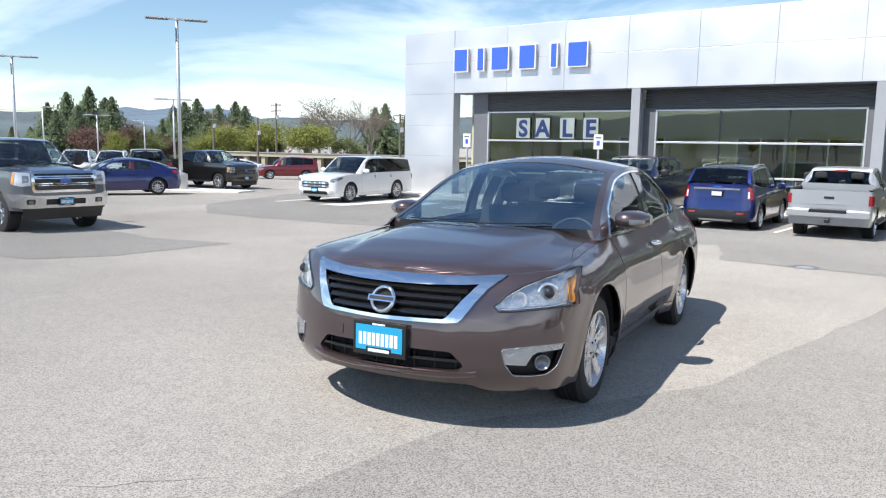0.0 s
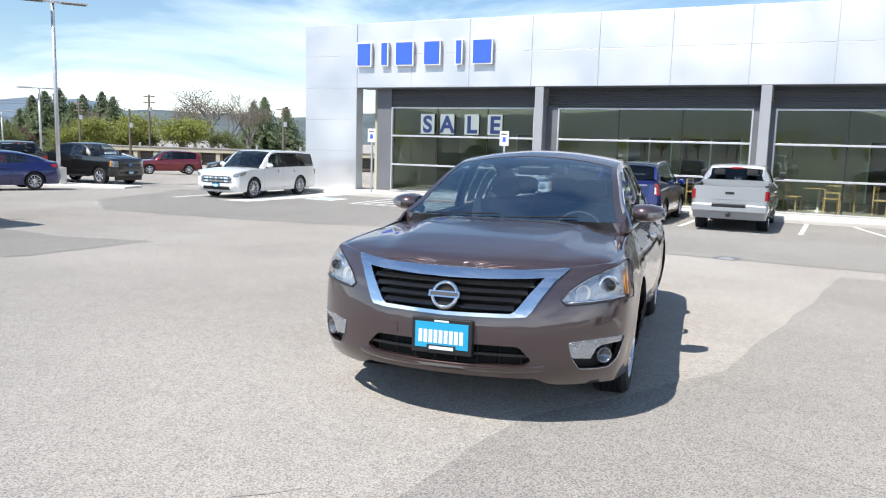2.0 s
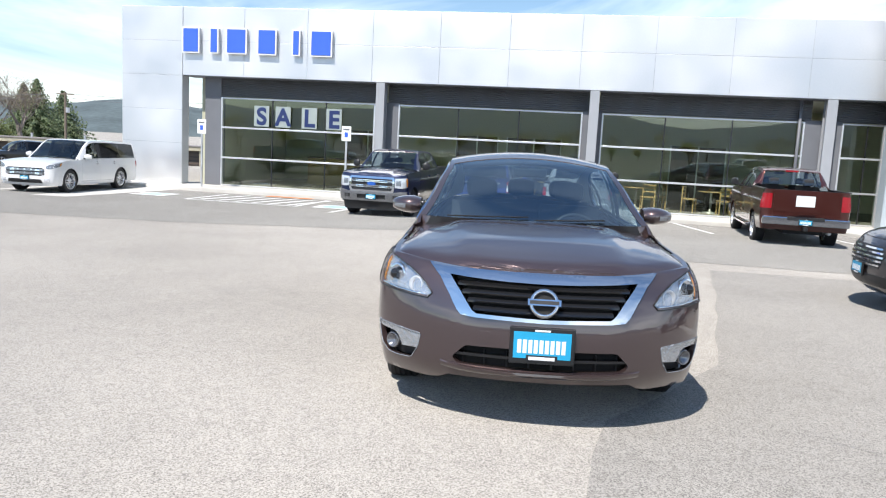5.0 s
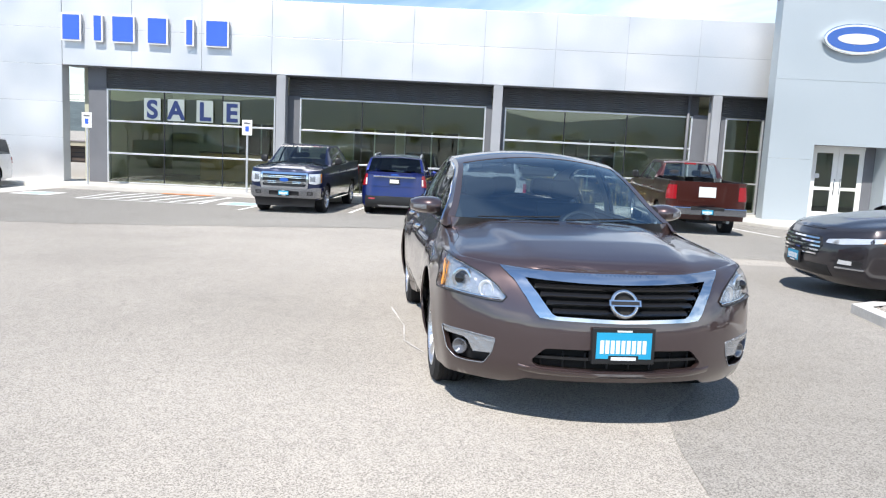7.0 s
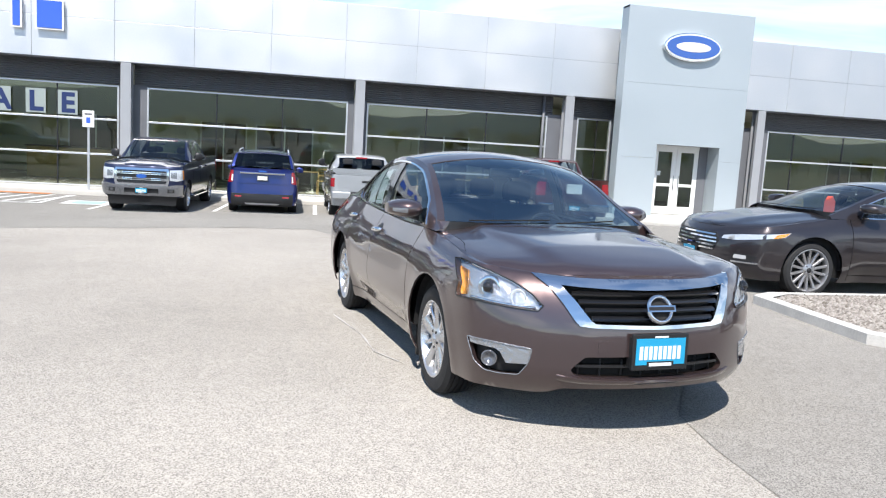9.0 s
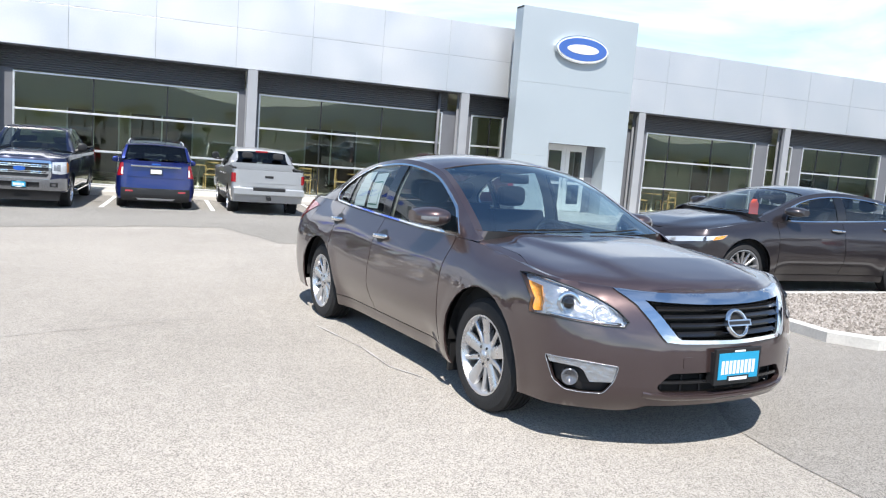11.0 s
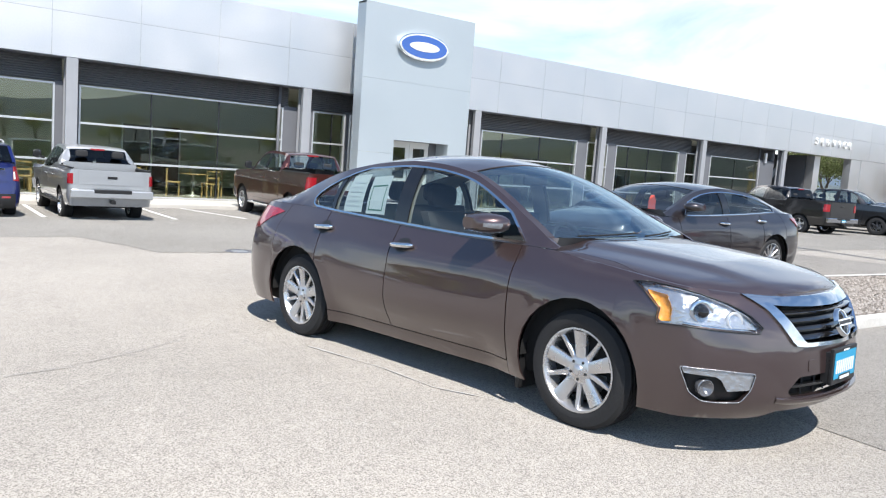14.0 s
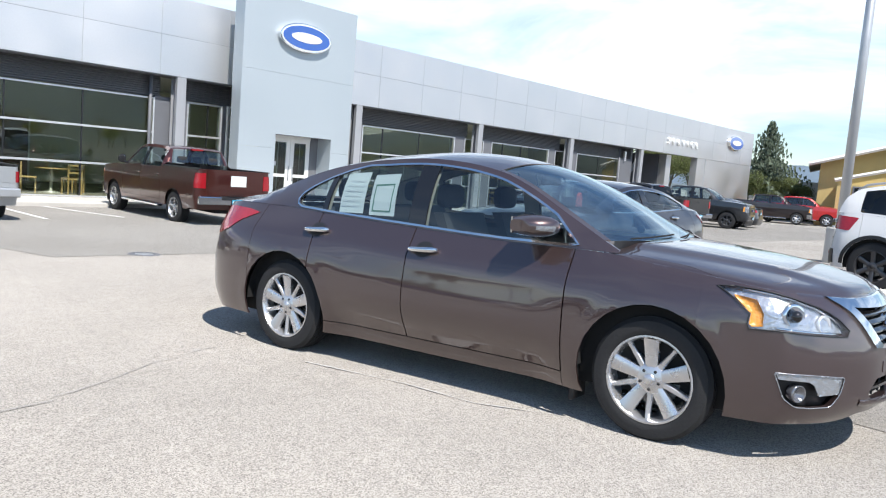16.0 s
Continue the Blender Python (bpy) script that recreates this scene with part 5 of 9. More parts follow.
    for cx, r in arches:
        for sg in (1, -1):
            bm = bmesh.new()
            y1 = S.half(cx, R) - 0.03
            y0 = y1 - 0.30
            n = 18
            ring = [[bm.verts.new((cx + (r + 0.015) * math.cos(math.pi * k / n), sg * y, R + (r + 0.015) * math.sin(math.pi * k / n))) for k in range(n + 1)] for y in (y0, y1)]
            for k in range(n):
                bm.faces.new((ring[0][k], ring[0][k + 1], ring[1][k + 1], ring[1][k]))
            bm.faces.new(ring[0])
            part("wheel_liner", bm, BLACK_MATT, car)
            if c.get("flares"):
                pl = [(cx + (r + q) * math.cos(math.pi * k / 20), R + (r + q) * math.sin(math.pi * k / 20)) for q, rng in ((0.0, range(21)), (0.055, range(20, -1, -1))) for k in rng]
                bm = skin(S.band, flank(pl), [], 0.08, 0.02, None, sg < 0, 0.014)
                finish(bm)
                part("arch_trim", bm, c["flares"], car, smooth=True)
    # bonnet
    hx0, hx1 = c["hood"]                      # rear edge, front edge
    hw = c.get("hood_w", 0.93)
    hb = c.get("hood_front", lambda w: hx1 - c.get("hood_bow", 0.0) * w * w)
    poly = [(hx0 + c.get("hood_rear", 0.0) * (1 - (w / hw) ** 2), w) for w in [-hw + 2 * hw * i / 12 for i in range(13)]] + [(hb(w), w) for w in [hw - 2 * hw * i / 24 for i in range(25)]]
    flip = lambda x, w, off=0.0: S.lid(x, w, off)
    hwf = c.get("hood_side", lambda x: hw)
    if c.get("hood_side"):
        hs = [hx0 + (hx1 - hx0) * i / 40 for i in range(41)]
        poly = [(hx0 + c.get("hood_rear", 0.0) * (1 - (w / hw) ** 2), w) for w in [-hw + 2 * hw * i / 16 for i in range(17)]]
        poly += [(x, hwf(x)) for x in hs[1:]] + [(x, -hwf(x)) for x in hs[:0:-1]]
    bm = skin(flip, poly, [], c.get("lid_step", 0.09), 0.014)
    finish(bm)
    part("hood", bm, P, car, smooth=True)
    for sg in (1, -1):
        w1 = 1.0
        xs = [hx0 - 0.06 + (c["lid_front"] - hx0 + 0.06) * i / 16 for i in range(17)]
        xs = [x for x in xs if x < hb(hw) and hwf(x) < 0.985] if c.get("hood_side") else xs
        poly = [(x, sg * (hwf(x) + 0.003)) for x in xs if x < hb(hw)] + [(x, sg * w1) for x in xs[::-1]]
        if len(poly) > 4:
            bm = skin(flip, poly if sg > 0 else poly, [], c.get("lid_step", 0.09), 0.0)
            finish(bm)
            part("fender_top", bm, P, car, smooth=True)
    if c.get("nose_lid"):
        bm = skin(flip, [(hb(w) + 0.006, w) for w in [-hw + 2 * hw * i / 24 for i in range(25)]] + [(c["lid_front"], w) for w in [hw - 2 * hw * i / 12 for i in range(13)]], [], 0.06, 0.0)
        finish(bm)
        part("nose_panel", bm, P, car, smooth=True)
    part("cowl", box(hx0 - 0.14, hx0 + 0.02, -c["width"] * 0.36, c["width"] * 0.36, S.ztop(hx0) - 0.05, S.ztop(hx0) + 0.005, 0.01), BLACK, car)
    if c.get("flat_base"):
        for nm, w0, w1, m in (("cowl_panel", -0.9, 0.9, BLACK), ("cowl_end", 0.9, 1.0, P), ("cowl_end", -1.0, -0.9, P)):
            bm = bmesh.new()
            rows = []
            for i in range(25):
                u = w0 + (w1 - w0) * i / 24
                xr_ = hx0 + c.get("hood_rear", 0.0) * max(0.0, 1 - (u / hw) ** 2)
                pa, pb = Vector(S.top_up(c["ws_base"], u, -0.006)), Vector(S.lid(xr_ + 0.008, u, -0.006))
                rows.append([bm.verts.new(pa), bm.verts.new((pa + pb) / 2 + Vector((0, 0, -0.008))), bm.verts.new(pb)])
            for p, q in zip(rows, rows[1:]):
                for j in range(2):
                    bm.faces.new((p[j], p[j + 1], q[j + 1], q[j]))
            finish(bm)
            part(nm, bm, m, car, smooth=True)
    # deck
    if c.get("deck"):
        dx0, dx1 = c["deck"]
        poly = [(dx0, -1), (dx1, -1), (dx1, 1), (dx0, 1)]
        bm = skin(flip, [(x, -1.0) for x in [dx0 + (dx1 - dx0) * i / 10 for i in range(11)]] + [(x, 1.0) for x in [dx1 + (dx0 - dx1) * i / 10 for i in range(11)]], [], 0.09, 0.0)
        finish(bm)
        part("trunk_lid", bm, P, car, smooth=True)
    # glasshouse
    wx0, hdr, rhdr, rx1 = c["ws_base"], c["hdr"], c["rhdr"], c["rw_base"]
    pw = c.get("pillar_w", 0.93)

    def cap(nm, xa, xb, w0, w1, m, off=0.0, fl=0.006):
        n = 10
        poly = [(xa + (xb - xa) * i / n, w0) for i in range(n + 1)] + [(xb, w0 + (w1 - w0) * i / n) for i in range(1, n)] + [(xb + (xa - xb) * i / n, w1) for i in range(n + 1)] + [(xa, w1 + (w0 - w1) * i / n) for i in range(1, n)]
        bm = skin(S.top_up, poly, [], 0.09, fl, None, False, off)
        finish(bm)
        return part(nm, bm, m, car, smooth=True)
    cap("windscreen", wx0, hdr + 0.02, -pw, pw, c["ws_glass"], -0.004, 0)
    cap("roof", hdr, rhdr, -1, 1, c.get("roof_mat") or P, 0.0)
    cap("rear_window", rhdr - 0.02, rx1, -pw, pw, c["rw_glass"], -0.004, 0)
    for w0, w1 in ((-1, -pw + 0.01), (pw - 0.01, 1)):
        cap("a_pillar", wx0, hdr + 0.004, w0, w1, P)
        cap("c_pillar", rhdr - 0.004, rx1, w0, w1, P)
    gl = c["glass"]                            # side windows: outlines in (x, z)
    lo_x, hi_x = c["house"]
    xs = [hi_x + (lo_x - hi_x) * i / 40 for i in range(41)]
    outer = [(x, S.ztop(x) + 0.0) for x in xs] + [(x, S.rail_z(x)) for x in xs[::-1]]
    dlo = c["dlo"]
    both("side_frame", S.side_up, outer, P, car, holes=[dlo], step=0.09, flange=0.02)
    for k, (poly, gm) in enumerate(gl):
        both("side_window", S.side_up, poly, gm, car, step=0.12, flange=0.0, off=-0.012)
    for poly in c.get("pillars", []):
        both("window_pillar", S.side_up, poly, BLACK_GLOSS, car, step=0.1, flange=0.01, off=-0.003)
    if c.get("dlo_trim"):
        tw = c.get("trim_w", 0.011)
        for sg in (1, -1):
            bm = bmesh.new()
            ring = dense(dlo, 0.05)
            n = len(ring)
            rows = []
            turn_way = 1 if sum(p[0] * q[1] - q[0] * p[1] for p, q in zip(ring, ring[1:] + ring[:1])) > 0 else -1
            for i in range(n):
                (xa, za), (xb, zb) = ring[i - 1], ring[(i + 1) % n]
                d = math.hypot(xb - xa, zb - za) or 1
                nx, nz = turn_way * (zb - za) / d, -turn_way * (xb - xa) / d
                row = []
                for q, o in ((-0.002, -0.006), (-0.002, 0.006), (tw, 0.008), (tw, -0.002)):
                    p = S.side_up(ring[i][0] + nx * q, ring[i][1] + nz * q, o)
                    row.append(bm.verts.new((p[0], sg * p[1], p[2])))
                rows.append(row)
            for i in range(n):
                a, b = rows[i], rows[(i + 1) % n]
                for k in range(3):
                    bm.faces.new((a[k], a[k + 1], b[k + 1], b[k]))
            finish(bm)
            part("window_trim", bm, c["dlo_trim"], car, smooth=True)
    # wheels
    for x, sg in ((0, 1), (0, -1), (-wb, 1), (-wb, -1)):
        wheel(car, "wheel", x, sg * tr, R, c["tyre_w"], c["rim"], c["rim_style"], c["rim_mat"], c.get("steer", 0) if x == 0 else 0)
    for x in (0, -wb):
        part("axle", tube([(x, -tr, R), (x, tr, R)], 0.05, 8), BLACK_MATT, car)
    # mirrors
    mx, my, mz, ms = c["mirror"]
    for sg in (1, -1):
        yb = S.half(mx, S.ztop(mx))
        bm = bmesh.new()
        L, H, D = ms
        rows = []
        for k in range(9):
            t = k / 8
            q = math.sin(math.pi * (0.16 + 0.74 * t)) ** 0.45 * (1.0 - 0.16 * t)
            y = yb + my + L * t
            ring = []
            for j in range(14):
                a = j * math.tau / 14
                ca, sa = math.cos(a), math.sin(a)
                ring.append(bm.verts.new((mx + D * 0.5 * (abs(ca) ** 0.7) * (1 if ca > 0 else -0.35) * q - 0.03 * t, sg * y, mz + H * 0.5 * (abs(sa) ** 0.8) * (1 if sa > 0 else -1) * q)))
            rows.append(ring)
        for a, b in zip(rows, rows[1:]):
            for j in range(14):
                bm.faces.new((a[j], a[(j + 1) % 14], b[(j + 1) % 14], b[j]))
        bm.faces.new(rows[0]), bm.faces.new(rows[-1])
        finish(bm, 50)
        mo = part("mirror", bm, c.get("mirror_mat") or P, car, smooth=True)
        part("mirror_glass", box(mx - D * 0.19, mx - D * 0.17, min(sg * (yb + my + 0.04), sg * (yb + my + L - 0.03)), max(sg * (yb + my + 0.04), sg * (yb + my + L - 0.03)), mz - H * 0.34, mz + H * 0.34), CHROME, mo)
        part("mirror_arm", tube([(mx + 0.02, sg * (yb - 0.03), mz - H * 0.4), (mx, sg * (yb + my + 0.06), mz - H * 0.25)], 0.03, 8), BLACK, mo)
    # handles
    for hx, hz in c["handles"]:
        for sg in (1, -1):
            cup = skin(S.band, [(sx(hx + 0.07 * math.cos(a)), hz + 0.050 * math.sin(a)) for a in [k * math.tau / 16 for k in range(16)]], [], 0.05, 0, None, sg < 0, 0.002)
            hm = part("door_handle", cup, BLACK, car)
            rows = []
            bm = bmesh.new()
            pts = []
            for t in [k / 8 for k in range(9)]:
                p = S.band(sx(hx + 0.115 - 0.23 * t), hz + 0.006 - 0.012 * t, 0.012 + 0.026 * math.sin(math.pi * t) ** 0.5)
                pts.append((p[0], sg * p[1], p[2]))
            tube(pts, [0.013, 0.019, 0.020, 0.019, 0.018, 0.018, 0.018, 0.016, 0.011], 10, bm)
            part("grip", bm, c["handle_mat"], hm, smooth=True)
    # cabin
    for sxx, yy in c["seats"]:
        bm = bmesh.new()
        seat_mesh(bm, sxx, yy, c["seat_z"], c.get("seat_w", 0.5))
        finish(bm, 30)
        part("seat", bm, c.get("seat_mat") or SEAT_DARK, car)
    bm = box(hx0 - 0.62, hx0 - 0.1, -c["width"] * 0.38, c["width"] * 0.38, S.ztop(hx0) - 0.32, S.ztop(hx0) - 0.03, 0.05)
    part("dashboard", bm, INTERIOR, car)
    bm = box(rx1 + 0.25, hx0 - 0.1, -c["width"] * 0.38, c["width"] * 0.38, c["seat_z"] - 0.2, c["seat_z"] - 0.08)
    part("cabin_floor", bm, INTERIOR, car)
    if c.get("deck") and c["category"] == "car" and c.get("kind", "sedan") in ("sedan", "coupe"):
        part("parcel_shelf", box(c["rw_base"] + 0.0, c["rw_base"] + 0.62, -0.62, 0.62, S.ztop(rx1) - 0.08, S.ztop(rx1) - 0.03), INTERIOR, car)
    for sg in (1, -1):
        part("door_trim", box(doors[-1], doors[0] - 0.1, min(sg * (c["width"] / 2 - 0.20), sg * (c["width"] / 2 - 0.16)), max(sg * (c["width"] / 2 - 0.20), sg * (c["width"] / 2 - 0.16)), c["seat_z"] - 0.2, S.ztop(doors[1]) - 0.04), INTERIOR, car)
    bm = bmesh.new()
    ctr = (hx0 - 0.72, 0.36 * c["width"] / 1.83, S.ztop(hx0) - 0.10)
    ring = []
    for k in range(25):
        a = k * math.tau / 24
        ring.append((ctr[0] - 0.07 * math.sin(a), ctr[1] + 0.185 * math.cos(a), ctr[2] + 0.17 * math.sin(a)))
    tube(ring, 0.016, 8, bm, False)
    for a in (0.1, math.pi - 0.1, -math.pi / 2):
        tube([ctr, (ctr[0] - 0.07 * math.sin(a), ctr[1] + 0.185 * math.cos(a), ctr[2] + 0.17 * math.sin(a))], 0.014, 6, bm)
    lathe([(0.001, 0)], 3, bm=bmesh.new()).free()
    part("steering_wheel", bm, BLACK, car, smooth=True)
    if c.get("inner_trim"):
        for poly in c.get("pillars", []):
            both("inner_pillar", S.side_up, poly, c["inner_trim"], car, step=0.1, flange=0.0, off=-0.04)
        both("inner_pillar", S.side_up, clip_x(outer, -0.45, -9), c["inner_trim"], car, holes=[dlo], step=0.12, flange=0.0, off=-0.03)
    mp = S.top_up(hdr + 0.06, 0)
    part("cabin_mirror", box(mp[0] - 0.06, mp[0] - 0.03, -0.13, 0.13, mp[2] - 0.13, mp[2] - 0.06, 0.015), BLACK, car)
    # wipers
    for w0, w1 in ((-0.75, -0.05), (0.0, 0.62)):
        pts = [S.top_up(wx0 + 0.005 - 0.035 * k / 6, w0 + (w1 - w0) * k / 6, 0.010) for k in range(7)]
        part("wiper", tube(pts, 0.005, 6), BLACK_MATT, car)
    return car, S


def on_band(S, pts):
    """Outline given as ('x', x, z) on the flank, ('y', y, z) on the nose or ('r', y, z) on the tail."""
    out = []
    for k, a, z in pts:
        out.append((S.at_x(a) if k == "x" else S.at_y(a) if k == "y" else 2 * S.total - abs(S.at_y(a, True)) if a < 0 else S.at_y(a, True), z))
    return out


# ---- the brown sedan ----
FACET = surface("faceted_reflector", (0.60, 0.61, 0.63), 0.20, 0.75, var=0.12, vscale=40, fine=34, bump=1.0)
BROWN = car_paint("mocha_metallic_paint", (0.082, 0.053, 0.051), 0.6, 0.34, 1.9)
CREASE = table([(-3.9, 0.955), (-3.2, 0.935), (-2.6, 0.885), (-1.9, 0.825), (-1.2, 0.795), (-0.7, 0.80), (-0.35, 0.835), (0.0, 0.87), (0.35, 0.868), (0.7, 0.84)])


def flank_form(x, z):
    """Creases, swollen arches and the hollow above the sill of the brown sedan."""
    door = ramp01(-0.42, -0.75, x) * ramp01(-2.55, -2.1, x)
    d = 0.055 * door * ramp01(0.52, 0.24, z)
    d += 0.012 * door * math.exp(-((z - 0.30) / 0.05) ** 2)
    up = z - CREASE(x)
    q = 0.018
    d += 0.20 * q * math.log1p(math.exp(max(-30.0, min(30.0, up / q)))) * ramp01(0.45, 0.1, x)
    d += 0.012 * door * math.exp(-((up + 0.085) / 0.075) ** 2)
    d += 0.05 * ramp01(-2.3, -3.1, x) * ramp01(0.85, 1.05, z)
    for cx in (0.0, -2.776):
        r = math.hypot(x - cx, z - 0.334)
        d -= 0.010 * math.exp(-((r - 0.42) / 0.045) ** 2) * ramp01(0.95, 0.8, z)
    return d


def hood_form(x, y):
    """Raised middle of the bonnet between two creases that run to the grille's ends."""
    e = 0.56 - 0.10 * ramp01(-0.3, 0.8, x) - abs(y)
    q = 0.02
    return 0.020 * (1 / (1 + math.exp(max(-30.0, min(30.0, -e / q)))) - 1.0)


SED = dict(
    category="car", width=1.887, track_in=0.041, front=1.045, rear=-3.88, wheelbase=2.776, tyre=0.334, tyre_w=0.215, rim=0.225, low=0.19,
    nose=3.0, tail=3.8, xf=0.10, xr=-2.95, form=flank_form, hood_form=hood_form, flat_base=True, round=0.11, nose_step=0.04, panel_step=0.045,
    plan_nose=[(1.045, 0.0), (1.034, 0.2), (0.988, 0.43), (0.892, 0.63), (0.79, 0.768), (0.69, 0.862), (0.61, 0.905), (0.46, 0.932), (0.28, 0.941), (0.10, 0.9435)],
    side=[(0.15, 0.10), (0.22, 0.05), (0.30, 0.028), (0.42, 0.010), (0.52, 0.002), (0.62, 0.002), (0.72, 0.006), (0.80, 0.024), (0.87, 0.050), (0.93, 0.074), (1.0, 0.098), (1.06, 0.122)],
    fronts=[(0.20, 0.14), (0.25, 0.06), (0.30, 0.02), (0.36, 0.0), (0.45, 0.0), (0.55, 0.005), (0.62, 0.018), (0.70, 0.045), (0.78, 0.082), (0.86, 0.125), (0.90, 0.155), (0.95, 0.20)],
    rears=[(0.15, 0.16), (0.25, 0.06), (0.40, 0.0), (0.58, 0.0), (0.75, 0.04), (0.90, 0.06), (1.02, 0.09), (1.10, 0.16)],
    top=[(-3.85, 1.045), (-3.5, 1.06), (-3.0, 1.055), (-2.4, 1.03), (-1.6, 0.997), (-0.9, 0.977), (-0.5, 0.978), (-0.3, 0.978), (0.0, 0.960), (0.3, 0.930), (0.5, 0.908), (0.7, 0.886), (0.82, 0.872), (0.92, 0.866), (1.03, 0.866)],
    rail_z=[(-3.42, 1.085), (-3.1, 1.205), (-2.8, 1.308), (-2.5, 1.38), (-2.1, 1.435), (-1.7, 1.458), (-1.45, 1.445), (-1.15, 1.396), (-0.9, 1.306), (-0.6, 1.155), (-0.37, 1.045), (-0.26, 0.99)],
    rail_y=[(-3.42, 0.64), (-3.0, 0.60), (-2.5, 0.605), (-1.7, 0.635), (-1.2, 0.63), (-0.8, 0.685), (-0.50, 0.745), (-0.34, 0.79)],
    crown_h=0.062, crown_r=0.074, bow=0.17,
    f_bumper=0.235, fb_gap=0.0004, arch=0.405, r_bumper=-3.15, doors=[-0.51, -1.66, -2.52], door_low=0.285,
    lid_step=0.035, nose_flange=0.03, fade=0.45, fade_pow=0.6, hood_side=lambda x: 0.90 + 0.097 * min(1.0, max(0.0, (x - 0.12) / 0.30)), engine=[(-0.15, 0.70, -0.55, 0.55, 0.28, 0.80), (0.37, 0.60, -0.80, 0.80, 0.24, 0.60)], hood=(-0.34, 0.905), hood_w=0.90, hood_bow=0.0, hood_rear=0.10, lid_front=0.912, ws_base=-0.36, hdr=-1.16, rhdr=-2.62, rw_base=-3.36, deck=(-3.83, -3.30),
    house=(-3.36, -0.26), pillar_w=0.95,
    ws_glass=CAR_GLASS_HERO, rw_glass=CAR_GLASS,
    mirror=(-0.77, -0.01, 1.09, (0.21, 0.138, 0.40)), handles=[(-1.54, 0.872), (-2.50, 0.918)], handle_mat=CHROME,
    seats=[(-1.25, 0.37), (-1.25, -0.37), (-2.15, 0.40), (-2.15, 0.0), (-2.15, -0.40)], seat_z=0.48, seat_mat=SEAT, rim_style=(5, "double"), rim_mat=ALLOY,
    dlo_trim=CHROME, inner_trim=BEIGE_TRIM,
)
_S = Shape(SED)
_top = [(-0.60 - 0.08 * k, _S.rail_z(-0.60 - 0.08 * k) - 0.042) for k in range(1, 19)]
SED["dlo"] = [(-0.50, _S.ztop(-0.50) + 0.024)] + _top + [(-2.22, 1.388), (-2.40, 1.345), (-2.56, 1.288), (-2.70, 1.222), (-2.79, 1.165), (-2.825, 1.12), (-2.815, 1.088)] + [(x, _S.ztop(x) + 0.022) for x in (-2.77, -2.6, -2.4, -2.2, -2.0, -1.8, -1.6, -1.4, -1.2, -1.0, -0.8, -0.65)]
def clip_x(poly, a, b):
    """The part of an outline between two x."""
    for lim, keep in ((a, lambda p: p[0] <= a), (b, lambda p: p[0] >= b)):
        out = []
        for p, q in zip(poly, poly[1:] + poly[:1]):
            if keep(p):
                out.append(p)
            if keep(p) != keep(q):
                t = (lim - p[0]) / (q[0] - p[0])
                out.append((lim, p[1] + (q[1] - p[1]) * t))
        poly = out
    return poly
D = SED["dlo"]
SED["glass"] = [(clip_x(D, 0, -1.62), CAR_GLASS_SIDE), (clip_x(D, -1.72, -2.50), CAR_GLASS_SIDE), (clip_x(D, -2.54, -4), CAR_GLASS_SIDE)]
SED["pillars"] = [clip_x(D, -1.60, -1.74), clip_x(D, -2.495, -2.545)]


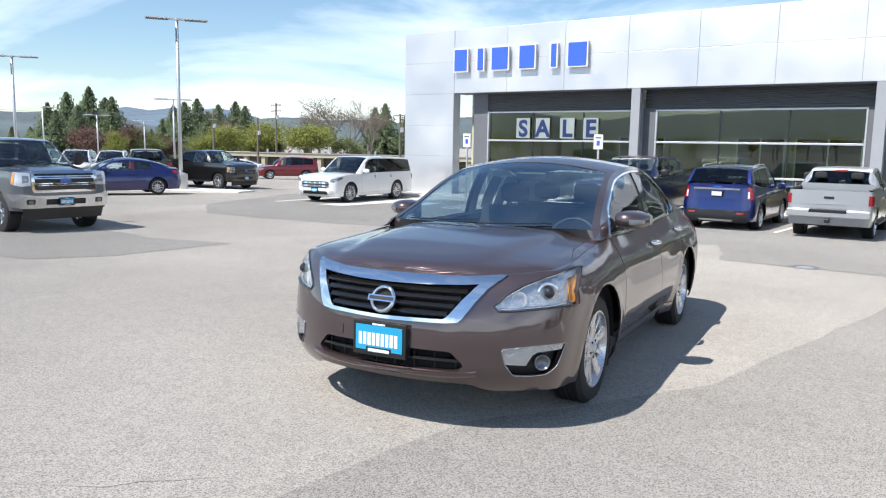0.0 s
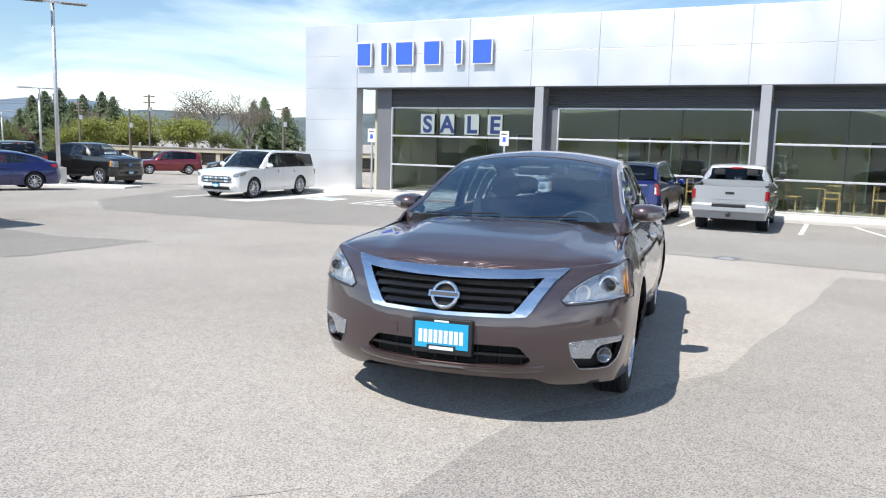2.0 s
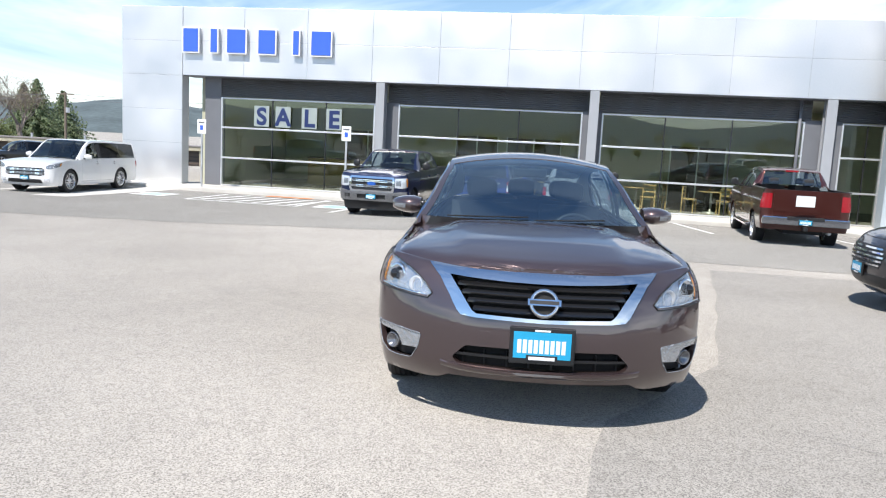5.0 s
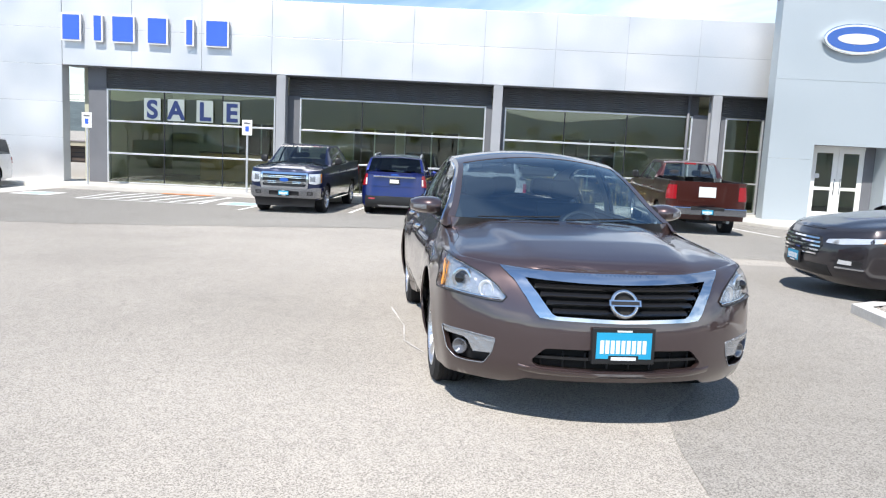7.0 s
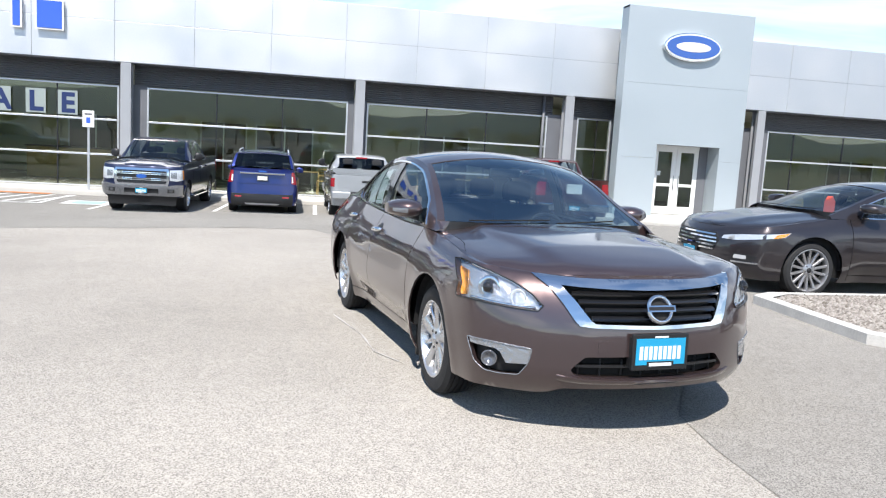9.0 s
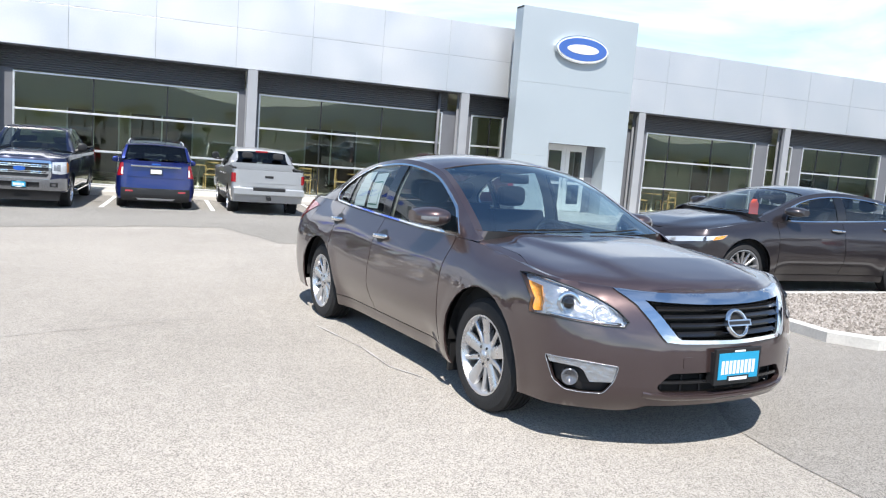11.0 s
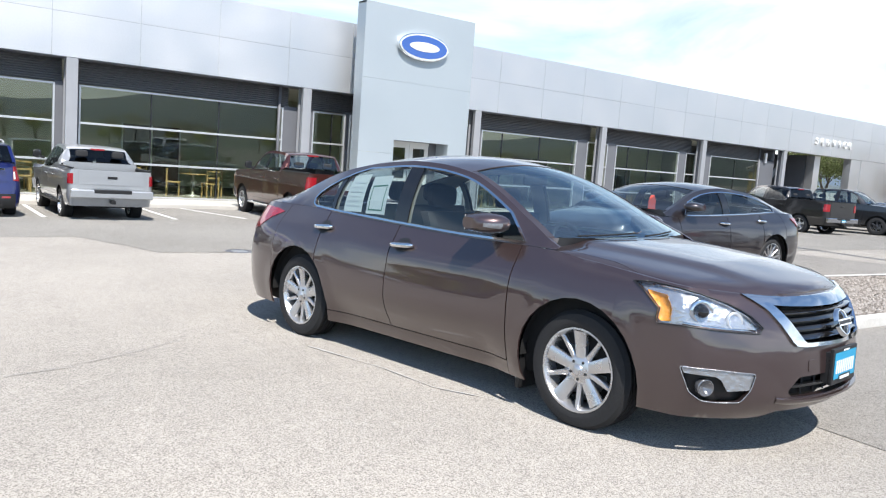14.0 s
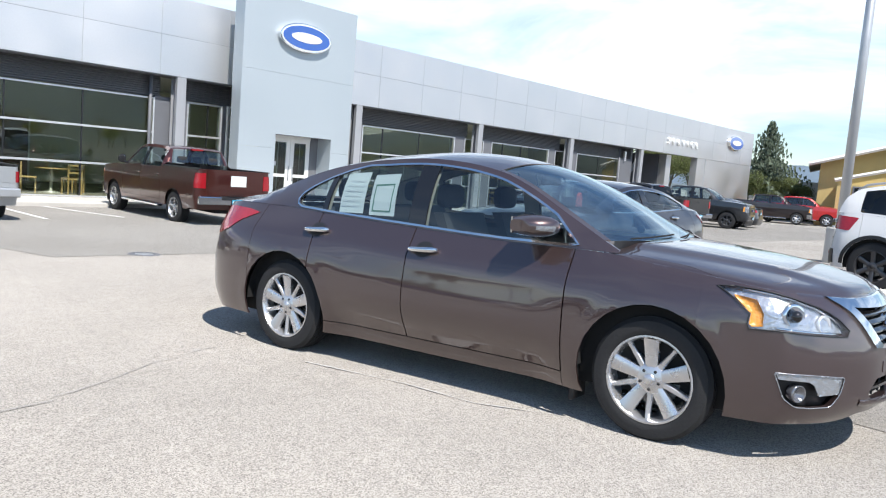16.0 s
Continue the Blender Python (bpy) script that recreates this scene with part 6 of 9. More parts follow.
def hero():
    c = SED
    S = _S
    # openings in the nose: grille, lower intake, lamps and fog pockets
    def sym(pts):
        """An outline on the nose from its half, given from the middle outwards and back to the middle."""
        return [(-a, b) for a, b in pts[::-1] if a > 0] + pts
    grille = sym([(0.0, 0.828), (0.30, 0.830), (0.58, 0.838), (0.47, 0.74), (0.395, 0.64), (0.34, 0.612), (0.0, 0.607)])
    intake = rounded(sym([(0.0, 0.456), (0.40, 0.452), (0.475, 0.38), (0.44, 0.352), (0.20, 0.346), (0.0, 0.344)]), 0.02)
    lampL = [(1.365, 0.885), (1.28, 0.835), (1.19, 0.765), (1.195, 0.712), (1.185, 0.690), (1.05, 0.696), (0.924, 0.686), (0.75, 0.675), (0.655, 0.672), (0.63, 0.70), (0.69, 0.752), (0.75, 0.784), (0.817, 0.814), (0.97, 0.861), (1.08, 0.883), (1.178, 0.893), (1.28, 0.896)]
    fogL = rounded([(1.055, 0.496), (0.86, 0.490), (0.67, 0.476), (0.690, 0.395), (0.74, 0.330), (0.85, 0.324), (0.935, 0.328), (1.0, 0.37)], 0.018)
    mir = lambda p: [(-a, b) for a, b in p][::-1]
    c["cuts"] = {"front": [grille, intake, lampL, mir(lampL), fogL, mir(fogL)], "rear": []}
    c["chin"] = lambda s: 0.275 - 0.045 * ramp01(0.5, 0.62, abs(s))
    car, _ = vehicle("sedan_car", c, (0, 0, 0), 0, "brown metallic four-door sedan with chrome grille parked on the asphalt", BROWN)
    # grille: chrome V frame, dark backing, slats, round emblem
    big = sym([(0.0, 0.857), (0.20, 0.857), (0.38, 0.860), (0.56, 0.866), (0.72, 0.878), (0.60, 0.795), (0.52, 0.712), (0.46, 0.635), (0.435, 0.612), (0.36, 0.604), (0.0, 0.597)])
    inner = sym([(0.0, 0.792), (0.225, 0.796), (0.43, 0.806), (0.545, 0.814), (0.448, 0.722), (0.375, 0.638), (0.352, 0.624), (0.0, 0.616)])
    bm = skin(S.band, big, [inner], 0.025, 0.03, None, False, 0.014)
    finish(bm)
    part("grille_surround", bm, CHROME, car, "broad chrome V-shaped grille surround", True)
    bm = skin(S.band, inner, [], 0.06, 0, None, False, -0.045)
    gr = part("grille", bm, BLACK_MATT, car, "black grille with horizontal slats")
    for k, z in enumerate((0.650, 0.690, 0.730, 0.770)):
        half = 0.345 + (z - 0.62) * 0.92
        bm = bmesh.new()
        rows = []
        for i in range(33):
            y = -half + 2 * half * i / 32
            s = y
            ring = [bm.verts.new(S.band(s, z + dz, o)) for dz, o in ((-0.010, -0.03), (-0.013, 0.0), (-0.002, 0.010), (0.011, -0.006), (0.007, -0.03))]
            rows.append(ring)
        for a, b in zip(rows, rows[1:]):
            for j in range(4):
                bm.faces.new((a[j], a[j + 1], b[j + 1], b[j]))
        finish(bm)
        part("slat", bm, BLACK_GLOSS, gr, smooth=True)
    ex = S.band(0, 0.70)[0] + 0.03
    em = new("emblem")
    em.parent = car
    em.matrix_basis = pose(ex, 0, 0.70, 0, -22, 0) @ pose(0, 0, 0, 0, 0, 90)
    bm = lathe([(0.058, 0.0), (0.057, -0.014), (0.066, -0.022), (0.076, -0.014), (0.078, 0.0)], 40)
    part("ring", bm, CHROME, em, smooth=True)
    bm = prism([(x * 0.085, z * 0.017) for x, z in ((-1, -1), (1, -1), (1, 1), (-1, 1))], -0.026, 0.0)
    part("bar", bm, CHROME, em)
    part("bar_face", prism([(x * 0.075, z * 0.009) for x, z in ((-1, -1), (1, -1), (1, 1), (-1, 1))], -0.028, -0.0262), BLACK, em)
    part("disc", lathe([(0.001, 0.004), (0.058, 0.004)], 30), BLACK_MATT, em)
    # lower intake
    bm = skin(S.band, intake, [], 0.06, 0, None, False, -0.06)
    lo = part("lower_intake", bm, BLACK_MATT, car, "black lower air intake")
    for z, m, dz in ((0.402, BLACK_GLOSS, 0.007),):
        rows = []
        bm = bmesh.new()
        half = 0.455
        for i in range(25):
            s = S.at_y(-half + 2 * half * i / 24)
            rows.append([bm.verts.new(S.band(s, z + a, o)) for a, o in ((-dz, -0.055), (-dz, -0.012), (dz, -0.012), (dz, -0.055))])
        for a, b in zip(rows, rows[1:]):
            for j in range(3):
                bm.faces.new((a[j], a[j + 1], b[j + 1], b[j]))
        part("slat", bm, m, lo)
    for y in [-0.42 + 0.12 * k for k in range(8)]:
        p0, p1 = S.band(S.at_y(y), 0.345, -0.05), S.band(S.at_y(y), 0.43, -0.05)
        part("rib", tube([p0, p1], 0.006, 4), BLACK, lo)
    # ledge that juts out under the intake
    bm = bmesh.new()
    rows = []
    for i in range(37):
        q = -0.54 + 1.08 * i / 36
        f = 1 - abs(q / 0.54) ** 3
        z = 0.334 + 0.018 * abs(q / 0.54) ** 4
        rows.append([bm.verts.new(S.band(q, z + dz, o)) for dz, o in ((0.004, -0.05), (0.004, 0.002), (0.001, 0.004 + 0.020 * f), (-0.010, 0.004 + 0.026 * f), (-0.026, 0.003 + 0.014 * f), (-0.036, -0.006))])
    for p, q in zip(rows, rows[1:]):
        for j in range(5):
            bm.faces.new((p[j], p[j + 1], q[j + 1], q[j]))
    finish(bm, 60)
    part("lip", bm, BROWN, car, smooth=True)
    # lamps
    for sg, pl, fg in ((1, lampL, fogL), (-1, mir(lampL), mir(fogL))):
        bm = skin(S.band, pl, [], 0.05, 0.004, None, False, 0.003)
        finish(bm)
        hl = part("headlight", bm, LENS, car, "clear headlight with projector and amber corner", True)
        bm = skin(S.band, pl, [], 0.05, 0, None, False, -0.028)
        part("reflector", bm, FACET, hl, smooth=True)
        step = [S.band(sg * q, z, -0.012) for q, z in ((0.67, 0.682), (0.76, 0.685), (0.86, 0.690), (0.96, 0.697), (1.06, 0.705))]
        part("lamp_shelf", tube(step, 0.008, 6), CHROME, hl, smooth=True)
        brow = [S.band(sg * q, z, -0.016) for q, z in ((0.66, 0.715), (0.72, 0.757), (0.82, 0.803), (0.96, 0.848), (1.10, 0.872), (1.24, 0.882))]
        part("lamp_brow", tube(brow, 0.007, 6), CHROME, hl, smooth=True)
        def bowl(s, z, r, depth, m, nm, o=-0.016):
            p = Vector(S.band(sg * s, z, o))
            x, y, nx, ny = S.spot(sg * s)
            n = Vector((nx * 0.85 + 0.35, ny * sg * 0.85, 0.05)).normalized()
            b2 = lathe([(0.001, depth), (r * 0.55, depth * 0.75), (r * 0.9, depth * 0.1), (r, -0.02), (r * 0.9, -0.025)], 28)
            rot = Vector((0, 1, 0)).rotation_difference(n).to_matrix().to_4x4()
            b2.transform(Matrix.Translation(p) @ rot)
            return part(nm, b2, m, hl, smooth=True)
        bowl(0.955, 0.765, 0.064, -0.02, CHROME, "projector_ring")
        p = Vector(S.band(sg * 0.955, 0.765, -0.010))
        b2 = bmesh.new()
        bmesh.ops.create_uvsphere(b2, u_segments=20, v_segments=12, radius=0.030)
        b2.transform(Matrix.Translation(p))
        part("projector_lens", b2, BLACK_GLOSS, hl, smooth=True)
        bowl(0.775, 0.728, 0.046, -0.03, REFLECT, "high_beam_bowl")
        amber = [(1.28, 0.845), (1.265, 0.828), (1.185, 0.762), (1.19, 0.712), (1.175, 0.700), (1.125, 0.706), (1.125, 0.765), (1.165, 0.832)]
        if sg < 0:
            amber = mir(amber)
        bm = skin(S.band, amber, [], 0.05, 0.004, None, False, -0.021)
        part("turn_signal", bm, AMBER, hl, "amber turn signal", True)
        rim = [(a, b) for a, b in pl]
        pts = [S.band(a, b, 0.004) for a, b in dense(pl, 0.04)]
        part("bezel", tube(pts + pts[:1], 0.0035, 6), BLACK, hl, smooth=True)
        # fog pocket
        bm = skin(S.band, fg, [], 0.05, 0, None, False, -0.05)
        fp = part("fog_pocket", bm, BLACK, car, "black fog lamp pocket")
        up = [(1.045, 0.492), (0.86, 0.486), (0.675, 0.472), (0.695, 0.392), (0.81, 0.384), (0.845, 0.44), (0.875, 0.455), (1.03, 0.463)]
        if sg < 0:
            up = mir(up)
        bm = skin(S.band, up, [], 0.04, 0.01, None, False, -0.004)
        finish(bm)
        part("marker_lamp", bm, FACET, fp, "clear side marker and turn lamp", True)
        bm = skin(S.band, up, [], 0.04, 0.0, None, False, 0.004)
        part("marker_lens", bm, LENS, fp, smooth=True)
        pts = [S.band(a, b, 0.002) for a, b in dense(fg, 0.04)]
        part("fog_rim", tube(pts + pts[:1], 0.003, 6), LAMP_DIM, fp, smooth=True)
        p = Vector(S.band(sg * 0.915, 0.392, -0.022))
        x, y, nx, ny = S.spot(sg * 0.915)
        rot = Vector((0, 1, 0)).rotation_difference(Vector((nx * 0.8 + 0.4, ny * sg * 0.8, 0)).normalized()).to_matrix().to_4x4()
        b2 = lathe([(0.001, -0.015), (0.028, -0.006), (0.036, 0.008), (0.041, 0.012), (0.045, 0.0), (0.045, -0.03)], 28)
        b2.transform(Matrix.Translation(p) @ rot)
        part("fog_lamp", b2, FOG, fp, "round fog lamp", True)
    # tail lamps and rear details
    tl = on_band(S, [("x", -3.19, 0.99), ("x", -3.32, 1.01), ("x", -3.6, 1.02), ("r", 0.66, 1.01), ("r", 0.60, 0.88), ("r", 0.72, 0.80), ("x", -3.60, 0.80), ("x", -3.46, 0.85), ("x", -3.34, 0.93)])
    both("tail_light", S.band, tl, RED_LENS, car, "red wraparound tail light", off=0.006, step=0.05)
    bm = skin(lambda s, z, off: S.band(s if s <= S.total else -(2 * S.total - s), z, off), [(S.total - 0.62, 0.30), (S.total + 0.62, 0.30), (S.total + 0.5, 0.22), (S.total - 0.5, 0.22)], [], 0.08, 0.01, None, False, 0.004)
    part("rear_diffuser", bm, BLACK, car)
    # plate in front, stickers in the rear side window, sill shadow line, tow cover
    px = S.band(0, 0.48)[0] + 0.02
    bars_plate(car, 0.335, 0.19, px, 0, 0.485, 0, "number_plate")
    part("plate_bracket", box(px - 0.05, px - 0.012, -0.165, 0.165, 0.40, 0.56), BLACK, car)
    tow = rounded([(S.at_y(-0.30) - 0.032, 0.475), (S.at_y(-0.30) + 0.032, 0.475), (S.at_y(-0.30) + 0.032, 0.535), (S.at_y(-0.30) - 0.032, 0.535)], 0.012)
    bm = skin(S.band, tow, [], 0.03, 0.006, None, False, 0.0035)
    finish(bm)
    part("tow_cover", bm, BROWN, car)
    for a, b, m in ((-1.88, -2.14, PAPER), (-2.16, -2.42, PAPER)):
        poly = [(a, 1.055), (a - 0.035, 1.345), (b - 0.0, 1.325), (b + 0.035, 1.05)]
        bm = skin(S.side_up, poly, [], 0.1, 0, None, True, -0.017)
        st = part("window_sticker", bm, m, car, "white price sheet taped inside the window")
        bm = skin(S.side_up, [(a - 0.04, 1.08), (a - 0.055, 1.275), (b + 0.035, 1.26), (b + 0.055, 1.075)], [[(a - 0.05, 1.09), (a - 0.062, 1.265), (b + 0.045, 1.25), (b + 0.065, 1.085)]], 0.1, 0, None, True, -0.0155)
        if b > -2.2:
            part("sheet_border", bm, surface("sheet_green", (0.10, 0.22, 0.16), 0.8), st)
        else:
            bm.free()
            for k in range(6):
                z = 1.28 - 0.035 * k
                bm = skin(S.side_up, [(a - 0.05, z), (a - 0.05, z - 0.008), (b + 0.05, z - 0.012), (b + 0.05, z - 0.004)], [], 0.1, 0, None, True, -0.0155)
                part("print_bar", bm, SIGN_SIDE, st)
    # C-pillar chrome wedge and mud guards
    for sg in (1, -1):
        bm = box(-0.47, -0.44, sg * 0.70 if sg > 0 else -0.86, 0.86 if sg > 0 else -0.70, 0.12, 0.36, 0.005)
        part("mud_flap", bm, BLACK, car)
        mm = [o for o in car.children if o.name.startswith("mirror")]
        mx, my, mz, (ml, mh, md) = c["mirror"]
        yb = S.half(mx, S.ztop(mx))
        bm = bmesh.new()
        rows = []
        for t in [0.50 + 0.085 * q for q in range(6)]:
            f = math.sin(math.pi * (0.16 + 0.74 * t)) ** 0.45 * (1.0 - 0.16 * t) * 1.025
            rows.append([bm.verts.new((mx + md * 0.5 * max(0.0, math.cos(a)) ** 0.7 * f - 0.03 * t, sg * (yb + my + ml * t), mz + mh * 0.5 * abs(math.sin(a)) ** 0.8 * math.copysign(1, math.sin(a)) * f)) for a in (-0.34, -0.2, -0.06, 0.06)])
        for p, q in zip(rows, rows[1:]):
            for b in range(3):
                bm.faces.new((p[b], p[b + 1], q[b + 1], q[b]))
        part("mirror_signal", bm, LAMP_DIM, mm[0 if sg > 0 else 1], "clear turn lamp strip", True)
    part("antenna_fin", prism([(-2.62, 1.395), (-2.50, 1.405), (-2.60, 1.45)], -0.012, 0.012), BROWN, car)
    return car


FWD = math.degrees(math.atan2(-0.992, 0.1255))
h = hero()
h.matrix_world = pose(-2.60, 4.577, G(-2.6, 4.6) + 0.0, 0, 0, FWD) @ pose(0, 0.012, 0, 0.25, -1.42, 0)


# ---- the other vehicles ----
def dims(kind):
    """Body outlines by kind of vehicle."""
    if kind == "pickup":
        wb = 3.68
        rear = -wb - 1.22
        c = dict(category="pickup truck", width=2.02, front=0.95, rear=rear, wheelbase=wb, tyre=0.40, tyre_w=0.275, rim=0.245, low=0.42, nose=5.0, tail=9.0, xf=0.45, xr=rear + 0.35, arch=0.48,
                 side=[(0.3, 0.07), (0.5, 0.03), (0.75, 0.0), (1.08, 0.0), (1.18, 0.02), (1.30, 0.035), (1.45, 0.06)],
                 fronts=[(0.3, 0.1), (0.5, 0.03), (0.65, 0.0), (1.05, 0.01), (1.17, 0.04), (1.30, 0.12)], hood_form=lambda x, y: 0.03 * (1 - ramp01(0.42, 0.52, abs(y))) - 0.02, lid_step=0.06,
                 rears=[(0.3, 0.06), (0.6, 0.0), (1.4, 0.0)],
                 top=[(rear, 1.42), (-2.97, 1.42), (-2.9, 1.35), (-1.8, 1.33), (-0.7, 1.32), (-0.4, 1.32), (0.2, 1.295), (0.7, 1.25), (0.95, 1.20)],
                 rail_z=[(-2.99, 1.43), (-2.93, 1.62), (-2.82, 1.85), (-2.5, 1.905), (-1.7, 1.925), (-1.25, 1.875), (-1.02, 1.765), (-0.6, 1.44), (-0.46, 1.335)],
                 rail_y=[(-2.99, 0.80), (-2.82, 0.71), (-1.7, 0.70), (-1.2, 0.725), (-0.46, 0.87)], crown_h=0.06, crown_r=0.03, bow=0.12,
                 f_bumper=0.6, r_bumper=rear + 0.5, doors=[-0.62, -1.78, -2.92], door_low=0.55, hood=(-0.45, 0.86), hood_w=0.9, lid_front=0.86, ws_base=-0.50, hdr=-1.22, rhdr=-2.84, rw_base=-2.975, house=(-2.96, -0.5), pillar_w=0.94,
                 mirror=(-0.82, 0.05, 1.47, (0.20, 0.25, 0.15)), handles=[(-1.62, 1.16), (-2.74, 1.17)], seats=[(-1.55, 0.42), (-1.55, -0.42), (-2.45, 0.42), (-2.45, -0.42)], seat_z=0.85, seat_w=0.56)
        c["dlo_x"] = (-0.80, -2.84, -1.74, -1.84)
    elif kind == "suv":
        wb = 2.86
        rear = -wb - 1.08
        c = dict(category="car", width=1.98, front=0.95, rear=rear, wheelbase=wb, tyre=0.37, tyre_w=0.25, rim=0.24, low=0.27, nose=3.6, tail=5.0, xf=0.3, xr=rear + 0.6, arch=0.43,
                 side=[(0.2, 0.08), (0.35, 0.03), (0.6, 0.0), (0.8, 0.005), (0.95, 0.03), (1.15, 0.08), (1.25, 0.1)],
                 fronts=[(0.2, 0.1), (0.4, 0.0), (0.7, 0.01), (0.85, 0.05), (0.98, 0.13)], rears=[(0.2, 0.1), (0.4, 0.0), (0.65, 0.02), (0.9, 0.05), (1.2, 0.08)],
                 top=[(rear, 1.16), (-3.0, 1.16), (-2.0, 1.12), (-0.9, 1.08), (-0.5, 1.06), (0.0, 1.03), (0.5, 0.97), (0.95, 0.89)],
                 rail_z=[(rear + 0.10, 1.18), (rear + 0.22, 1.45), (rear + 0.42, 1.66), (-2.6, 1.74), (-1.8, 1.765), (-1.3, 1.73), (-1.05, 1.62), (-0.6, 1.28), (-0.42, 1.06)],
                 rail_y=[(rear + 0.10, 0.78), (rear + 0.42, 0.66), (-1.8, 0.66), (-1.2, 0.68), (-0.42, 0.86)], crown_h=0.07, crown_r=0.04, bow=0.16,
                 f_bumper=0.55, r_bumper=rear + 0.55, doors=[-0.6, -1.65, -2.5], door_low=0.38, hood=(-0.38, 0.84), hood_w=0.9, lid_front=0.84, ws_base=-0.46, hdr=-1.28, rhdr=rear + 0.40, rw_base=rear + 0.11, house=(rear + 0.13, -0.44), pillar_w=0.93,
                 mirror=(-0.75, 0.03, 1.2, (0.22, 0.19, 0.18)), handles=[(-1.47, 0.98), (-2.36, 1.0)], seats=[(-1.4, 0.4), (-1.4, -0.4), (-2.35, 0.42), (-2.35, -0.42)], seat_z=0.66, deck=(rear + 0.09, rear + 0.2))
        c["dlo_x"] = (-0.80, rear + 0.50, -1.6, -1.7)
    elif kind == "wagon":
        wb = 2.99
        rear = -wb - 1.20
        c = dict(category="car", width=1.93, front=0.94, rear=rear, wheelbase=wb, tyre=0.37, tyre_w=0.25, rim=0.25, low=0.24, nose=5.0, tail=6.0, xf=0.45, xr=rear + 0.4, arch=0.42,
                 side=[(0.2, 0.07), (0.35, 0.02), (0.6, 0.0), (0.9, 0.0), (1.0, 0.015), (1.15, 0.04)],
                 fronts=[(0.2, 0.1), (0.4, 0.0), (0.75, 0.01), (0.95, 0.04), (1.02, 0.09)], rears=[(0.2, 0.1), (0.4, 0.0), (0.9, 0.01), (1.15, 0.04)],
                 top=[(rear, 1.08), (-2.5, 1.08), (-0.9, 1.06), (-0.5, 1.05), (0.0, 1.04), (0.5, 1.0), (0.94, 0.95)],
                 rail_z=[(rear + 0.06, 1.10), (rear + 0.12, 1.45), (rear + 0.22, 1.64), (-2.6, 1.685), (-1.6, 1.69), (-1.3, 1.66), (-1.1, 1.57), (-0.7, 1.25), (-0.45, 1.05)],
                 rail_y=[(rear + 0.06, 0.84), (rear + 0.3, 0.77), (-1.6, 0.77), (-1.2, 0.78), (-0.45, 0.88)], crown_h=0.05, crown_r=0.03, bow=0.12,
                 f_bumper=0.6, r_bumper=rear + 0.5, doors=[-0.62, -1.7, -2.75], door_low=0.36, hood=(-0.40, 0.86), hood_w=0.92, lid_front=0.86, ws_base=-0.48, hdr=-1.3, rhdr=rear + 0.2, rw_base=rear + 0.07, house=(rear + 0.09, -0.5), pillar_w=0.94,
                 mirror=(-0.78, 0.03, 1.17, (0.22, 0.18, 0.16)), handles=[(-1.5, 0.95), (-2.55, 0.95)], seats=[(-1.4, 0.4), (-1.4, -0.4), (-2.4, 0.42), (-2.4, -0.42)], seat_z=0.62, deck=(rear + 0.05, rear + 0.14))
        c["dlo_x"] = (-0.82, rear + 0.24, -1.62, -1.76)
    else:  # sedan, coupe
        c = dict(SED)
        for k in ("cuts", "chin", "glass", "pillars", "dlo", "inner_trim", "seat_mat", "nose_step", "panel_step", "lid_step"):
            c.pop(k, None)
        c["dlo_x"] = (-0.68, -3.02, -1.62, -1.72)
        if kind == "coupe":
            c.update(doors=[-0.56, -1.95], width=1.88, nose=3.2)
            c["handles"] = [(-1.72, 0.86)]
            c["dlo_x"] = (-0.68, -2.55, -1.9, -1.98)
    c["kind"] = kind
    return c


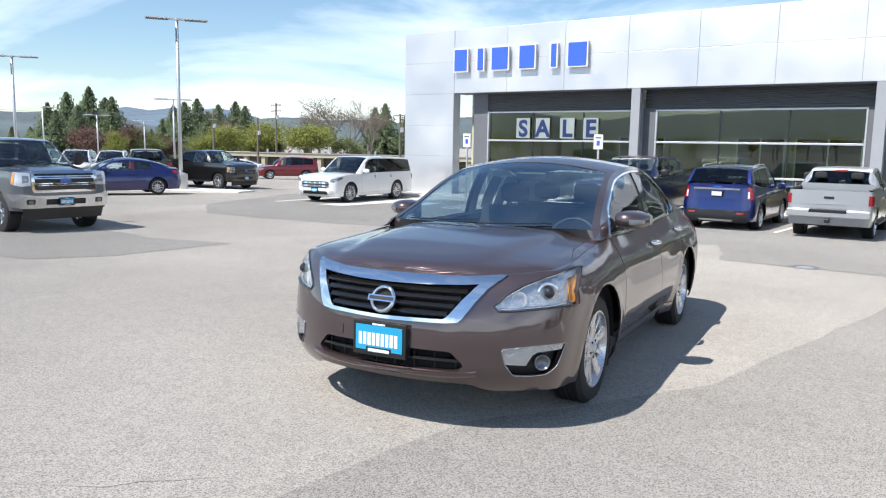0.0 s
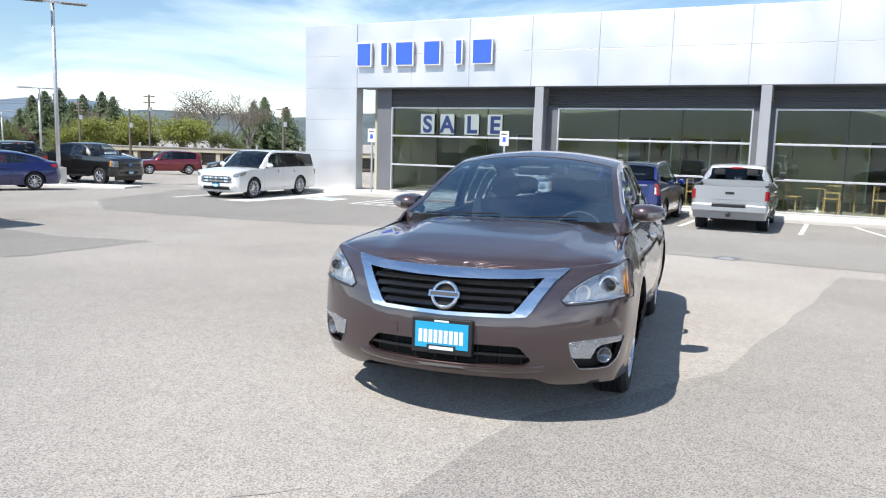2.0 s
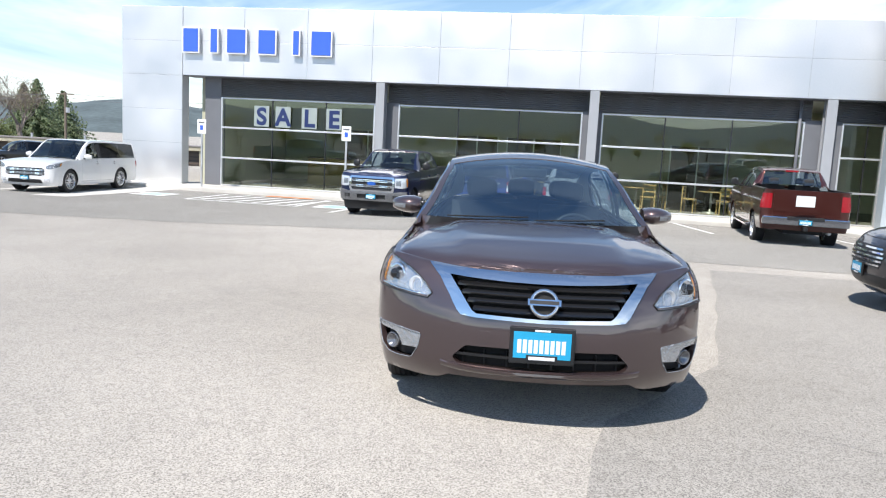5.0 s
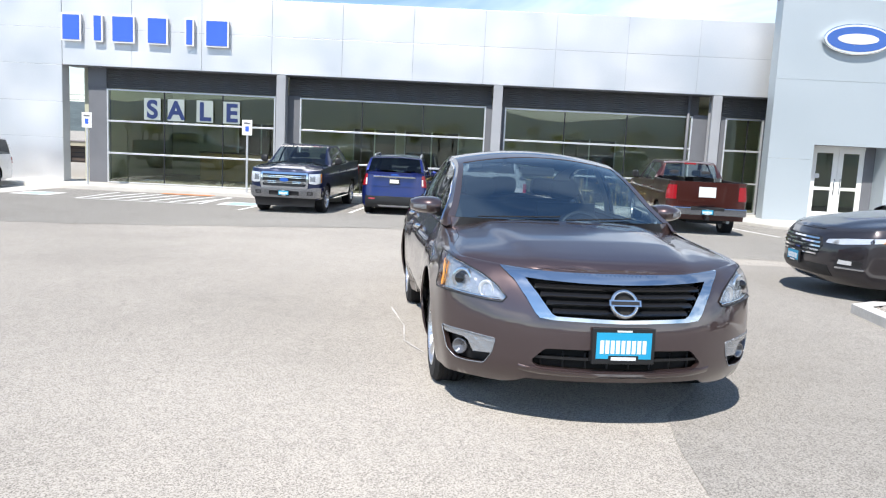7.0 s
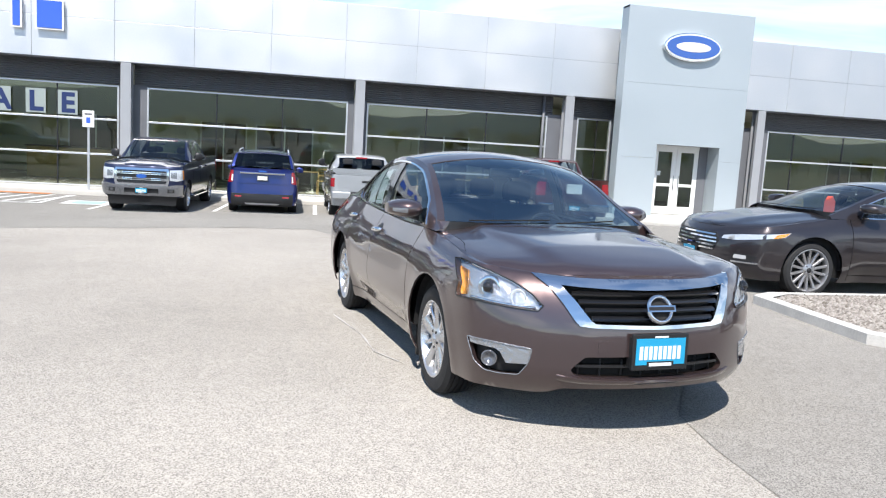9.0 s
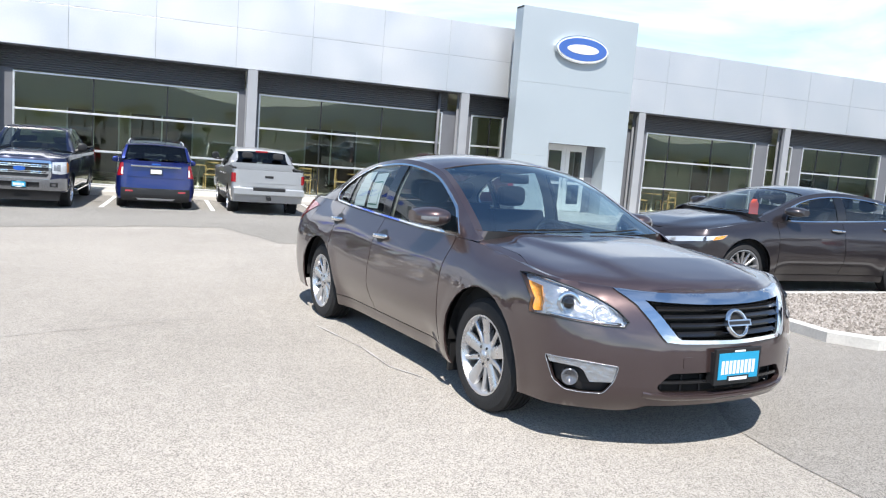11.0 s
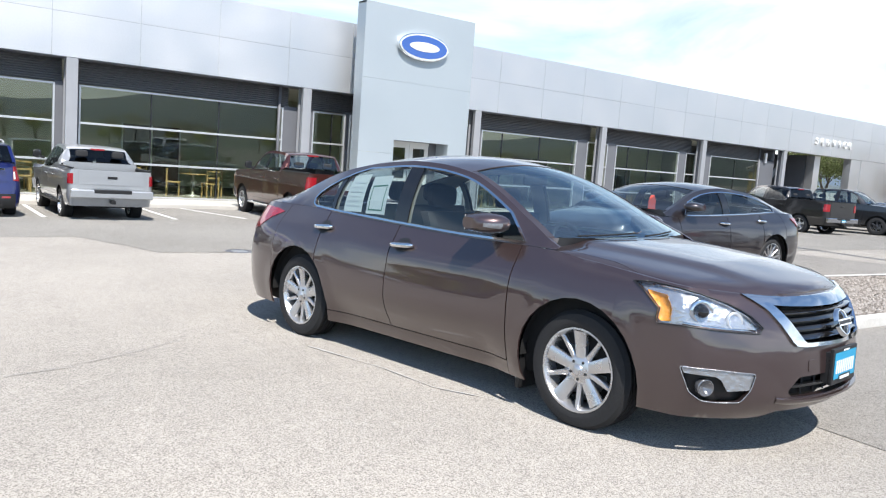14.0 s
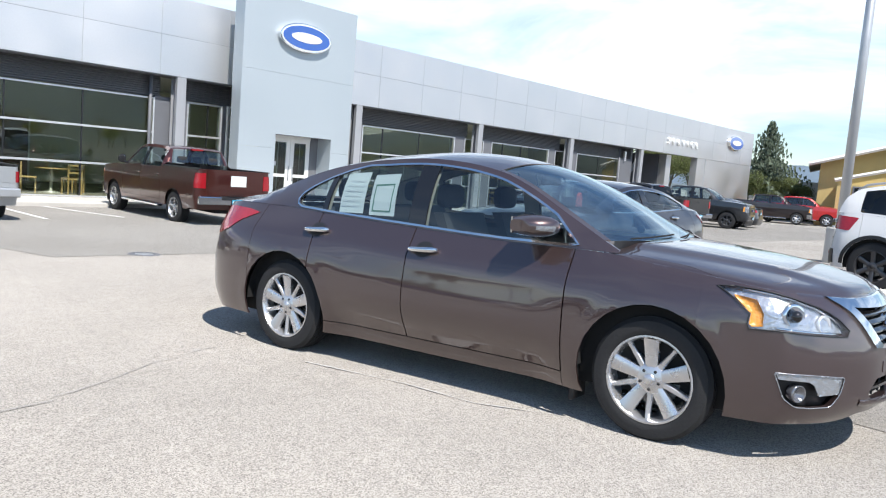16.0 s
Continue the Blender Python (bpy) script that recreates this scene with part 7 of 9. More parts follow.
def auto(kind, place, turn, label, paint, name, tint=False, rim_style=(6, "plain"), rim_mat=None, plate_front=True, plate_rear=True, chrome_bumper=False, change=None, group="parked cars", flares=None, roof=None, grille="bars", size=1.0):
    c = dims(kind)
    if change:
        c.update(change)
    S = Shape(c)
    a, b, p0, p1 = c["dlo_x"]
    gtop = 0.07 if kind == "pickup" else 0.055
    n = 14
    xs = [a + (b - a) * i / n for i in range(n + 1)]
    c["dlo"] = [(a, S.ztop(a) + 0.03)] + [(x, max(S.ztop(x) + 0.06, S.rail_z(x) - gtop)) for x in xs[1:]] + [(x, S.ztop(x) + 0.03) for x in xs[::-1][:-1]]
    side_gl = CAR_GLASS
    rear_gl = CAR_GLASS_TINT if tint else CAR_GLASS
    D_ = c["dlo"]
    c["glass"] = [(clip_x(D_, 5, p0 + 0.02), side_gl), (clip_x(D_, p1 - 0.02, -9), rear_gl)]
    c["pillars"] = [clip_x(D_, p0 + 0.03, p1 - 0.03)]
    if kind in ("suv", "wagon"):
        q = c["doors"][-1] - 0.12
        c["pillars"].append(clip_x(D_, q, q - 0.09))
    c["ws_glass"], c["rw_glass"] = CAR_GLASS, rear_gl
    c["dlo_trim"] = CHROME if kind == "sedan" else None
    c["rim_style"], c["rim_mat"] = rim_style, rim_mat or ALLOY
    c["handle_mat"] = c.get("handle_mat") if kind == "sedan" else paint
    c["flares"] = flares
    c["roof_mat"] = roof
    c["mirror_mat"] = c.get("mirror_mat") or (BLACK if kind == "pickup" else paint)
    if kind in ("suv", "pickup") and flares is not None:
        c["sill_mat"] = flares
    car, S = vehicle(name, c, (place[0], place[1], G(place[0], place[1])), turn, label, paint, group)
    hz = S.ztop(c["front"])
    T = S.total
    wrap = lambda s, z, off=0.0: S.band(s if s <= T else -(2 * T - s), z, off)
    w = c["width"] / 2

    def front(nm, pts, m, off=0.01, par=None, holes=(), lab=""):
        bm = skin(S.band, on_band(S, pts), [on_band(S, h) for h in holes], 0.08, 0.02, None, False, off)
        finish(bm)
        return part(nm, bm, m, par or car, lab, True)

    def rear_(nm, pts, m, off=0.01, par=None, lab=""):
        bm = skin(wrap, [(S.at_y(y, True) if y >= 0 else 2 * T - abs(S.at_y(y, True)), z) for y, z in pts], [], 0.08, 0.02, None, False, off)
        finish(bm)
        return part(nm, bm, m, par or car, lab, True)

    r = c["rear"]
    if kind == "pickup":
        up = c.get("nose_up", 0.0)
        g0, g1, gy = 0.745 + up, 1.135 + up * 1.1, c.get("grille_y", 0.62)
        gm = CHROME if chrome_bumper else paint
        front("grille", [("y", -gy, g0), ("y", gy, g0), ("y", gy + 0.02, g1), ("y", -gy - 0.02, g1)], BLACK, 0.004, lab="black mesh grille")
        front("grille_surround", [("y", -gy - 0.02, g0 - 0.035), ("y", gy + 0.02, g0 - 0.035), ("y", gy + 0.05, g0 + 0.06), ("y", gy + 0.05, g1 - 0.02), ("y", gy + 0.02, g1 + 0.02), ("y", -gy - 0.02, g1 + 0.02), ("y", -gy - 0.05, g1 - 0.02), ("y", -gy - 0.05, g0 + 0.06)], gm, 0.02, None, [[("y", -gy + 0.04, g0 + 0.02), ("y", gy - 0.04, g0 + 0.02), ("y", gy - 0.01, g0 + 0.08), ("y", gy - 0.01, g1 - 0.04), ("y", -gy + 0.01, g1 - 0.04), ("y", -gy + 0.01, g0 + 0.08)]])
        mid = (g0 + g1) / 2
        for dz, hh in ((0.085, 0.032), (-0.065, 0.032)):
            front("grille_bar", [("y", -gy, mid + dz - hh), ("y", gy, mid + dz - hh), ("y", gy, mid + dz + hh), ("y", -gy, mid + dz + hh)], gm, 0.034)
            front("bar_inset", [("y", -gy + 0.06, mid + dz - 0.009), ("y", gy - 0.06, mid + dz - 0.009), ("y", gy - 0.06, mid + dz + 0.009), ("y", -gy + 0.06, mid + dz + 0.009)], BLACK, 0.037)
        for k in range(4):
            z = g0 + 0.035 + 0.022 * k
            front("mesh_bar", [("y", -gy + 0.05, z - 0.004), ("y", gy - 0.05, z - 0.004), ("y", gy - 0.05, z + 0.004), ("y", -gy + 0.05, z + 0.004)], ALLOY_DARK, 0.010)
        front("emblem", [("y", 0.13 * math.cos(k * math.tau / 20), mid + 0.01 + 0.055 * math.sin(k * math.tau / 20)) for k in range(20)], OVAL_BLUE, 0.05, lab="plain blue oval emblem")
        for sg in (1, -1):
            def lens(nm, pts, m, off, par, lab="", fl=0.0):
                o = [(q if sg > 0 else -abs(q), z) for q, z in on_band(S, pts)]
                bm = skin(S.band, o, [], 0.06, fl, None, False, off)
                finish(bm)
                return part(nm, bm, m, par, lab, True)
            w0, w1 = gy + 0.065, min(0.86, c["width"] / 2 - 0.14)
            l0, l1 = 0.845 + up, 1.125 + up
            outer = [("y", sg * w0, l0 + 0.02), ("y", sg * w0, l1), ("y", sg * w1, l1 + 0.012), ("x", 0.74, l1 + 0.022), ("x", 0.70, l0 + 0.05), ("y", sg * w1, l0)]
            hl = lens("headlight", outer, LENS, 0.014, car, "clear rectangular headlight", 0.02)
            lens("reflector", outer, REFLECT if chrome_bumper else LAMP_DIM, 0.002, hl)
            lens("lamp_bowl", [("y", sg * (w0 + 0.03), l0 + 0.08), ("y", sg * (w0 + 0.03), l1 - 0.06), ("y", sg * w1, l1 - 0.05), ("y", sg * w1, l0 + 0.07)], LAMP_DIM, 0.006, hl)
            lens("turn_signal", [("x", 0.80, l1), ("x", 0.735, l1 + 0.01), ("x", 0.705, l0 + 0.06), ("x", 0.78, l0 + 0.04)], AMBER, 0.008, hl)
        bmat = CHROME_BUMPER if chrome_bumper else paint
        q = 0.45 + up * 0.6
        bl = [(S.at_y(0.42), q + 0.07), (S.at_y(0.42), q + 0.19)]
        slot = [(-a_, z) for a_, z in bl[::1]] + bl[::-1]
        bm = skin(S.band, [(-S.at_x(0.62), q + 0.05), (-S.at_y(0.84), q), (S.at_y(0.84), q), (S.at_x(0.62), q + 0.05), (S.at_x(0.60), q + 0.30), (S.at_y(0.84), q + 0.305), (S.at_y(0.62), q + 0.265), (-S.at_y(0.62), q + 0.265), (-S.at_y(0.84), q + 0.305), (-S.at_x(0.60), q + 0.30)], [slot], 0.08, 0.05, None, False, 0.042)
        finish(bm)
        part("bumper_bar", bm, bmat, car, "bright front bumper bar" if chrome_bumper else "", True)
        front("bumper_intake", [("y", -0.42, q + 0.07), ("y", 0.42, q + 0.07), ("y", 0.42, q + 0.19), ("y", -0.42, q + 0.19)], BLACK, 0.01)
        front("air_dam", [("y", -0.86, q - 0.24), ("y", 0.86, q - 0.24), ("y", 0.88, q), ("y", -0.88, q)], BLACK, 0.02)
        for sg in (1, -1):
            fl_ = front("fog_pocket", [("y", sg * 0.64, q + 0.09), ("y", sg * 0.80, q + 0.09), ("y", sg * 0.80, q + 0.19), ("y", sg * 0.64, q + 0.19)], BLACK, 0.048)
            front("fog_lamp", [("y", sg * 0.68, q + 0.11), ("y", sg * 0.76, q + 0.11), ("y", sg * 0.76, q + 0.17), ("y", sg * 0.68, q + 0.17)], FOG, 0.052, fl_)
        if plate_front:
            bars_plate(car, 0.32, 0.17, S.band(0, q + 0.12)[0] + 0.07, 0, q + 0.13, 0, lines=True)
        # bed
        bx0, bx1 = -3.02, r + 0.06
        bw = w - 0.10
        part("bed_floor", box(bx1, bx0, -bw, bw, 0.80, 0.84), BLACK, car)
        for sg in (1, -1):
            part("bed_side", box(bx1, bx0, min(sg * bw, sg * (bw + 0.03)), max(sg * bw, sg * (bw + 0.03)), 0.84, S.ztop(-3.5) - 0.01), BLACK, car)
            part("bed_rail", box(bx1 - 0.02, bx0, min(sg * (bw - 0.02), sg * (w - 0.03)), max(sg * (bw - 0.02), sg * (w - 0.03)), S.ztop(-3.6) - 0.015, S.ztop(-3.6) + 0.015, 0.008), BLACK, car)
        part("bed_front", box(bx0 - 0.0, bx0 + 0.04, -bw, bw, 0.84, 1.37), paint, car)
        part("cab_back", box(bx0 + 0.06, bx0 + 0.09, -0.80, 0.80, 0.84, 1.33), paint, car)
        part("tailgate_inner", box(r + 0.06, r + 0.10, -bw, bw, 0.84, S.ztop(r)), BLACK, car)
        tg = rear_("tailgate", [(0.74, 0.80), (-0.74, 0.80), (-0.74, S.ztop(r) - 0.01), (0.74, S.ztop(r) - 0.01)], paint, 0.012)
        part("tailgate_handle", box(r - 0.03, r - 0.012, -0.11, 0.11, S.ztop(r) - 0.2, S.ztop(r) - 0.14, 0.008), BLACK, tg)
        rear_("tailgate_crease", [(0.72, 0.90), (-0.72, 0.90), (-0.72, 0.925), (0.72, 0.925)], paint, 0.022, tg)
        for sg in (1, -1):
            pts = [(sg * 0.77, 0.92), (sg * (w - 0.06), 0.92), (sg * (w - 0.06), 1.28), (sg * 0.77, 1.28)]
            s0, s1 = S.at_y(c.get("tail_y", 0.78), True), S.at_x(r + 0.14)
            th_ = S.ztop(r) - 0.10
            o = [(s0, th_ - c.get("tail_h", 0.36)), (s1, th_ - c.get("tail_h", 0.36)), (s1, th_), (s0, th_)]
            if sg < 0:
                o = [(2 * T - a_, z) for a_, z in o][::-1]
            bm = skin(wrap, o, [], 0.06, 0.02, None, False, 0.014)
            finish(bm)
            tl = part("tail_light", bm, RED_LENS, car, "tall red tail light", True)
        rb = CHROME_BUMPER if chrome_bumper else c.get("rb_mat", GALV)
        part("rear_bumper", box(r - 0.14, r - 0.005, -w + 0.03, w - 0.03, 0.58, 0.78, 0.03), rb, car, "bright step bumper")
        part("bumper_step", box(r - 0.145, r - 0.02, -0.42, 0.42, 0.70, 0.786, 0.01), BLACK, car)
        if plate_rear:
            bars_plate(car, 0.32, 0.16, r - 0.142, 0, 0.66, 180)
        part("hitch", box(r - 0.2, r, -0.05, 0.05, 0.46, 0.55, 0.01), BLACK, car)
        zb_ = S.rail_z(c["rhdr"]) + 0.02
        part("brake_light", box(c["rhdr"] - 0.05, c["rhdr"] + 0.02, -0.16, 0.16, zb_ - 0.02, zb_ + 0.022), RED_LENS, car)
        part("exhaust", tube([(r + 0.1, -0.6, 0.42), (r + 0.8, -0.55, 0.42)], 0.045, 10), GALV, car)
        part("frame_rail", box(r + 0.1, 0.6, -0.45, 0.45, 0.36, 0.5), BLACK_MATT, car)
        for sg in (1, -1):
            part("running_board", box(-2.9, -0.65, min(sg * (w - 0.12), sg * (w + 0.03)), max(sg * (w - 0.12), sg * (w + 0.03)), 0.36, 0.42, 0.015), BLACK if not chrome_bumper else CHROME, car)
    else:
        low = c["low"]
        g0, g1 = (0.56, 0.80) if kind != "sedan" and kind != "coupe" else (0.47, 0.70)
        gy = 0.66 if kind == "wagon" else 0.47 if kind == "sedan" else 0.55
        front("grille", [("y", -gy * 0.85, g0), ("y", gy * 0.85, g0), ("y", gy, g0 + (g1 - g0) * 0.6), ("y", gy * 0.9, g1), ("y", -gy * 0.9, g1), ("y", -gy, g0 + (g1 - g0) * 0.6)], BLACK, 0.006)
        for k in range(5 if grille == "bars" else 2):
            z = g0 + (g1 - g0) * (k + 0.6) / (5.2 if grille == "bars" else 2.2)
            yy = gy * (0.84 + 0.12 * math.sin(math.pi * (k + 0.6) / 5.2))
            front("grille_bar", [("y", -yy, z - 0.010), ("y", yy, z - 0.010), ("y", yy, z + 0.010), ("y", -yy, z + 0.010)] if grille == "bars" else [("y", -gy, z - 0.035), ("y", gy, z - 0.035), ("y", gy, z + 0.035), ("y", -gy, z + 0.035)], CHROME, 0.016)
        front("lower_intake", [("y", -0.6, low + 0.08), ("y", 0.6, low + 0.08), ("y", 0.55, low + 0.2), ("y", -0.55, low + 0.2)], BLACK, 0.006)
        hl0 = hz - 0.20
        for sg in (1, -1):
            pts = [("y", gy + 0.06, hl0 + 0.03), ("y", gy + 0.05, hl0 + 0.11), ("y", 0.82, hl0 + 0.17), ("x", 0.46, hl0 + 0.22), ("x", 0.50, hl0 + 0.14), ("y", 0.84, hl0 + 0.02)]
            if kind == "sedan":
                pts = [("y", 0.50, 0.640), ("y", 0.52, 0.680), ("y", 0.72, 0.712), ("x", 0.44, 0.752), ("x", 0.32, 0.765), ("x", 0.40, 0.712), ("y", 0.84, 0.668), ("y", 0.66, 0.638)]
            o = on_band(S, pts)
            if sg < 0:
                o = [(-s_, z) for s_, z in o][::-1]
            bm = skin(S.band, o, [], 0.06, 0.02, None, False, 0.010)
            finish(bm)
            hl = part("headlight", bm, LENS, car, "clear headlight", True)
            bm = skin(S.band, o, [], 0.08, 0, None, False, 0.002)
            part("reflector", bm, REFLECT if kind == "sedan" else LAMP_DIM, hl, smooth=True)
            q = on_band(S, [("x", 0.56, hl0 + 0.19), ("x", 0.47, hl0 + 0.215), ("x", 0.51, hl0 + 0.145), ("x", 0.58, hl0 + 0.10)] if kind != "sedan" else [("x", 0.50, 0.738), ("x", 0.335, 0.762), ("x", 0.405, 0.714), ("x", 0.54, 0.690)])
            if sg < 0:
                q = [(-s_, z) for s_, z in q][::-1]
            bm = skin(S.band, q, [], 0.06, 0.0, None, False, 0.006)
            part("turn_signal", bm, AMBER, hl)
            if kind == "sedan":
                fp = front("fog_pocket", [("y", sg * 0.62, 0.40), ("y", sg * 0.84, 0.40), ("y", sg * 0.86, 0.47), ("y", sg * 0.66, 0.49)], BLACK, 0.004)
                front("fog_lamp", [("y", sg * 0.66, 0.425), ("y", sg * 0.78, 0.425), ("y", sg * 0.78, 0.468), ("y", sg * 0.67, 0.472)], REFLECT, 0.010, fp)
                front("chrome_strip", [("y", sg * 0.64, 0.375), ("y", sg * 0.87, 0.375), ("y", sg * 0.87, 0.392), ("y", sg * 0.64, 0.395)], CHROME, 0.014)
            else:
                front("fog_lamp", [("y", sg * 0.66, low + 0.14), ("y", sg * 0.82, low + 0.15), ("y", sg * 0.82, low + 0.24), ("y", sg * 0.66, low + 0.21)], REFLECT, 0.012)
            rz = S.ztop(r) - 0.02
            if kind in ("suv", "wagon"):
                l0, l1, l2, l3 = c.get("tail_lamp", (0.04, 0.27, 0.24, 0.16))
                o = rounded([(S.at_y(w - l3, True), rz - l0), (S.at_x(r + l2), rz - l0 - 0.02), (S.at_x(r + l2 * 0.75), rz - l1), (S.at_y(w - l3 - 0.02, True), rz - l1 + 0.02)], 0.03)
            else:
                o = [(S.at_y(0.55, True), rz - 0.02), (S.at_x(r + 0.5), rz - 0.03), (S.at_x(r + 0.35), rz - 0.16), (S.at_y(0.5, True), rz - 0.15)]
            if sg < 0:
                o = [(2 * T - s_, z) for s_, z in o][::-1]
            bm = skin(wrap, o, [], 0.06, 0.02, None, False, 0.012)
            finish(bm)
            tl = part("tail_light", bm, RED_LENS, car, "red wraparound tail light", True)
            if kind == "suv":
                yy, z0_, z1_ = w - l3 - 0.0, rz - l1 + 0.05, rz - l0 - 0.12
                o = [(S.at_y(yy - 0.012, True), z0_), (S.at_y(yy - 0.012, True), z1_), (S.at_y(yy + 0.035, True), z1_), (S.at_y(yy + 0.035, True), z0_)]
                if sg < 0:
                    o = [(2 * T - s_, z) for s_, z in o][::-1]
                part("reversing_lamp", skin(wrap, o, [], 0.05, 0.0, None, False, 0.018), WHITE_PAINT, tl, "white reversing lamp", True)
        if plate_front:
            bars_plate(car, 0.31, 0.16, S.band(0, low + 0.22)[0] + 0.02, 0, low + 0.24, 0)
        if kind in ("suv", "wagon"):
            part("chrome_strip", box(r - 0.01, r + 0.04, -0.62, 0.62, rz - 0.14, rz - 0.09, 0.008), CHROME, car)
            if plate_rear:
                bars_plate(car, 0.31, 0.16, r + 0.01, 0, rz - 0.25, 180, hue=PAPER, lines=False)
            rear_("bumper_cladding", [(0.85, c.get("rear_clad", (0.36, 0.58))[0]), (-0.85, c.get("rear_clad", (0.36, 0.58))[0]), (-0.85, c.get("rear_clad", (0.36, 0.58))[1]), (0.85, c.get("rear_clad", (0.36, 0.58))[1])], flares or BLACK, 0.014)
            for sg in (1, -1):
                part("exhaust_tip", tube([(r - 0.01, sg * 0.55, 0.37), (r + 0.3, sg * 0.55, 0.37)], 0.05, 14, caps=False), CHROME, car, smooth=True)
                rear_("reflector_strip", [(sg * 0.74, 0.50), (sg * 0.56, 0.50), (sg * 0.56, 0.545), (sg * 0.74, 0.545)], RED_LENS, 0.02)
                if kind == "suv":
                    xs_ = [-1.5 - 0.12 * k for k in range(13)]
                    part("roof_rail", tube([(x, sg * (S.rail_y(x) - 0.03), S.rail_z(x) + (0.05 if 0 < i < 12 else 0.01)) for i, x in enumerate(xs_)], 0.018, 8), GALV, car, smooth=True)
            if kind == "suv":
                q0 = c.get("rear_clad", (0.36, 0.58))[0]
                rear_("skid_strip", [(0.42, q0 + 0.03), (-0.42, q0 + 0.03), (-0.48, q0 + 0.08), (0.48, q0 + 0.08)], GALV, 0.022)
                rear_("tailgate_fold", [(0.70, rz - 0.40), (-0.70, rz - 0.40), (-0.72, rz - 0.375), (0.72, rz - 0.375)], paint, 0.026)
                rear_("badge", [(0.11, rz - 0.075), (-0.11, rz - 0.075), (-0.11, rz - 0.035), (0.11, rz - 0.035)], OVAL_BLUE, 0.02)
            part("rear_wiper", box(r + 0.16, r + 0.19, -0.02, 0.34, 1.24, 1.26), BLACK, car)
        else:
            if plate_rear:
                bars_plate(car, 0.31, 0.16, r + 0.02, 0, 0.82, 180)
    car.scale = (size,) * 3
    return car


NAVY_PAINT = car_paint("navy_paint", (0.007, 0.013, 0.048), 0.4, 0.3)
BLUE_PAINT = car_paint("royal_blue_paint", (0.006, 0.018, 0.15), 0.6, 0.3)
SILVER_PAINT = car_paint("silver_paint", (0.52, 0.53, 0.54), 0.6, 0.35)
RUSSET_PAINT = car_paint("russet_brown_paint", (0.070, 0.015, 0.010), 0.5, 0.32)
WHITE_CAR = car_paint("white_car_paint", (0.72, 0.72, 0.71), 0.0, 0.4)
BLACK_CAR = car_paint("black_car_paint", (0.012, 0.012, 0.013), 0.2, 0.3)
GREY_CAR = car_paint("grey_car_paint", (0.035, 0.037, 0.041), 0.5, 0.33)
SMOKE_PAINT = car_paint("smoky_brown_paint", (0.040, 0.034, 0.037), 0.55, 0.32)
MAROON = car_paint("maroon_paint", (0.20, 0.012, 0.02), 0.4, 0.3)
COBALT = car_paint("cobalt_paint", (0.010, 0.017, 0.11), 0.5, 0.3)
RED_CAR = car_paint("red_car_paint", (0.50, 0.015, 0.015), 0.2, 0.3)
SLATE_PAINT = car_paint("slate_metallic_paint", (0.13, 0.145, 0.165), 0.65, 0.3)
PLUM_CAR = car_paint("dark_brown_paint", (0.022, 0.014, 0.014), 0.4, 0.3)

auto("pickup", (-7.70, 19.68), -93, "dark navy crew-cab pickup with chrome bumper facing out of its bay", NAVY_PAINT, "pickup_truck", chrome_bumper=True, size=0.905)
auto("suv", (-5.04, 22.92), 90, "royal blue sport utility with roof rails parked nose in", BLUE_PAINT, "sport_utility", tint=True, rim_style=(5, "plain"), plate_front=False, flares=BLACK, size=0.88, change=dict(width=1.97, rear_clad=(0.26, 0.60), tail_lamp=(0.05, 0.40, 0.26, 0.15),
     top=[(-3.94, 1.31), (-3.5, 1.28), (-3.0, 1.22), (-2.0, 1.15), (-0.9, 1.10), (-0.5, 1.07), (0.0, 1.04), (0.5, 0.98), (0.95, 0.90)],
     rail_y=[(-3.84, 0.85), (-3.72, 0.81), (-3.52, 0.76), (-1.8, 0.70), (-1.2, 0.72), (-0.42, 0.87)], rail_z=[(-3.84, 1.33), (-3.72, 1.50), (-3.52, 1.70), (-2.6, 1.765), (-1.8, 1.785), (-1.3, 1.75), (-1.05, 1.64), (-0.6, 1.30), (-0.42, 1.08)]))
auto("pickup", (-2.52, 22.95), 90, "silver crew-cab pickup parked nose in", SILVER_PAINT, "pickup_truck", tint=True, plate_front=False, plate_rear=False, rim_style=(5, "plain"), size=0.905, change=dict(hood_form=None, wheelbase=3.1, rear=-4.25, tyre=0.37, arch=0.44, width=1.90, xr=-3.8, r_bumper=-3.75, low=0.36,
     tail_h=0.24, tail_y=0.85, rb_mat=SILVER_PAINT, top=[(-4.25, 1.24), (-2.55, 1.30), (-1.8, 1.17), (-0.7, 1.13), (-0.4, 1.10), (0.2, 1.07), (0.7, 1.03), (0.95, 0.98)], doors=[-0.62, -1.60, -2.45], handles=[(-1.45, 1.02), (-2.3, 1.03)],
     rail_z=[(-3.1, 1.28), (-2.9, 1.42), (-2.6, 1.68), (-2.3, 1.74), (-1.7, 1.77), (-1.25, 1.72), (-1.02, 1.60), (-0.6, 1.24), (-0.46, 1.11)], rhdr=-2.62, rw_base=-2.96, house=(-2.95, -0.5), dlo_x=(-0.80, -2.6, -1.56, -1.66)))
auto("pickup", (2.80, 22.80), 87.5, "russet brown crew-cab pickup with a plain white tailgate sheet", RUSSET_PAINT, "pickup_truck", chrome_bumper=True, rim_mat=ALLOY, rim_style=(5, "plain"), size=0.94)
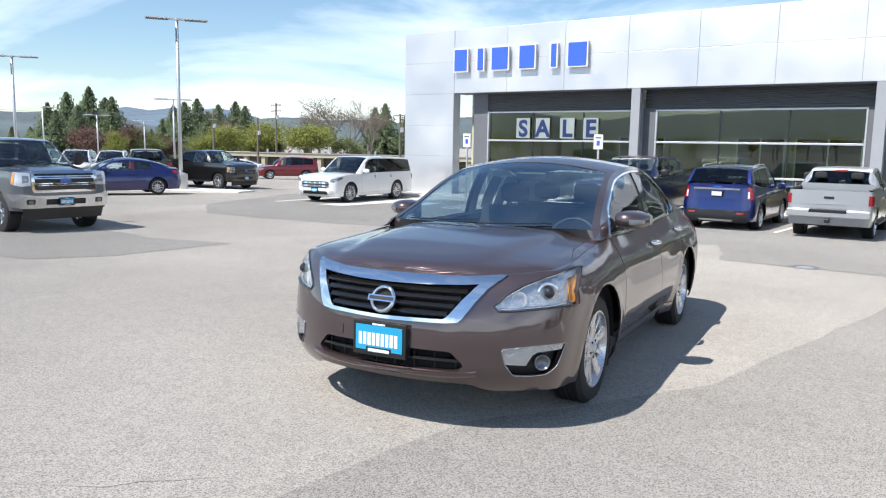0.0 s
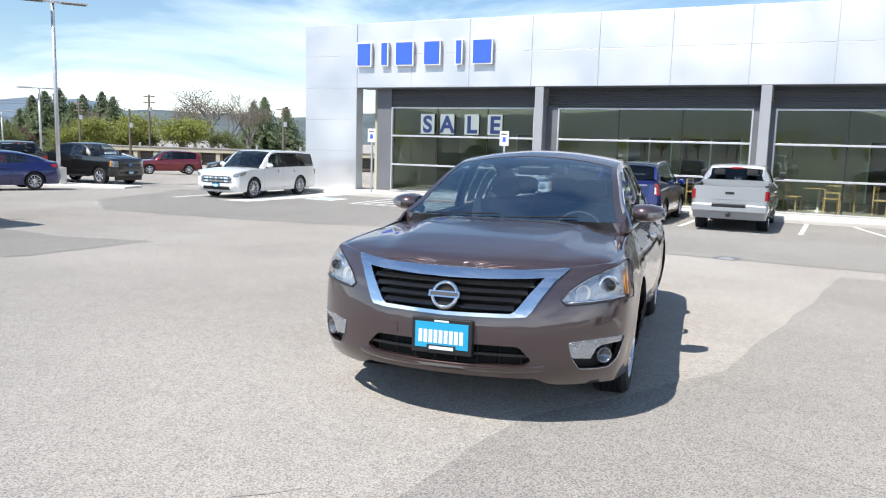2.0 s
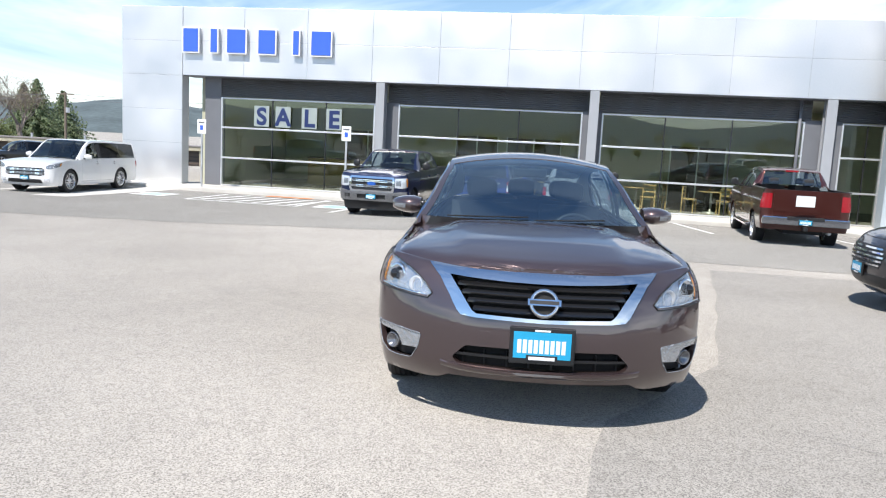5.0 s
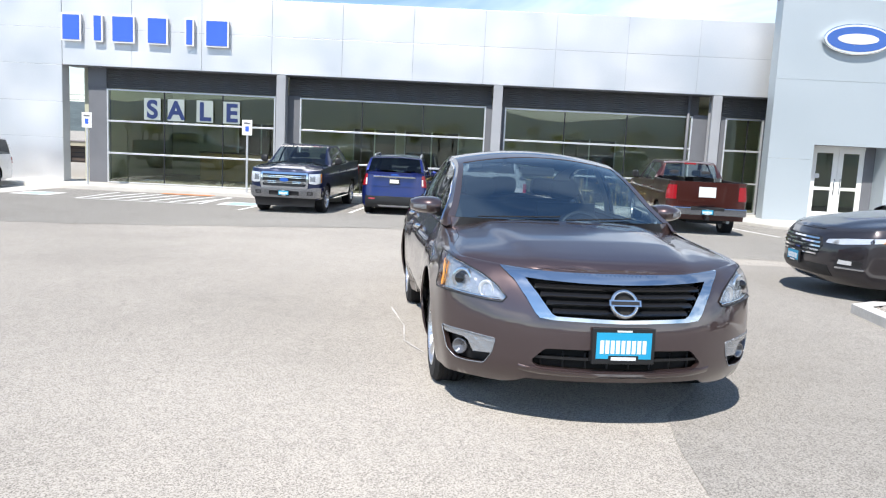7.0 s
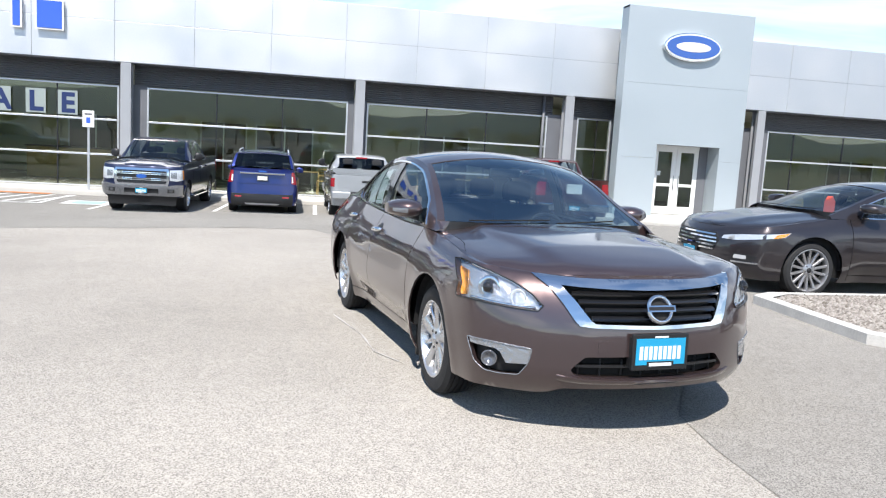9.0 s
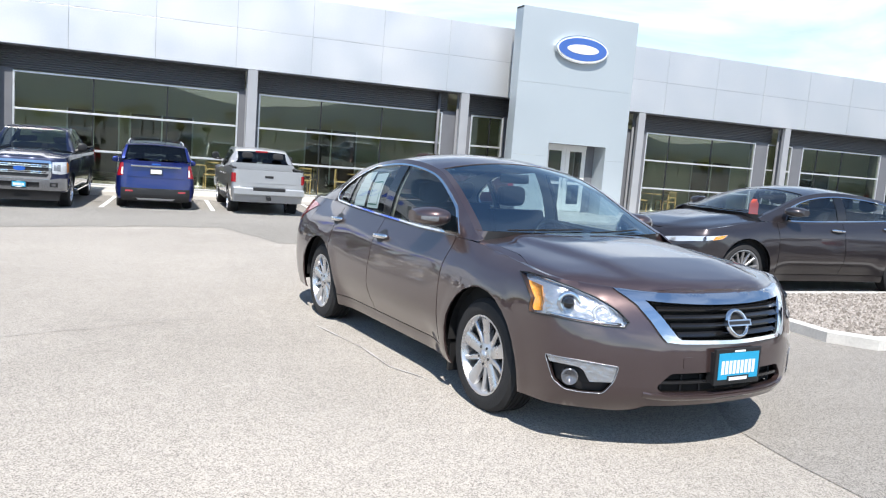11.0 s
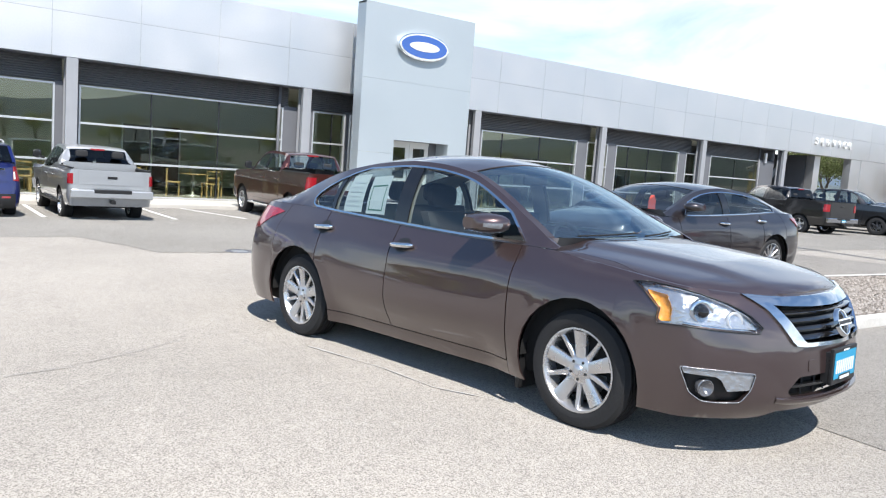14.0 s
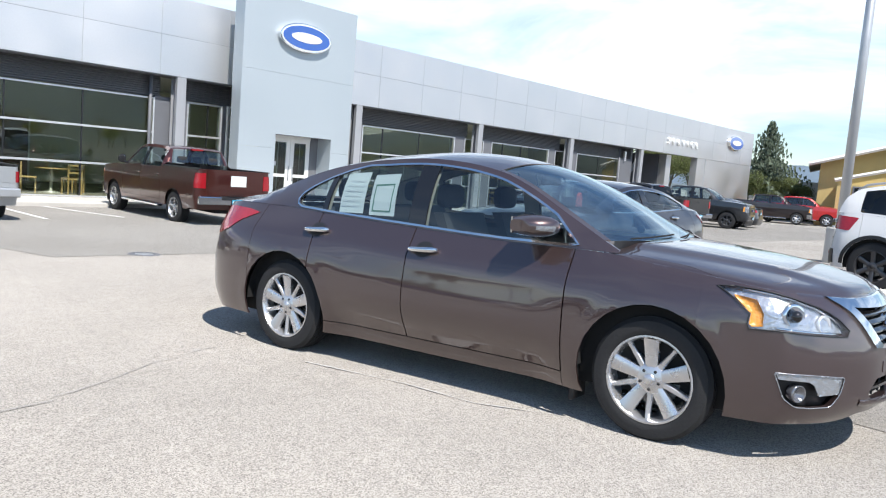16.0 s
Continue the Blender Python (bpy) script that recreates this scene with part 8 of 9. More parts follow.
auto("sedan", (1.98, 9.24), 180.5, "dark smoky brown sedan with a red tag behind the windscreen", SMOKE_PAINT, "sedan_car", rim_style=(14, "plain"), rim_mat=ALLOY_MID, size=1.05, change=dict(hood=(-0.34, 0.955), lid_front=0.962, wheelbase=2.85, rear=-3.92, rim=0.245, tyre=0.330, crown_r=0.05, crown_h=0.05,
     rail_z=[(-3.42, 1.075), (-3.1, 1.17), (-2.8, 1.25), (-2.5, 1.305), (-2.1, 1.345), (-1.7, 1.36), (-1.45, 1.345), (-1.15, 1.295), (-0.9, 1.215), (-0.6, 1.10), (-0.37, 1.03), (-0.26, 0.985)],
     top=[(-3.85, 1.02), (-3.5, 1.035), (-3.0, 1.03), (-2.4, 1.0), (-1.6, 0.965), (-0.9, 0.945), (-0.5, 0.945), (-0.3, 0.95), (0.0, 0.925), (0.3, 0.885), (0.5, 0.855), (0.7, 0.82), (0.82, 0.80), (0.92, 0.79), (1.03, 0.785)]))
auto("wagon", (-18.15, 19.95), -87, "white boxy wagon with dark rear windows on a concrete pad", WHITE_CAR, "wagon_car", tint=True, rim_style=(10, "plain"), grille="wide", size=0.905)
auto("pickup", (-16.37, 9.10), -4, "slate grey heavy-duty pickup with a large chrome grille", SLATE_PAINT, "pickup_truck", tint=True, chrome_bumper=True, rim_mat=CHROME, size=0.965, change=dict(tyre=0.43, tyre_w=0.30, arch=0.50, nose_up=0.17, grille_y=0.64, low=0.50,
     fronts=[(0.3, 0.1), (0.6, 0.03), (0.8, 0.0), (1.14, 0.01), (1.27, 0.04), (1.38, 0.12)], top=[(-4.9, 1.46), (-2.97, 1.46), (-2.9, 1.42), (-1.8, 1.40), (-0.7, 1.385), (-0.4, 1.36), (0.2, 1.34), (0.7, 1.31), (0.95, 1.27)],
     side=[(0.3, 0.07), (0.5, 0.03), (0.75, 0.0), (1.1, 0.0), (1.25, 0.02), (1.38, 0.035), (1.5, 0.06)],
     rail_z=[(-2.99, 1.44), (-2.93, 1.65), (-2.82, 1.92), (-2.5, 1.98), (-1.7, 2.0), (-1.25, 1.95), (-1.02, 1.82), (-0.6, 1.48), (-0.46, 1.37)], mirror=(-0.82, 0.08, 1.56, (0.26, 0.36, 0.16))))
auto("coupe", (-30.1, 17.9), -110, "cobalt blue two-door coupe", COBALT, "coupe_car", rim_style=(10, "plain"))
auto("pickup", (-31.3, 26.7), 2, "black crew-cab pickup beside a lamp post", BLACK_CAR, "pickup_truck", tint=True)
auto("suv", (-46.5, 43.0), -125, "maroon red sport utility parked in the row", MAROON, "sport_utility", tint=True)
auto("suv", (-42.5, 46.5), -125, "black sport utility parked in the row", BLACK_CAR, "sport_utility", tint=True)
auto("sedan", (-50.0, 40.5), -125, "white four-door sedan parked in the row", WHITE_CAR, "sedan_car")
auto("pickup", (-37.0, 25.4), 150, "black pickup behind the lamp post", BLACK_CAR, "pickup_truck", tint=True)
for k, (x, y) in enumerate(((-41.3, 28.3), (-42.2, 26.6), (-43.1, 24.9), (-44.0, 23.0))):
    auto("suv", (x, y), -40, "white sport utility in the back row", WHITE_CAR, "sport_utility", tint=True, group="back row of white cars")
auto("pickup", (26.3, 22.3), 82, "black crew-cab pickup parked nose in by the service lane", BLACK_CAR, "pickup_truck", tint=True, chrome_bumper=True, rim_style=(5, "plain"), change=dict(tail_h=0.30))
auto("pickup", (30.2, 17.8), -80, "dark grey pickup with black wheels near the service lane", GREY_CAR, "pickup_truck", rim_mat=ALLOY_DARK)
auto("pickup", (48.9, 20.8), -72, "dark brown long pickup with a window sheet", PLUM_CAR, "pickup_truck", chrome_bumper=True)
auto("pickup", (50.7, 19.4), -72, "bright red crew-cab pickup truck", RED_CAR, "pickup_truck", chrome_bumper=True)
auto("sedan", (33.6, 21.6), 95, "dark sedan parked nose in by the service lane", GREY_CAR, "sedan_car")
auto("suv", (6.60, 3.12), -94, "white compact sport utility with black lower cladding", WHITE_CAR, "sport_utility", tint=True, rim_mat=ALLOY_DARK, flares=BLACK, change=dict(wheelbase=2.52, rear=-3.25, xr=-2.7, r_bumper=-2.75,
     rail_z=[(-3.15, 1.16), (-3.05, 1.40), (-2.85, 1.56), (-2.3, 1.64), (-1.8, 1.66), (-1.3, 1.64), (-1.05, 1.55), (-0.6, 1.26), (-0.42, 1.06)], rail_y=[(-3.15, 0.74), (-2.85, 0.62), (-1.8, 0.64), (-1.2, 0.66), (-0.42, 0.84)],
     rhdr=-2.87, rw_base=-3.14, house=(-3.12, -0.44), dlo_x=(-0.8, -2.8, -1.5, -1.6), width=1.80, doors=[-0.55, -1.55, -2.25], seats=[(-1.3, 0.38), (-1.3, -0.38)], deck=(-3.16, -3.05), handles=[(-1.38, 0.98), (-2.1, 1.0)], tail_lamp=(0.02, 0.25, 0.46, 0.14)))
# tag behind the dark sedan's windscreen and sheet on the russet tailgate
tag = thing("hang_tag", (2.66, 8.95, G(3, 9) + 0.98), "red cardboard tag hanging behind the windscreen", "tag")
part("card", prism([(-0.08, 0), (0.08, 0), (0.08, 0.19), (0.035, 0.26), (-0.035, 0.26), (-0.08, 0.19)], -0.004, 0.004), HANG_TAG, tag)
sh = thing("tailgate_sheet", (2.5, 17.90, G(2.7, 18) + 1.04), "white paper sheet taped on the tailgate", "paper sheet")
part("paper", box(-0.2, 0.2, -0.004, 0.0, -0.12, 0.12), PAPER, sh)
part("print_bar", box(-0.1, 0.12, -0.006, -0.0042, -0.02, 0.0), SIGN_SIDE, sh)


# ---- lamp posts, poles ----
def lot_lamp(x, y, top, arm=1.3, turn=0.0, base=True, heads=2, pole_r=0.09, group="lot lamps"):
    z = G(x, y)
    s = thing("street_lamp", (x, y, z), "tall grey lot lamp with flat heads on a concrete base", "street lamp", group, turn)
    h = top - z
    if base:
        part("base", lathe([(0.001, 0.85), (0.28, 0.85), (0.30, 0.82), (0.30, -0.1)], 24, "z"), CONCRETE, s, smooth=False)
        part("base_plate", box(-0.17, 0.17, -0.17, 0.17, 0.85, 0.89, 0.01), GALV, s)
    part("pole", tube([(0, 0, 0.0), (0, 0, h)], [pole_r, pole_r * 0.8], 12), GALV, s, smooth=True)
    for sg in ((1, -1) if heads == 2 else (1,)):
        hd = part("head", box(min(sg * 0.30, sg * (arm + 0.25)), max(sg * 0.30, sg * (arm + 0.25)), -0.24, 0.24, h + 0.0, h + 0.055, 0.012), GALV, s)
        part("lens", box(min(sg * 0.36, sg * (arm + 0.19)), max(sg * 0.36, sg * (arm + 0.19)), -0.19, 0.19, h - 0.012, h - 0.004), DARK_CLAD, hd)
        part("fin", box(min(sg * 0.42, sg * (arm + 0.1)), max(sg * 0.42, sg * (arm + 0.1)), -0.03, 0.03, h + 0.055, h + 0.10, 0.01), GALV, hd)
        for y_ in (-0.17, 0.17):
            part("arm", box(min(sg * 0.04, sg * 0.31), max(sg * 0.04, sg * 0.31), y_ - 0.025, y_ + 0.025, h + 0.005, h + 0.05), GALV, s)
    part("cross_arm", box(-0.06, 0.06, -0.22, 0.22, h - 0.05, h + 0.06, 0.015), GALV, s)
    return s


lot_lamp(-30.4, 22.9, 7.0, 1.1, 55)
lot_lamp(-44.2, 22.3, 6.0, 1.1, 55)
lot_lamp(-56.4, 41.5, 5.0, 1.3, 55)
lot_lamp(-86, 46, 5.0, 1.2, 50, heads=1)
lot_lamp(-83.3, 50.8, 4.3, 1.2, 50)
lot_lamp(-86, 58.7, 3.9, 1.2, 50)
lot_lamp(-91, 39, 4.6, 1.2, 50)
lot_lamp(12.7, 8.05, 10.0, 1.1, 20, pole_r=0.115)


isl = thing("kerb_island", (-30.4, 22.9, G(-30.4, 22.9)), "low concrete island round the lamp base", "kerb island", turn=20)
part("kerb", box(-2.6, 3.4, -0.75, 0.75, -0.05, 0.15, 0.04), KERB, isl)
drain = thing("drain_cover", (-1.95, 13.25, G(-1.95, 13.25)), "dark cast-iron drain cover set in the asphalt", "drain cover")
part("frame", lathe([(0.19, 0.008), (0.225, 0.008), (0.23, -0.02)], 28, "z"), DARK_CLAD, drain)
part("cover", lathe([(0.001, 0.006), (0.185, 0.006), (0.185, -0.02)], 28, "z"), DARK_CLAD, drain)
for k in range(7):
    part("rib", box(-0.13 + 0.016 * abs(k - 3), 0.13 - 0.016 * abs(k - 3), -0.125 + 0.04 * k, -0.11 + 0.04 * k, 0.005, 0.011), GALV, drain)


def utility_pole(x, y, top, arms=2):
    z = G(x, y)
    s = thing("utility_pole", (x, y, z), "weathered wooden utility pole with cross-arms", "utility pole", "utility poles")
    part("pole", tube([(0, 0, -0.2), (0, 0, top - z)], [0.18, 0.13], 8), WOODPOLE, s)
    for k in range(arms):
        part("cross_arm", box(-1.1, 1.1, -0.07, 0.07, top - z - 0.35 - 0.9 * k, top - z - 0.2 - 0.9 * k), WOODPOLE, s)
    part("transformer", lathe([(0.001, 0.6), (0.22, 0.58), (0.22, 0), (0.001, 0)], 12, "z"), GALV, s).location = (0.3, 0, top - z - 2.4)
    return s


utility_pole(-90, 84.5, 7.6)
utility_pole(-93.6, 75.4, 6.0)
utility_pole(-83.0, 74.5, 5.0, 0)
utility_pole(-62.5, 80.5, 5.6, 1)
wire = thing("power_line", (0, 0, 0), "thin sagging power lines between the poles", "power line")
for dz in (0.0, -0.5):
    for a, b in (((-90, 84.5, 7.4), (-62.5, 80.5, 5.4)), ((-62.5, 80.5, 5.4), (-13, 78, 7.0)), ((-90, 84.5, 7.4), (-180, 78, 8))):
        pts = [tuple(a[i] + (b[i] - a[i]) * k / 12 - (1.2 * math.sin(math.pi * k / 12) if i == 2 else 0) + (dz if i == 2 else 0) for i in range(3)) for k in range(13)]
        part("wire", tube(pts, 0.02, 4), DARK_CLAD, wire)

# ---- far buildings ----
st = thing("storage_building", (-99.0, 82.0, -2.72), "long low beige storage building with dark bays", "building", turn=9)
part("wall", box(0, 84, 1.2, 6, 0, 2.5), SIDING, st)
for k in range(25):
    part("pilaster", box(k * 3.5, k * 3.5 + 0.7, 0.2, 1.2, 0, 2.45), SIDING, st)
for k in range(24):
    d = part("bay_door", box(k * 3.5 + 0.7, k * 3.5 + 3.5, 0.9, 1.0, 0.0, 2.1), DARKWOOD, st)
    for j in range(4):
        part("door_rib", box(k * 3.5 + 0.75, k * 3.5 + 3.45, 0.86, 0.9, 0.3 + j * 0.5, 0.36 + j * 0.5), BLACK, d)
part("fascia", box(-0.2, 84.2, 0.0, 6.2, 2.12, 2.62), SIDING, st)
part("roof", box(-0.3, 84.3, -0.1, 6.3, 2.62, 2.72), ROOFING, st)
part("end_wall", box(-2.5, 0, 0.4, 6, 0, 2.75), WHITE_PAINT, st)
for k in (6, 12, 18, 26, 33):
    part("roof_vent", tube([(k, 3, 2.7), (k, 3, 3.3)], 0.15, 10), GALV, st)

yb = thing("yellow_house", (53.0, 20.9, -0.6), "yellow stucco gabled building with white eaves", "building", turn=-73)
bm = bmesh.new()
prof = [(0, 0), (11, 0), (11, 4.75), (5.5, 6.4), (0, 4.75)]
ends = [[bm.verts.new((x, y, z)) for x, z in prof] for y in (0, 14)]
bm.faces.new(ends[0]), bm.faces.new(ends[1][::-1])
for i in range(5):
    bm.faces.new((ends[0][i], ends[1][i], ends[1][(i + 1) % 5], ends[0][(i + 1) % 5]))
bmesh.ops.recalc_face_normals(bm, faces=bm.faces)
part("wall", bm, YELLOW_WALL, yb)
for sg, x0, x1 in ((1, -0.8, 5.5), (-1, 11.8, 5.5)):
    za, zb_ = 4.75 - 0.8 * 0.3, 6.4
    bm = bmesh.new()
    lo = [bm.verts.new(p) for p in ((x0, -0.9, za), (x1, -0.9, zb_), (x1, 14.9, zb_), (x0, 14.9, za))]
    hi = [bm.verts.new((v_.co.x, v_.co.y, v_.co.z + 0.22)) for v_ in lo]
    bm.faces.new(lo[::-1]), bm.faces.new(hi)
    for i in range(4):
        bm.faces.new((lo[i], lo[(i + 1) % 4], hi[(i + 1) % 4], hi[i]))
    bmesh.ops.recalc_face_normals(bm, faces=bm.faces)
    roof_ = part("roof", bm, ROOFING, yb)
    bm = tube([(x0, -0.93, za + 0.1), (x1, -0.93, zb_ + 0.1)], 0.14, 4)
    part("barge_board", bm, WHITE_PAINT, roof_)
    part("porch_rafter", tube([(1.0, -1.6, 3.55), (5.5, -1.6, 4.8)] if sg > 0 else [(10.0, -1.6, 3.55), (5.5, -1.6, 4.8)], 0.13, 4), WHITE_PAINT, yb)
part("porch", box(1.2, 9.8, -1.5, -0.02, 0, 3.3), YELLOW_WALL, yb)
for x, z in ((2.2, 2.2), (6.6, 2.2)):
    wd = part("window", box(x, x + 1.3, -1.56, -1.5, z, z + 1.0), DARK_CLAD, yb)
    part("pane", box(x + 0.1, x + 1.2, -1.57, -1.562, z + 0.1, z + 0.9), CAR_GLASS_TINT, wd)
    part("pane_bar", box(x + 0.62, x + 0.68, -1.59, -1.571, z + 0.1, z + 0.9), WHITE_PAINT, wd)
    part("sill", box(x - 0.1, x + 1.4, -1.64, -1.5, z - 0.08, z), WHITE_PAINT, wd)
mesh_fence = thing("wire_fence", (56.5, 22.9, -0.6), "galvanised wire fence with a top rail", "fence", turn=-76)
for k in range(11):
    part("post", tube([(k * 1.4, 0, 0), (k * 1.4, 0, 2.3)], 0.04, 6), GALV, mesh_fence)
for z in (0.2, 1.2, 2.2):
    part("rail", tube([(0, 0, z), (14, 0, z)], 0.025, 5), GALV, mesh_fence)

tr = thing("box_trailer", (66.0, 26.6, -0.6), "white box trailer behind a red cab", "trailer", turn=-75)
part("box", box(0, 7, -1.2, 1.2, 1.0, 3.6, 0.05), WHITE_PAINT, tr)
part("cab", box(7.3, 9.5, -1.2, 1.2, 0.6, 3.4, 0.2), RED_CAR, tr)
for x in (0.8, 2.0, 8.2):
    part("axle", lathe([(0.5, -1.2), (0.5, 1.2)], 20), RUBBER, tr).location = (x, 0, 0.5)
fc = thing("white_fence", (52.0, 36.5, -0.6), "low white slatted fence beyond the service lane", "fence", turn=-62)
for k in range(24):
    part("slat", box(k * 0.45, k * 0.45 + 0.36, 0, 0.05, 0, 2.0), WHITE_PAINT, fc)


# ---- trees ----
def conifer_mesh(seed, h=9.0, spread=2.1):
    """Crown of drooping needle fans, uneven and open."""
    rnd = random.Random(seed)
    vs, fs = [], []
    z = 0.7
    while z < h - 0.15:
        t = z / h
        r = spread * (1 - t) ** 0.95 * rnd.uniform(0.6, 1.15) + 0.04
        n = max(5, int(6 + 10 * (1 - t)))
        a0 = rnd.uniform(0, 6.28)
        for k in range(n):
            a = a0 + k * math.tau / n + rnd.uniform(-0.3, 0.3)
            ln = r * rnd.uniform(0.6, 1.12)
            ca, sa = math.cos(a), math.sin(a)
            lift = rnd.uniform(-0.32, 0.22) * (1 - t)
            m = max(3, int(ln / 0.22))
            for j in range(m):
                u = (j + 0.7) / m
                px, py = ca * ln * u, sa * ln * u
                pz = z - 0.30 * ln * u * u + lift + rnd.uniform(-0.08, 0.08)
                for sd in (-1, 1, 0):
                    w = 0.26 * (1 - 0.45 * u) * rnd.uniform(0.6, 1.3) * (1.1 - 0.85 * t)
                    tx, ty = (-sa * sd + ca * 0.6), (ca * sd + sa * 0.6)
                    o = len(vs)
                    q = (0.07 + 0.05 * rnd.random()) * (1.1 - 0.8 * t)
                    up = rnd.uniform(-0.10, 0.10)
                    vs += [(px, py, pz + 0.03), (px + tx * w * 0.6 - ty * q, py + ty * w * 0.6 + tx * q, pz - 0.03 - up), (px + tx * w * 1.2, py + ty * w * 1.2, pz - 0.24 * rnd.uniform(0.2, 1.6)), (px + tx * w * 0.6 + ty * q, py + ty * w * 0.6 - tx * q, pz + 0.04 + up)]
                    fs.append((o, o + 1, o + 2, o + 3))
        z += rnd.uniform(0.14, 0.24) * (0.7 + 0.6 * (1 - t))
    me = bpy.data.meshes.new("crown")
    me.from_pydata(vs, [], fs)
    return me


def tree_from(name, place, crown_me, mat, trunk_pts, trunk_r, bark, label, scale=1.0, turn=0.0, group="trees"):
    t = thing(name, (place[0], place[1], G(place[0], place[1]) - 0.05), label, "tree", group, turn)
    part("trunk", tube(trunk_pts, trunk_r, 8), bark, t, smooth=True)
    if not crown_me.materials:
        crown_me.materials.append(mat)
    ob = new("crown", crown_me)
    ob.parent = t
    t.scale = (scale, scale, scale)
    return t


# far wood behind the lot: place, height of the tip, width
CONIFER_AT = [(-140.9, 76.0, 8.0, 4.8), (-143.7, 81.3, 10.2, 5.9), (-145.0, 86.6, 11.5, 6.3), (-133.3, 84.1, 9.3, 5.9), (-149.2, 91.8, 8.2, 4.6), (-131.5, 72.4, 6.4, 3.9), (-134.1, 78.0, 7.5, 4.7), (-131.7, 91.2, 3.6, 3.6), (-137.4, 100.4, 8.5, 4.5), (-132.1, 99.2, 9.2, 5.0), (-136.6, 105.7, 10.3, 5.8), (-135.8, 110.6, 9.3, 5.3), (-123.4, 98.2, 7.1, 4.1), (-135.5, 115.0, 10.2, 4.0), (-132.2, 114.9, 9.2, 3.6), (-146.0, 96.7, 3.7, 3.9), (-134.6, 95.7, 4.6, 3.7), (-112.0, 134.7, 9.4, 3.9), (-108.7, 134.2, 10.3, 3.9)]
PLUM_AT = [(-124.9, 73.9, 3.4, 4.9), (-121.8, 78.9, 4.3, 4.4), (-120.6, 85.2, 2.2, 3.3)]
LIME_AT = [(-109.2, 87.8, 2.4, 3.7), (-109.1, 92.0, 3.7, 4.8), (-110.6, 97.9, 4.9, 6.1), (-99.1, 99.2, 4.1, 7.4), (-118.3, 75.1, 2.7, 2.6)]
BARE_AT = [(-117.7, 97.2, 6.0, 5.2), (-100.5, 108.3, 10.7, 9.4), (-108.9, 114.1, 8.3, 7.1), (-94.8, 113.2, 9.7, 7.2), (-106.0, 120.2, 8.1, 7.2), (-117.3, 112.8, 2.9, 4.3)]
GREEN_AT = [(-122.8, 82.0, 3.4, 4.4), (-119.2, 82.8, 2.2, 3.8), (-95.2, 106.4, 2.4, 4.3), (-110.0, 102.2, 1.8, 3.4), (-112.9, 87.2, 2.4, 4.3)]
CON = [conifer_mesh(s, 9.0, 2.6 + 0.4 * (s % 3)) for s in (1, 2, 3, 4, 5)]
CONB = conifer_mesh(9, 8.0, 3.9)
for k, (x, y, tip, wide) in enumerate(CONIFER_AT):
    sc = (tip - G(x, y)) / 9.0
    t = tree_from("conifer_tree", (x, y), CON[k % 5], NEEDLES, [(0, 0, 0), (0, 0, 4), (0.05, 0, 8.6)], [0.22, 0.13, 0.03], BARK, "dark green conifer with drooping branches", sc, 47 * k, "conifers")
    t.scale = (sc * 2.1, sc * 2.1, sc * 1.04)
for k in range(34):
    rnd = random.Random(700 + k)
    x, y, tip, wide = CONIFER_AT[k % len(CONIFER_AT)]
    x, y = x * rnd.uniform(1.03, 1.12) + rnd.uniform(-3, 3), y * rnd.uniform(1.03, 1.12) + rnd.uniform(-3, 3)
    sc = (tip - G(x, y)) / 9.0 * rnd.uniform(0.6, 0.95)
    t = tree_from("conifer_tree", (x, y), CON[(k + 2) % 5], NEEDLES, [(0, 0, 0), (0, 0, 4), (0.05, 0, 8.6)], [0.22, 0.13, 0.03], BARK, "dark green conifer with drooping branches", sc, 31 * k, "conifers")
    t.scale = (sc * 2.2, sc * 2.2, sc)
spruce = tree_from("spruce_tree", (60.0, 27.3), CONB, NEEDLES_BLUE, [(0, 0, 0), (0, 0, 4), (0, 0, 7.6)], [0.25, 0.15, 0.03], BARK, "broad grey-green spruce tree", 1.05, 0, "conifers")
spruce.scale = (1.6, 1.6, 1.05)


def branching(seed, h, levels=5, r0=0.3, lean=0.0):
    """Limbs that fork into ever finer twigs; returns limb mesh data and twig tips."""
    rnd = random.Random(seed)
    bm = bmesh.new()
    tips = []

    def grow(p, d, ln, r, lv):
        pts, rr = [p], [r]
        q, dd = p, d
        for k in range(3):
            dd = (dd + Vector((rnd.uniform(-1, 1), rnd.uniform(-1, 1), rnd.uniform(-0.3, 0.6))) * 0.16).normalized()
            q = q + dd * ln / 3
            pts.append(q)
            rr.append(max(0.017, r * (1 - 0.14 * (k + 1))))
        tube(pts, rr, 5 if lv < 2 else 3, bm, False)
        if lv >= levels:
            tips.append(q)
            return
        for k in range(3 if lv < 4 else 2):
            a = rnd.uniform(0, math.tau)
            side = Vector((math.cos(a), math.sin(a), rnd.uniform(0.1, 0.5)))
            nd = (dd * rnd.uniform(0.7, 1.1) + side * rnd.uniform(0.45, 0.9)).normalized()
            grow(pts[rnd.choice((2, 3))], nd, ln * rnd.uniform(0.62, 0.8), rr[-1] * 0.72, lv + 1)
            if lv >= 3:
                tips.append(q)
    grow(Vector((0, 0, 0)), Vector((lean, 0, 1)), h * 0.30, r0, 0)
    me = bpy.data.meshes.new("limbs")
    bm.to_mesh(me)
    bm.free()
    return me, tips


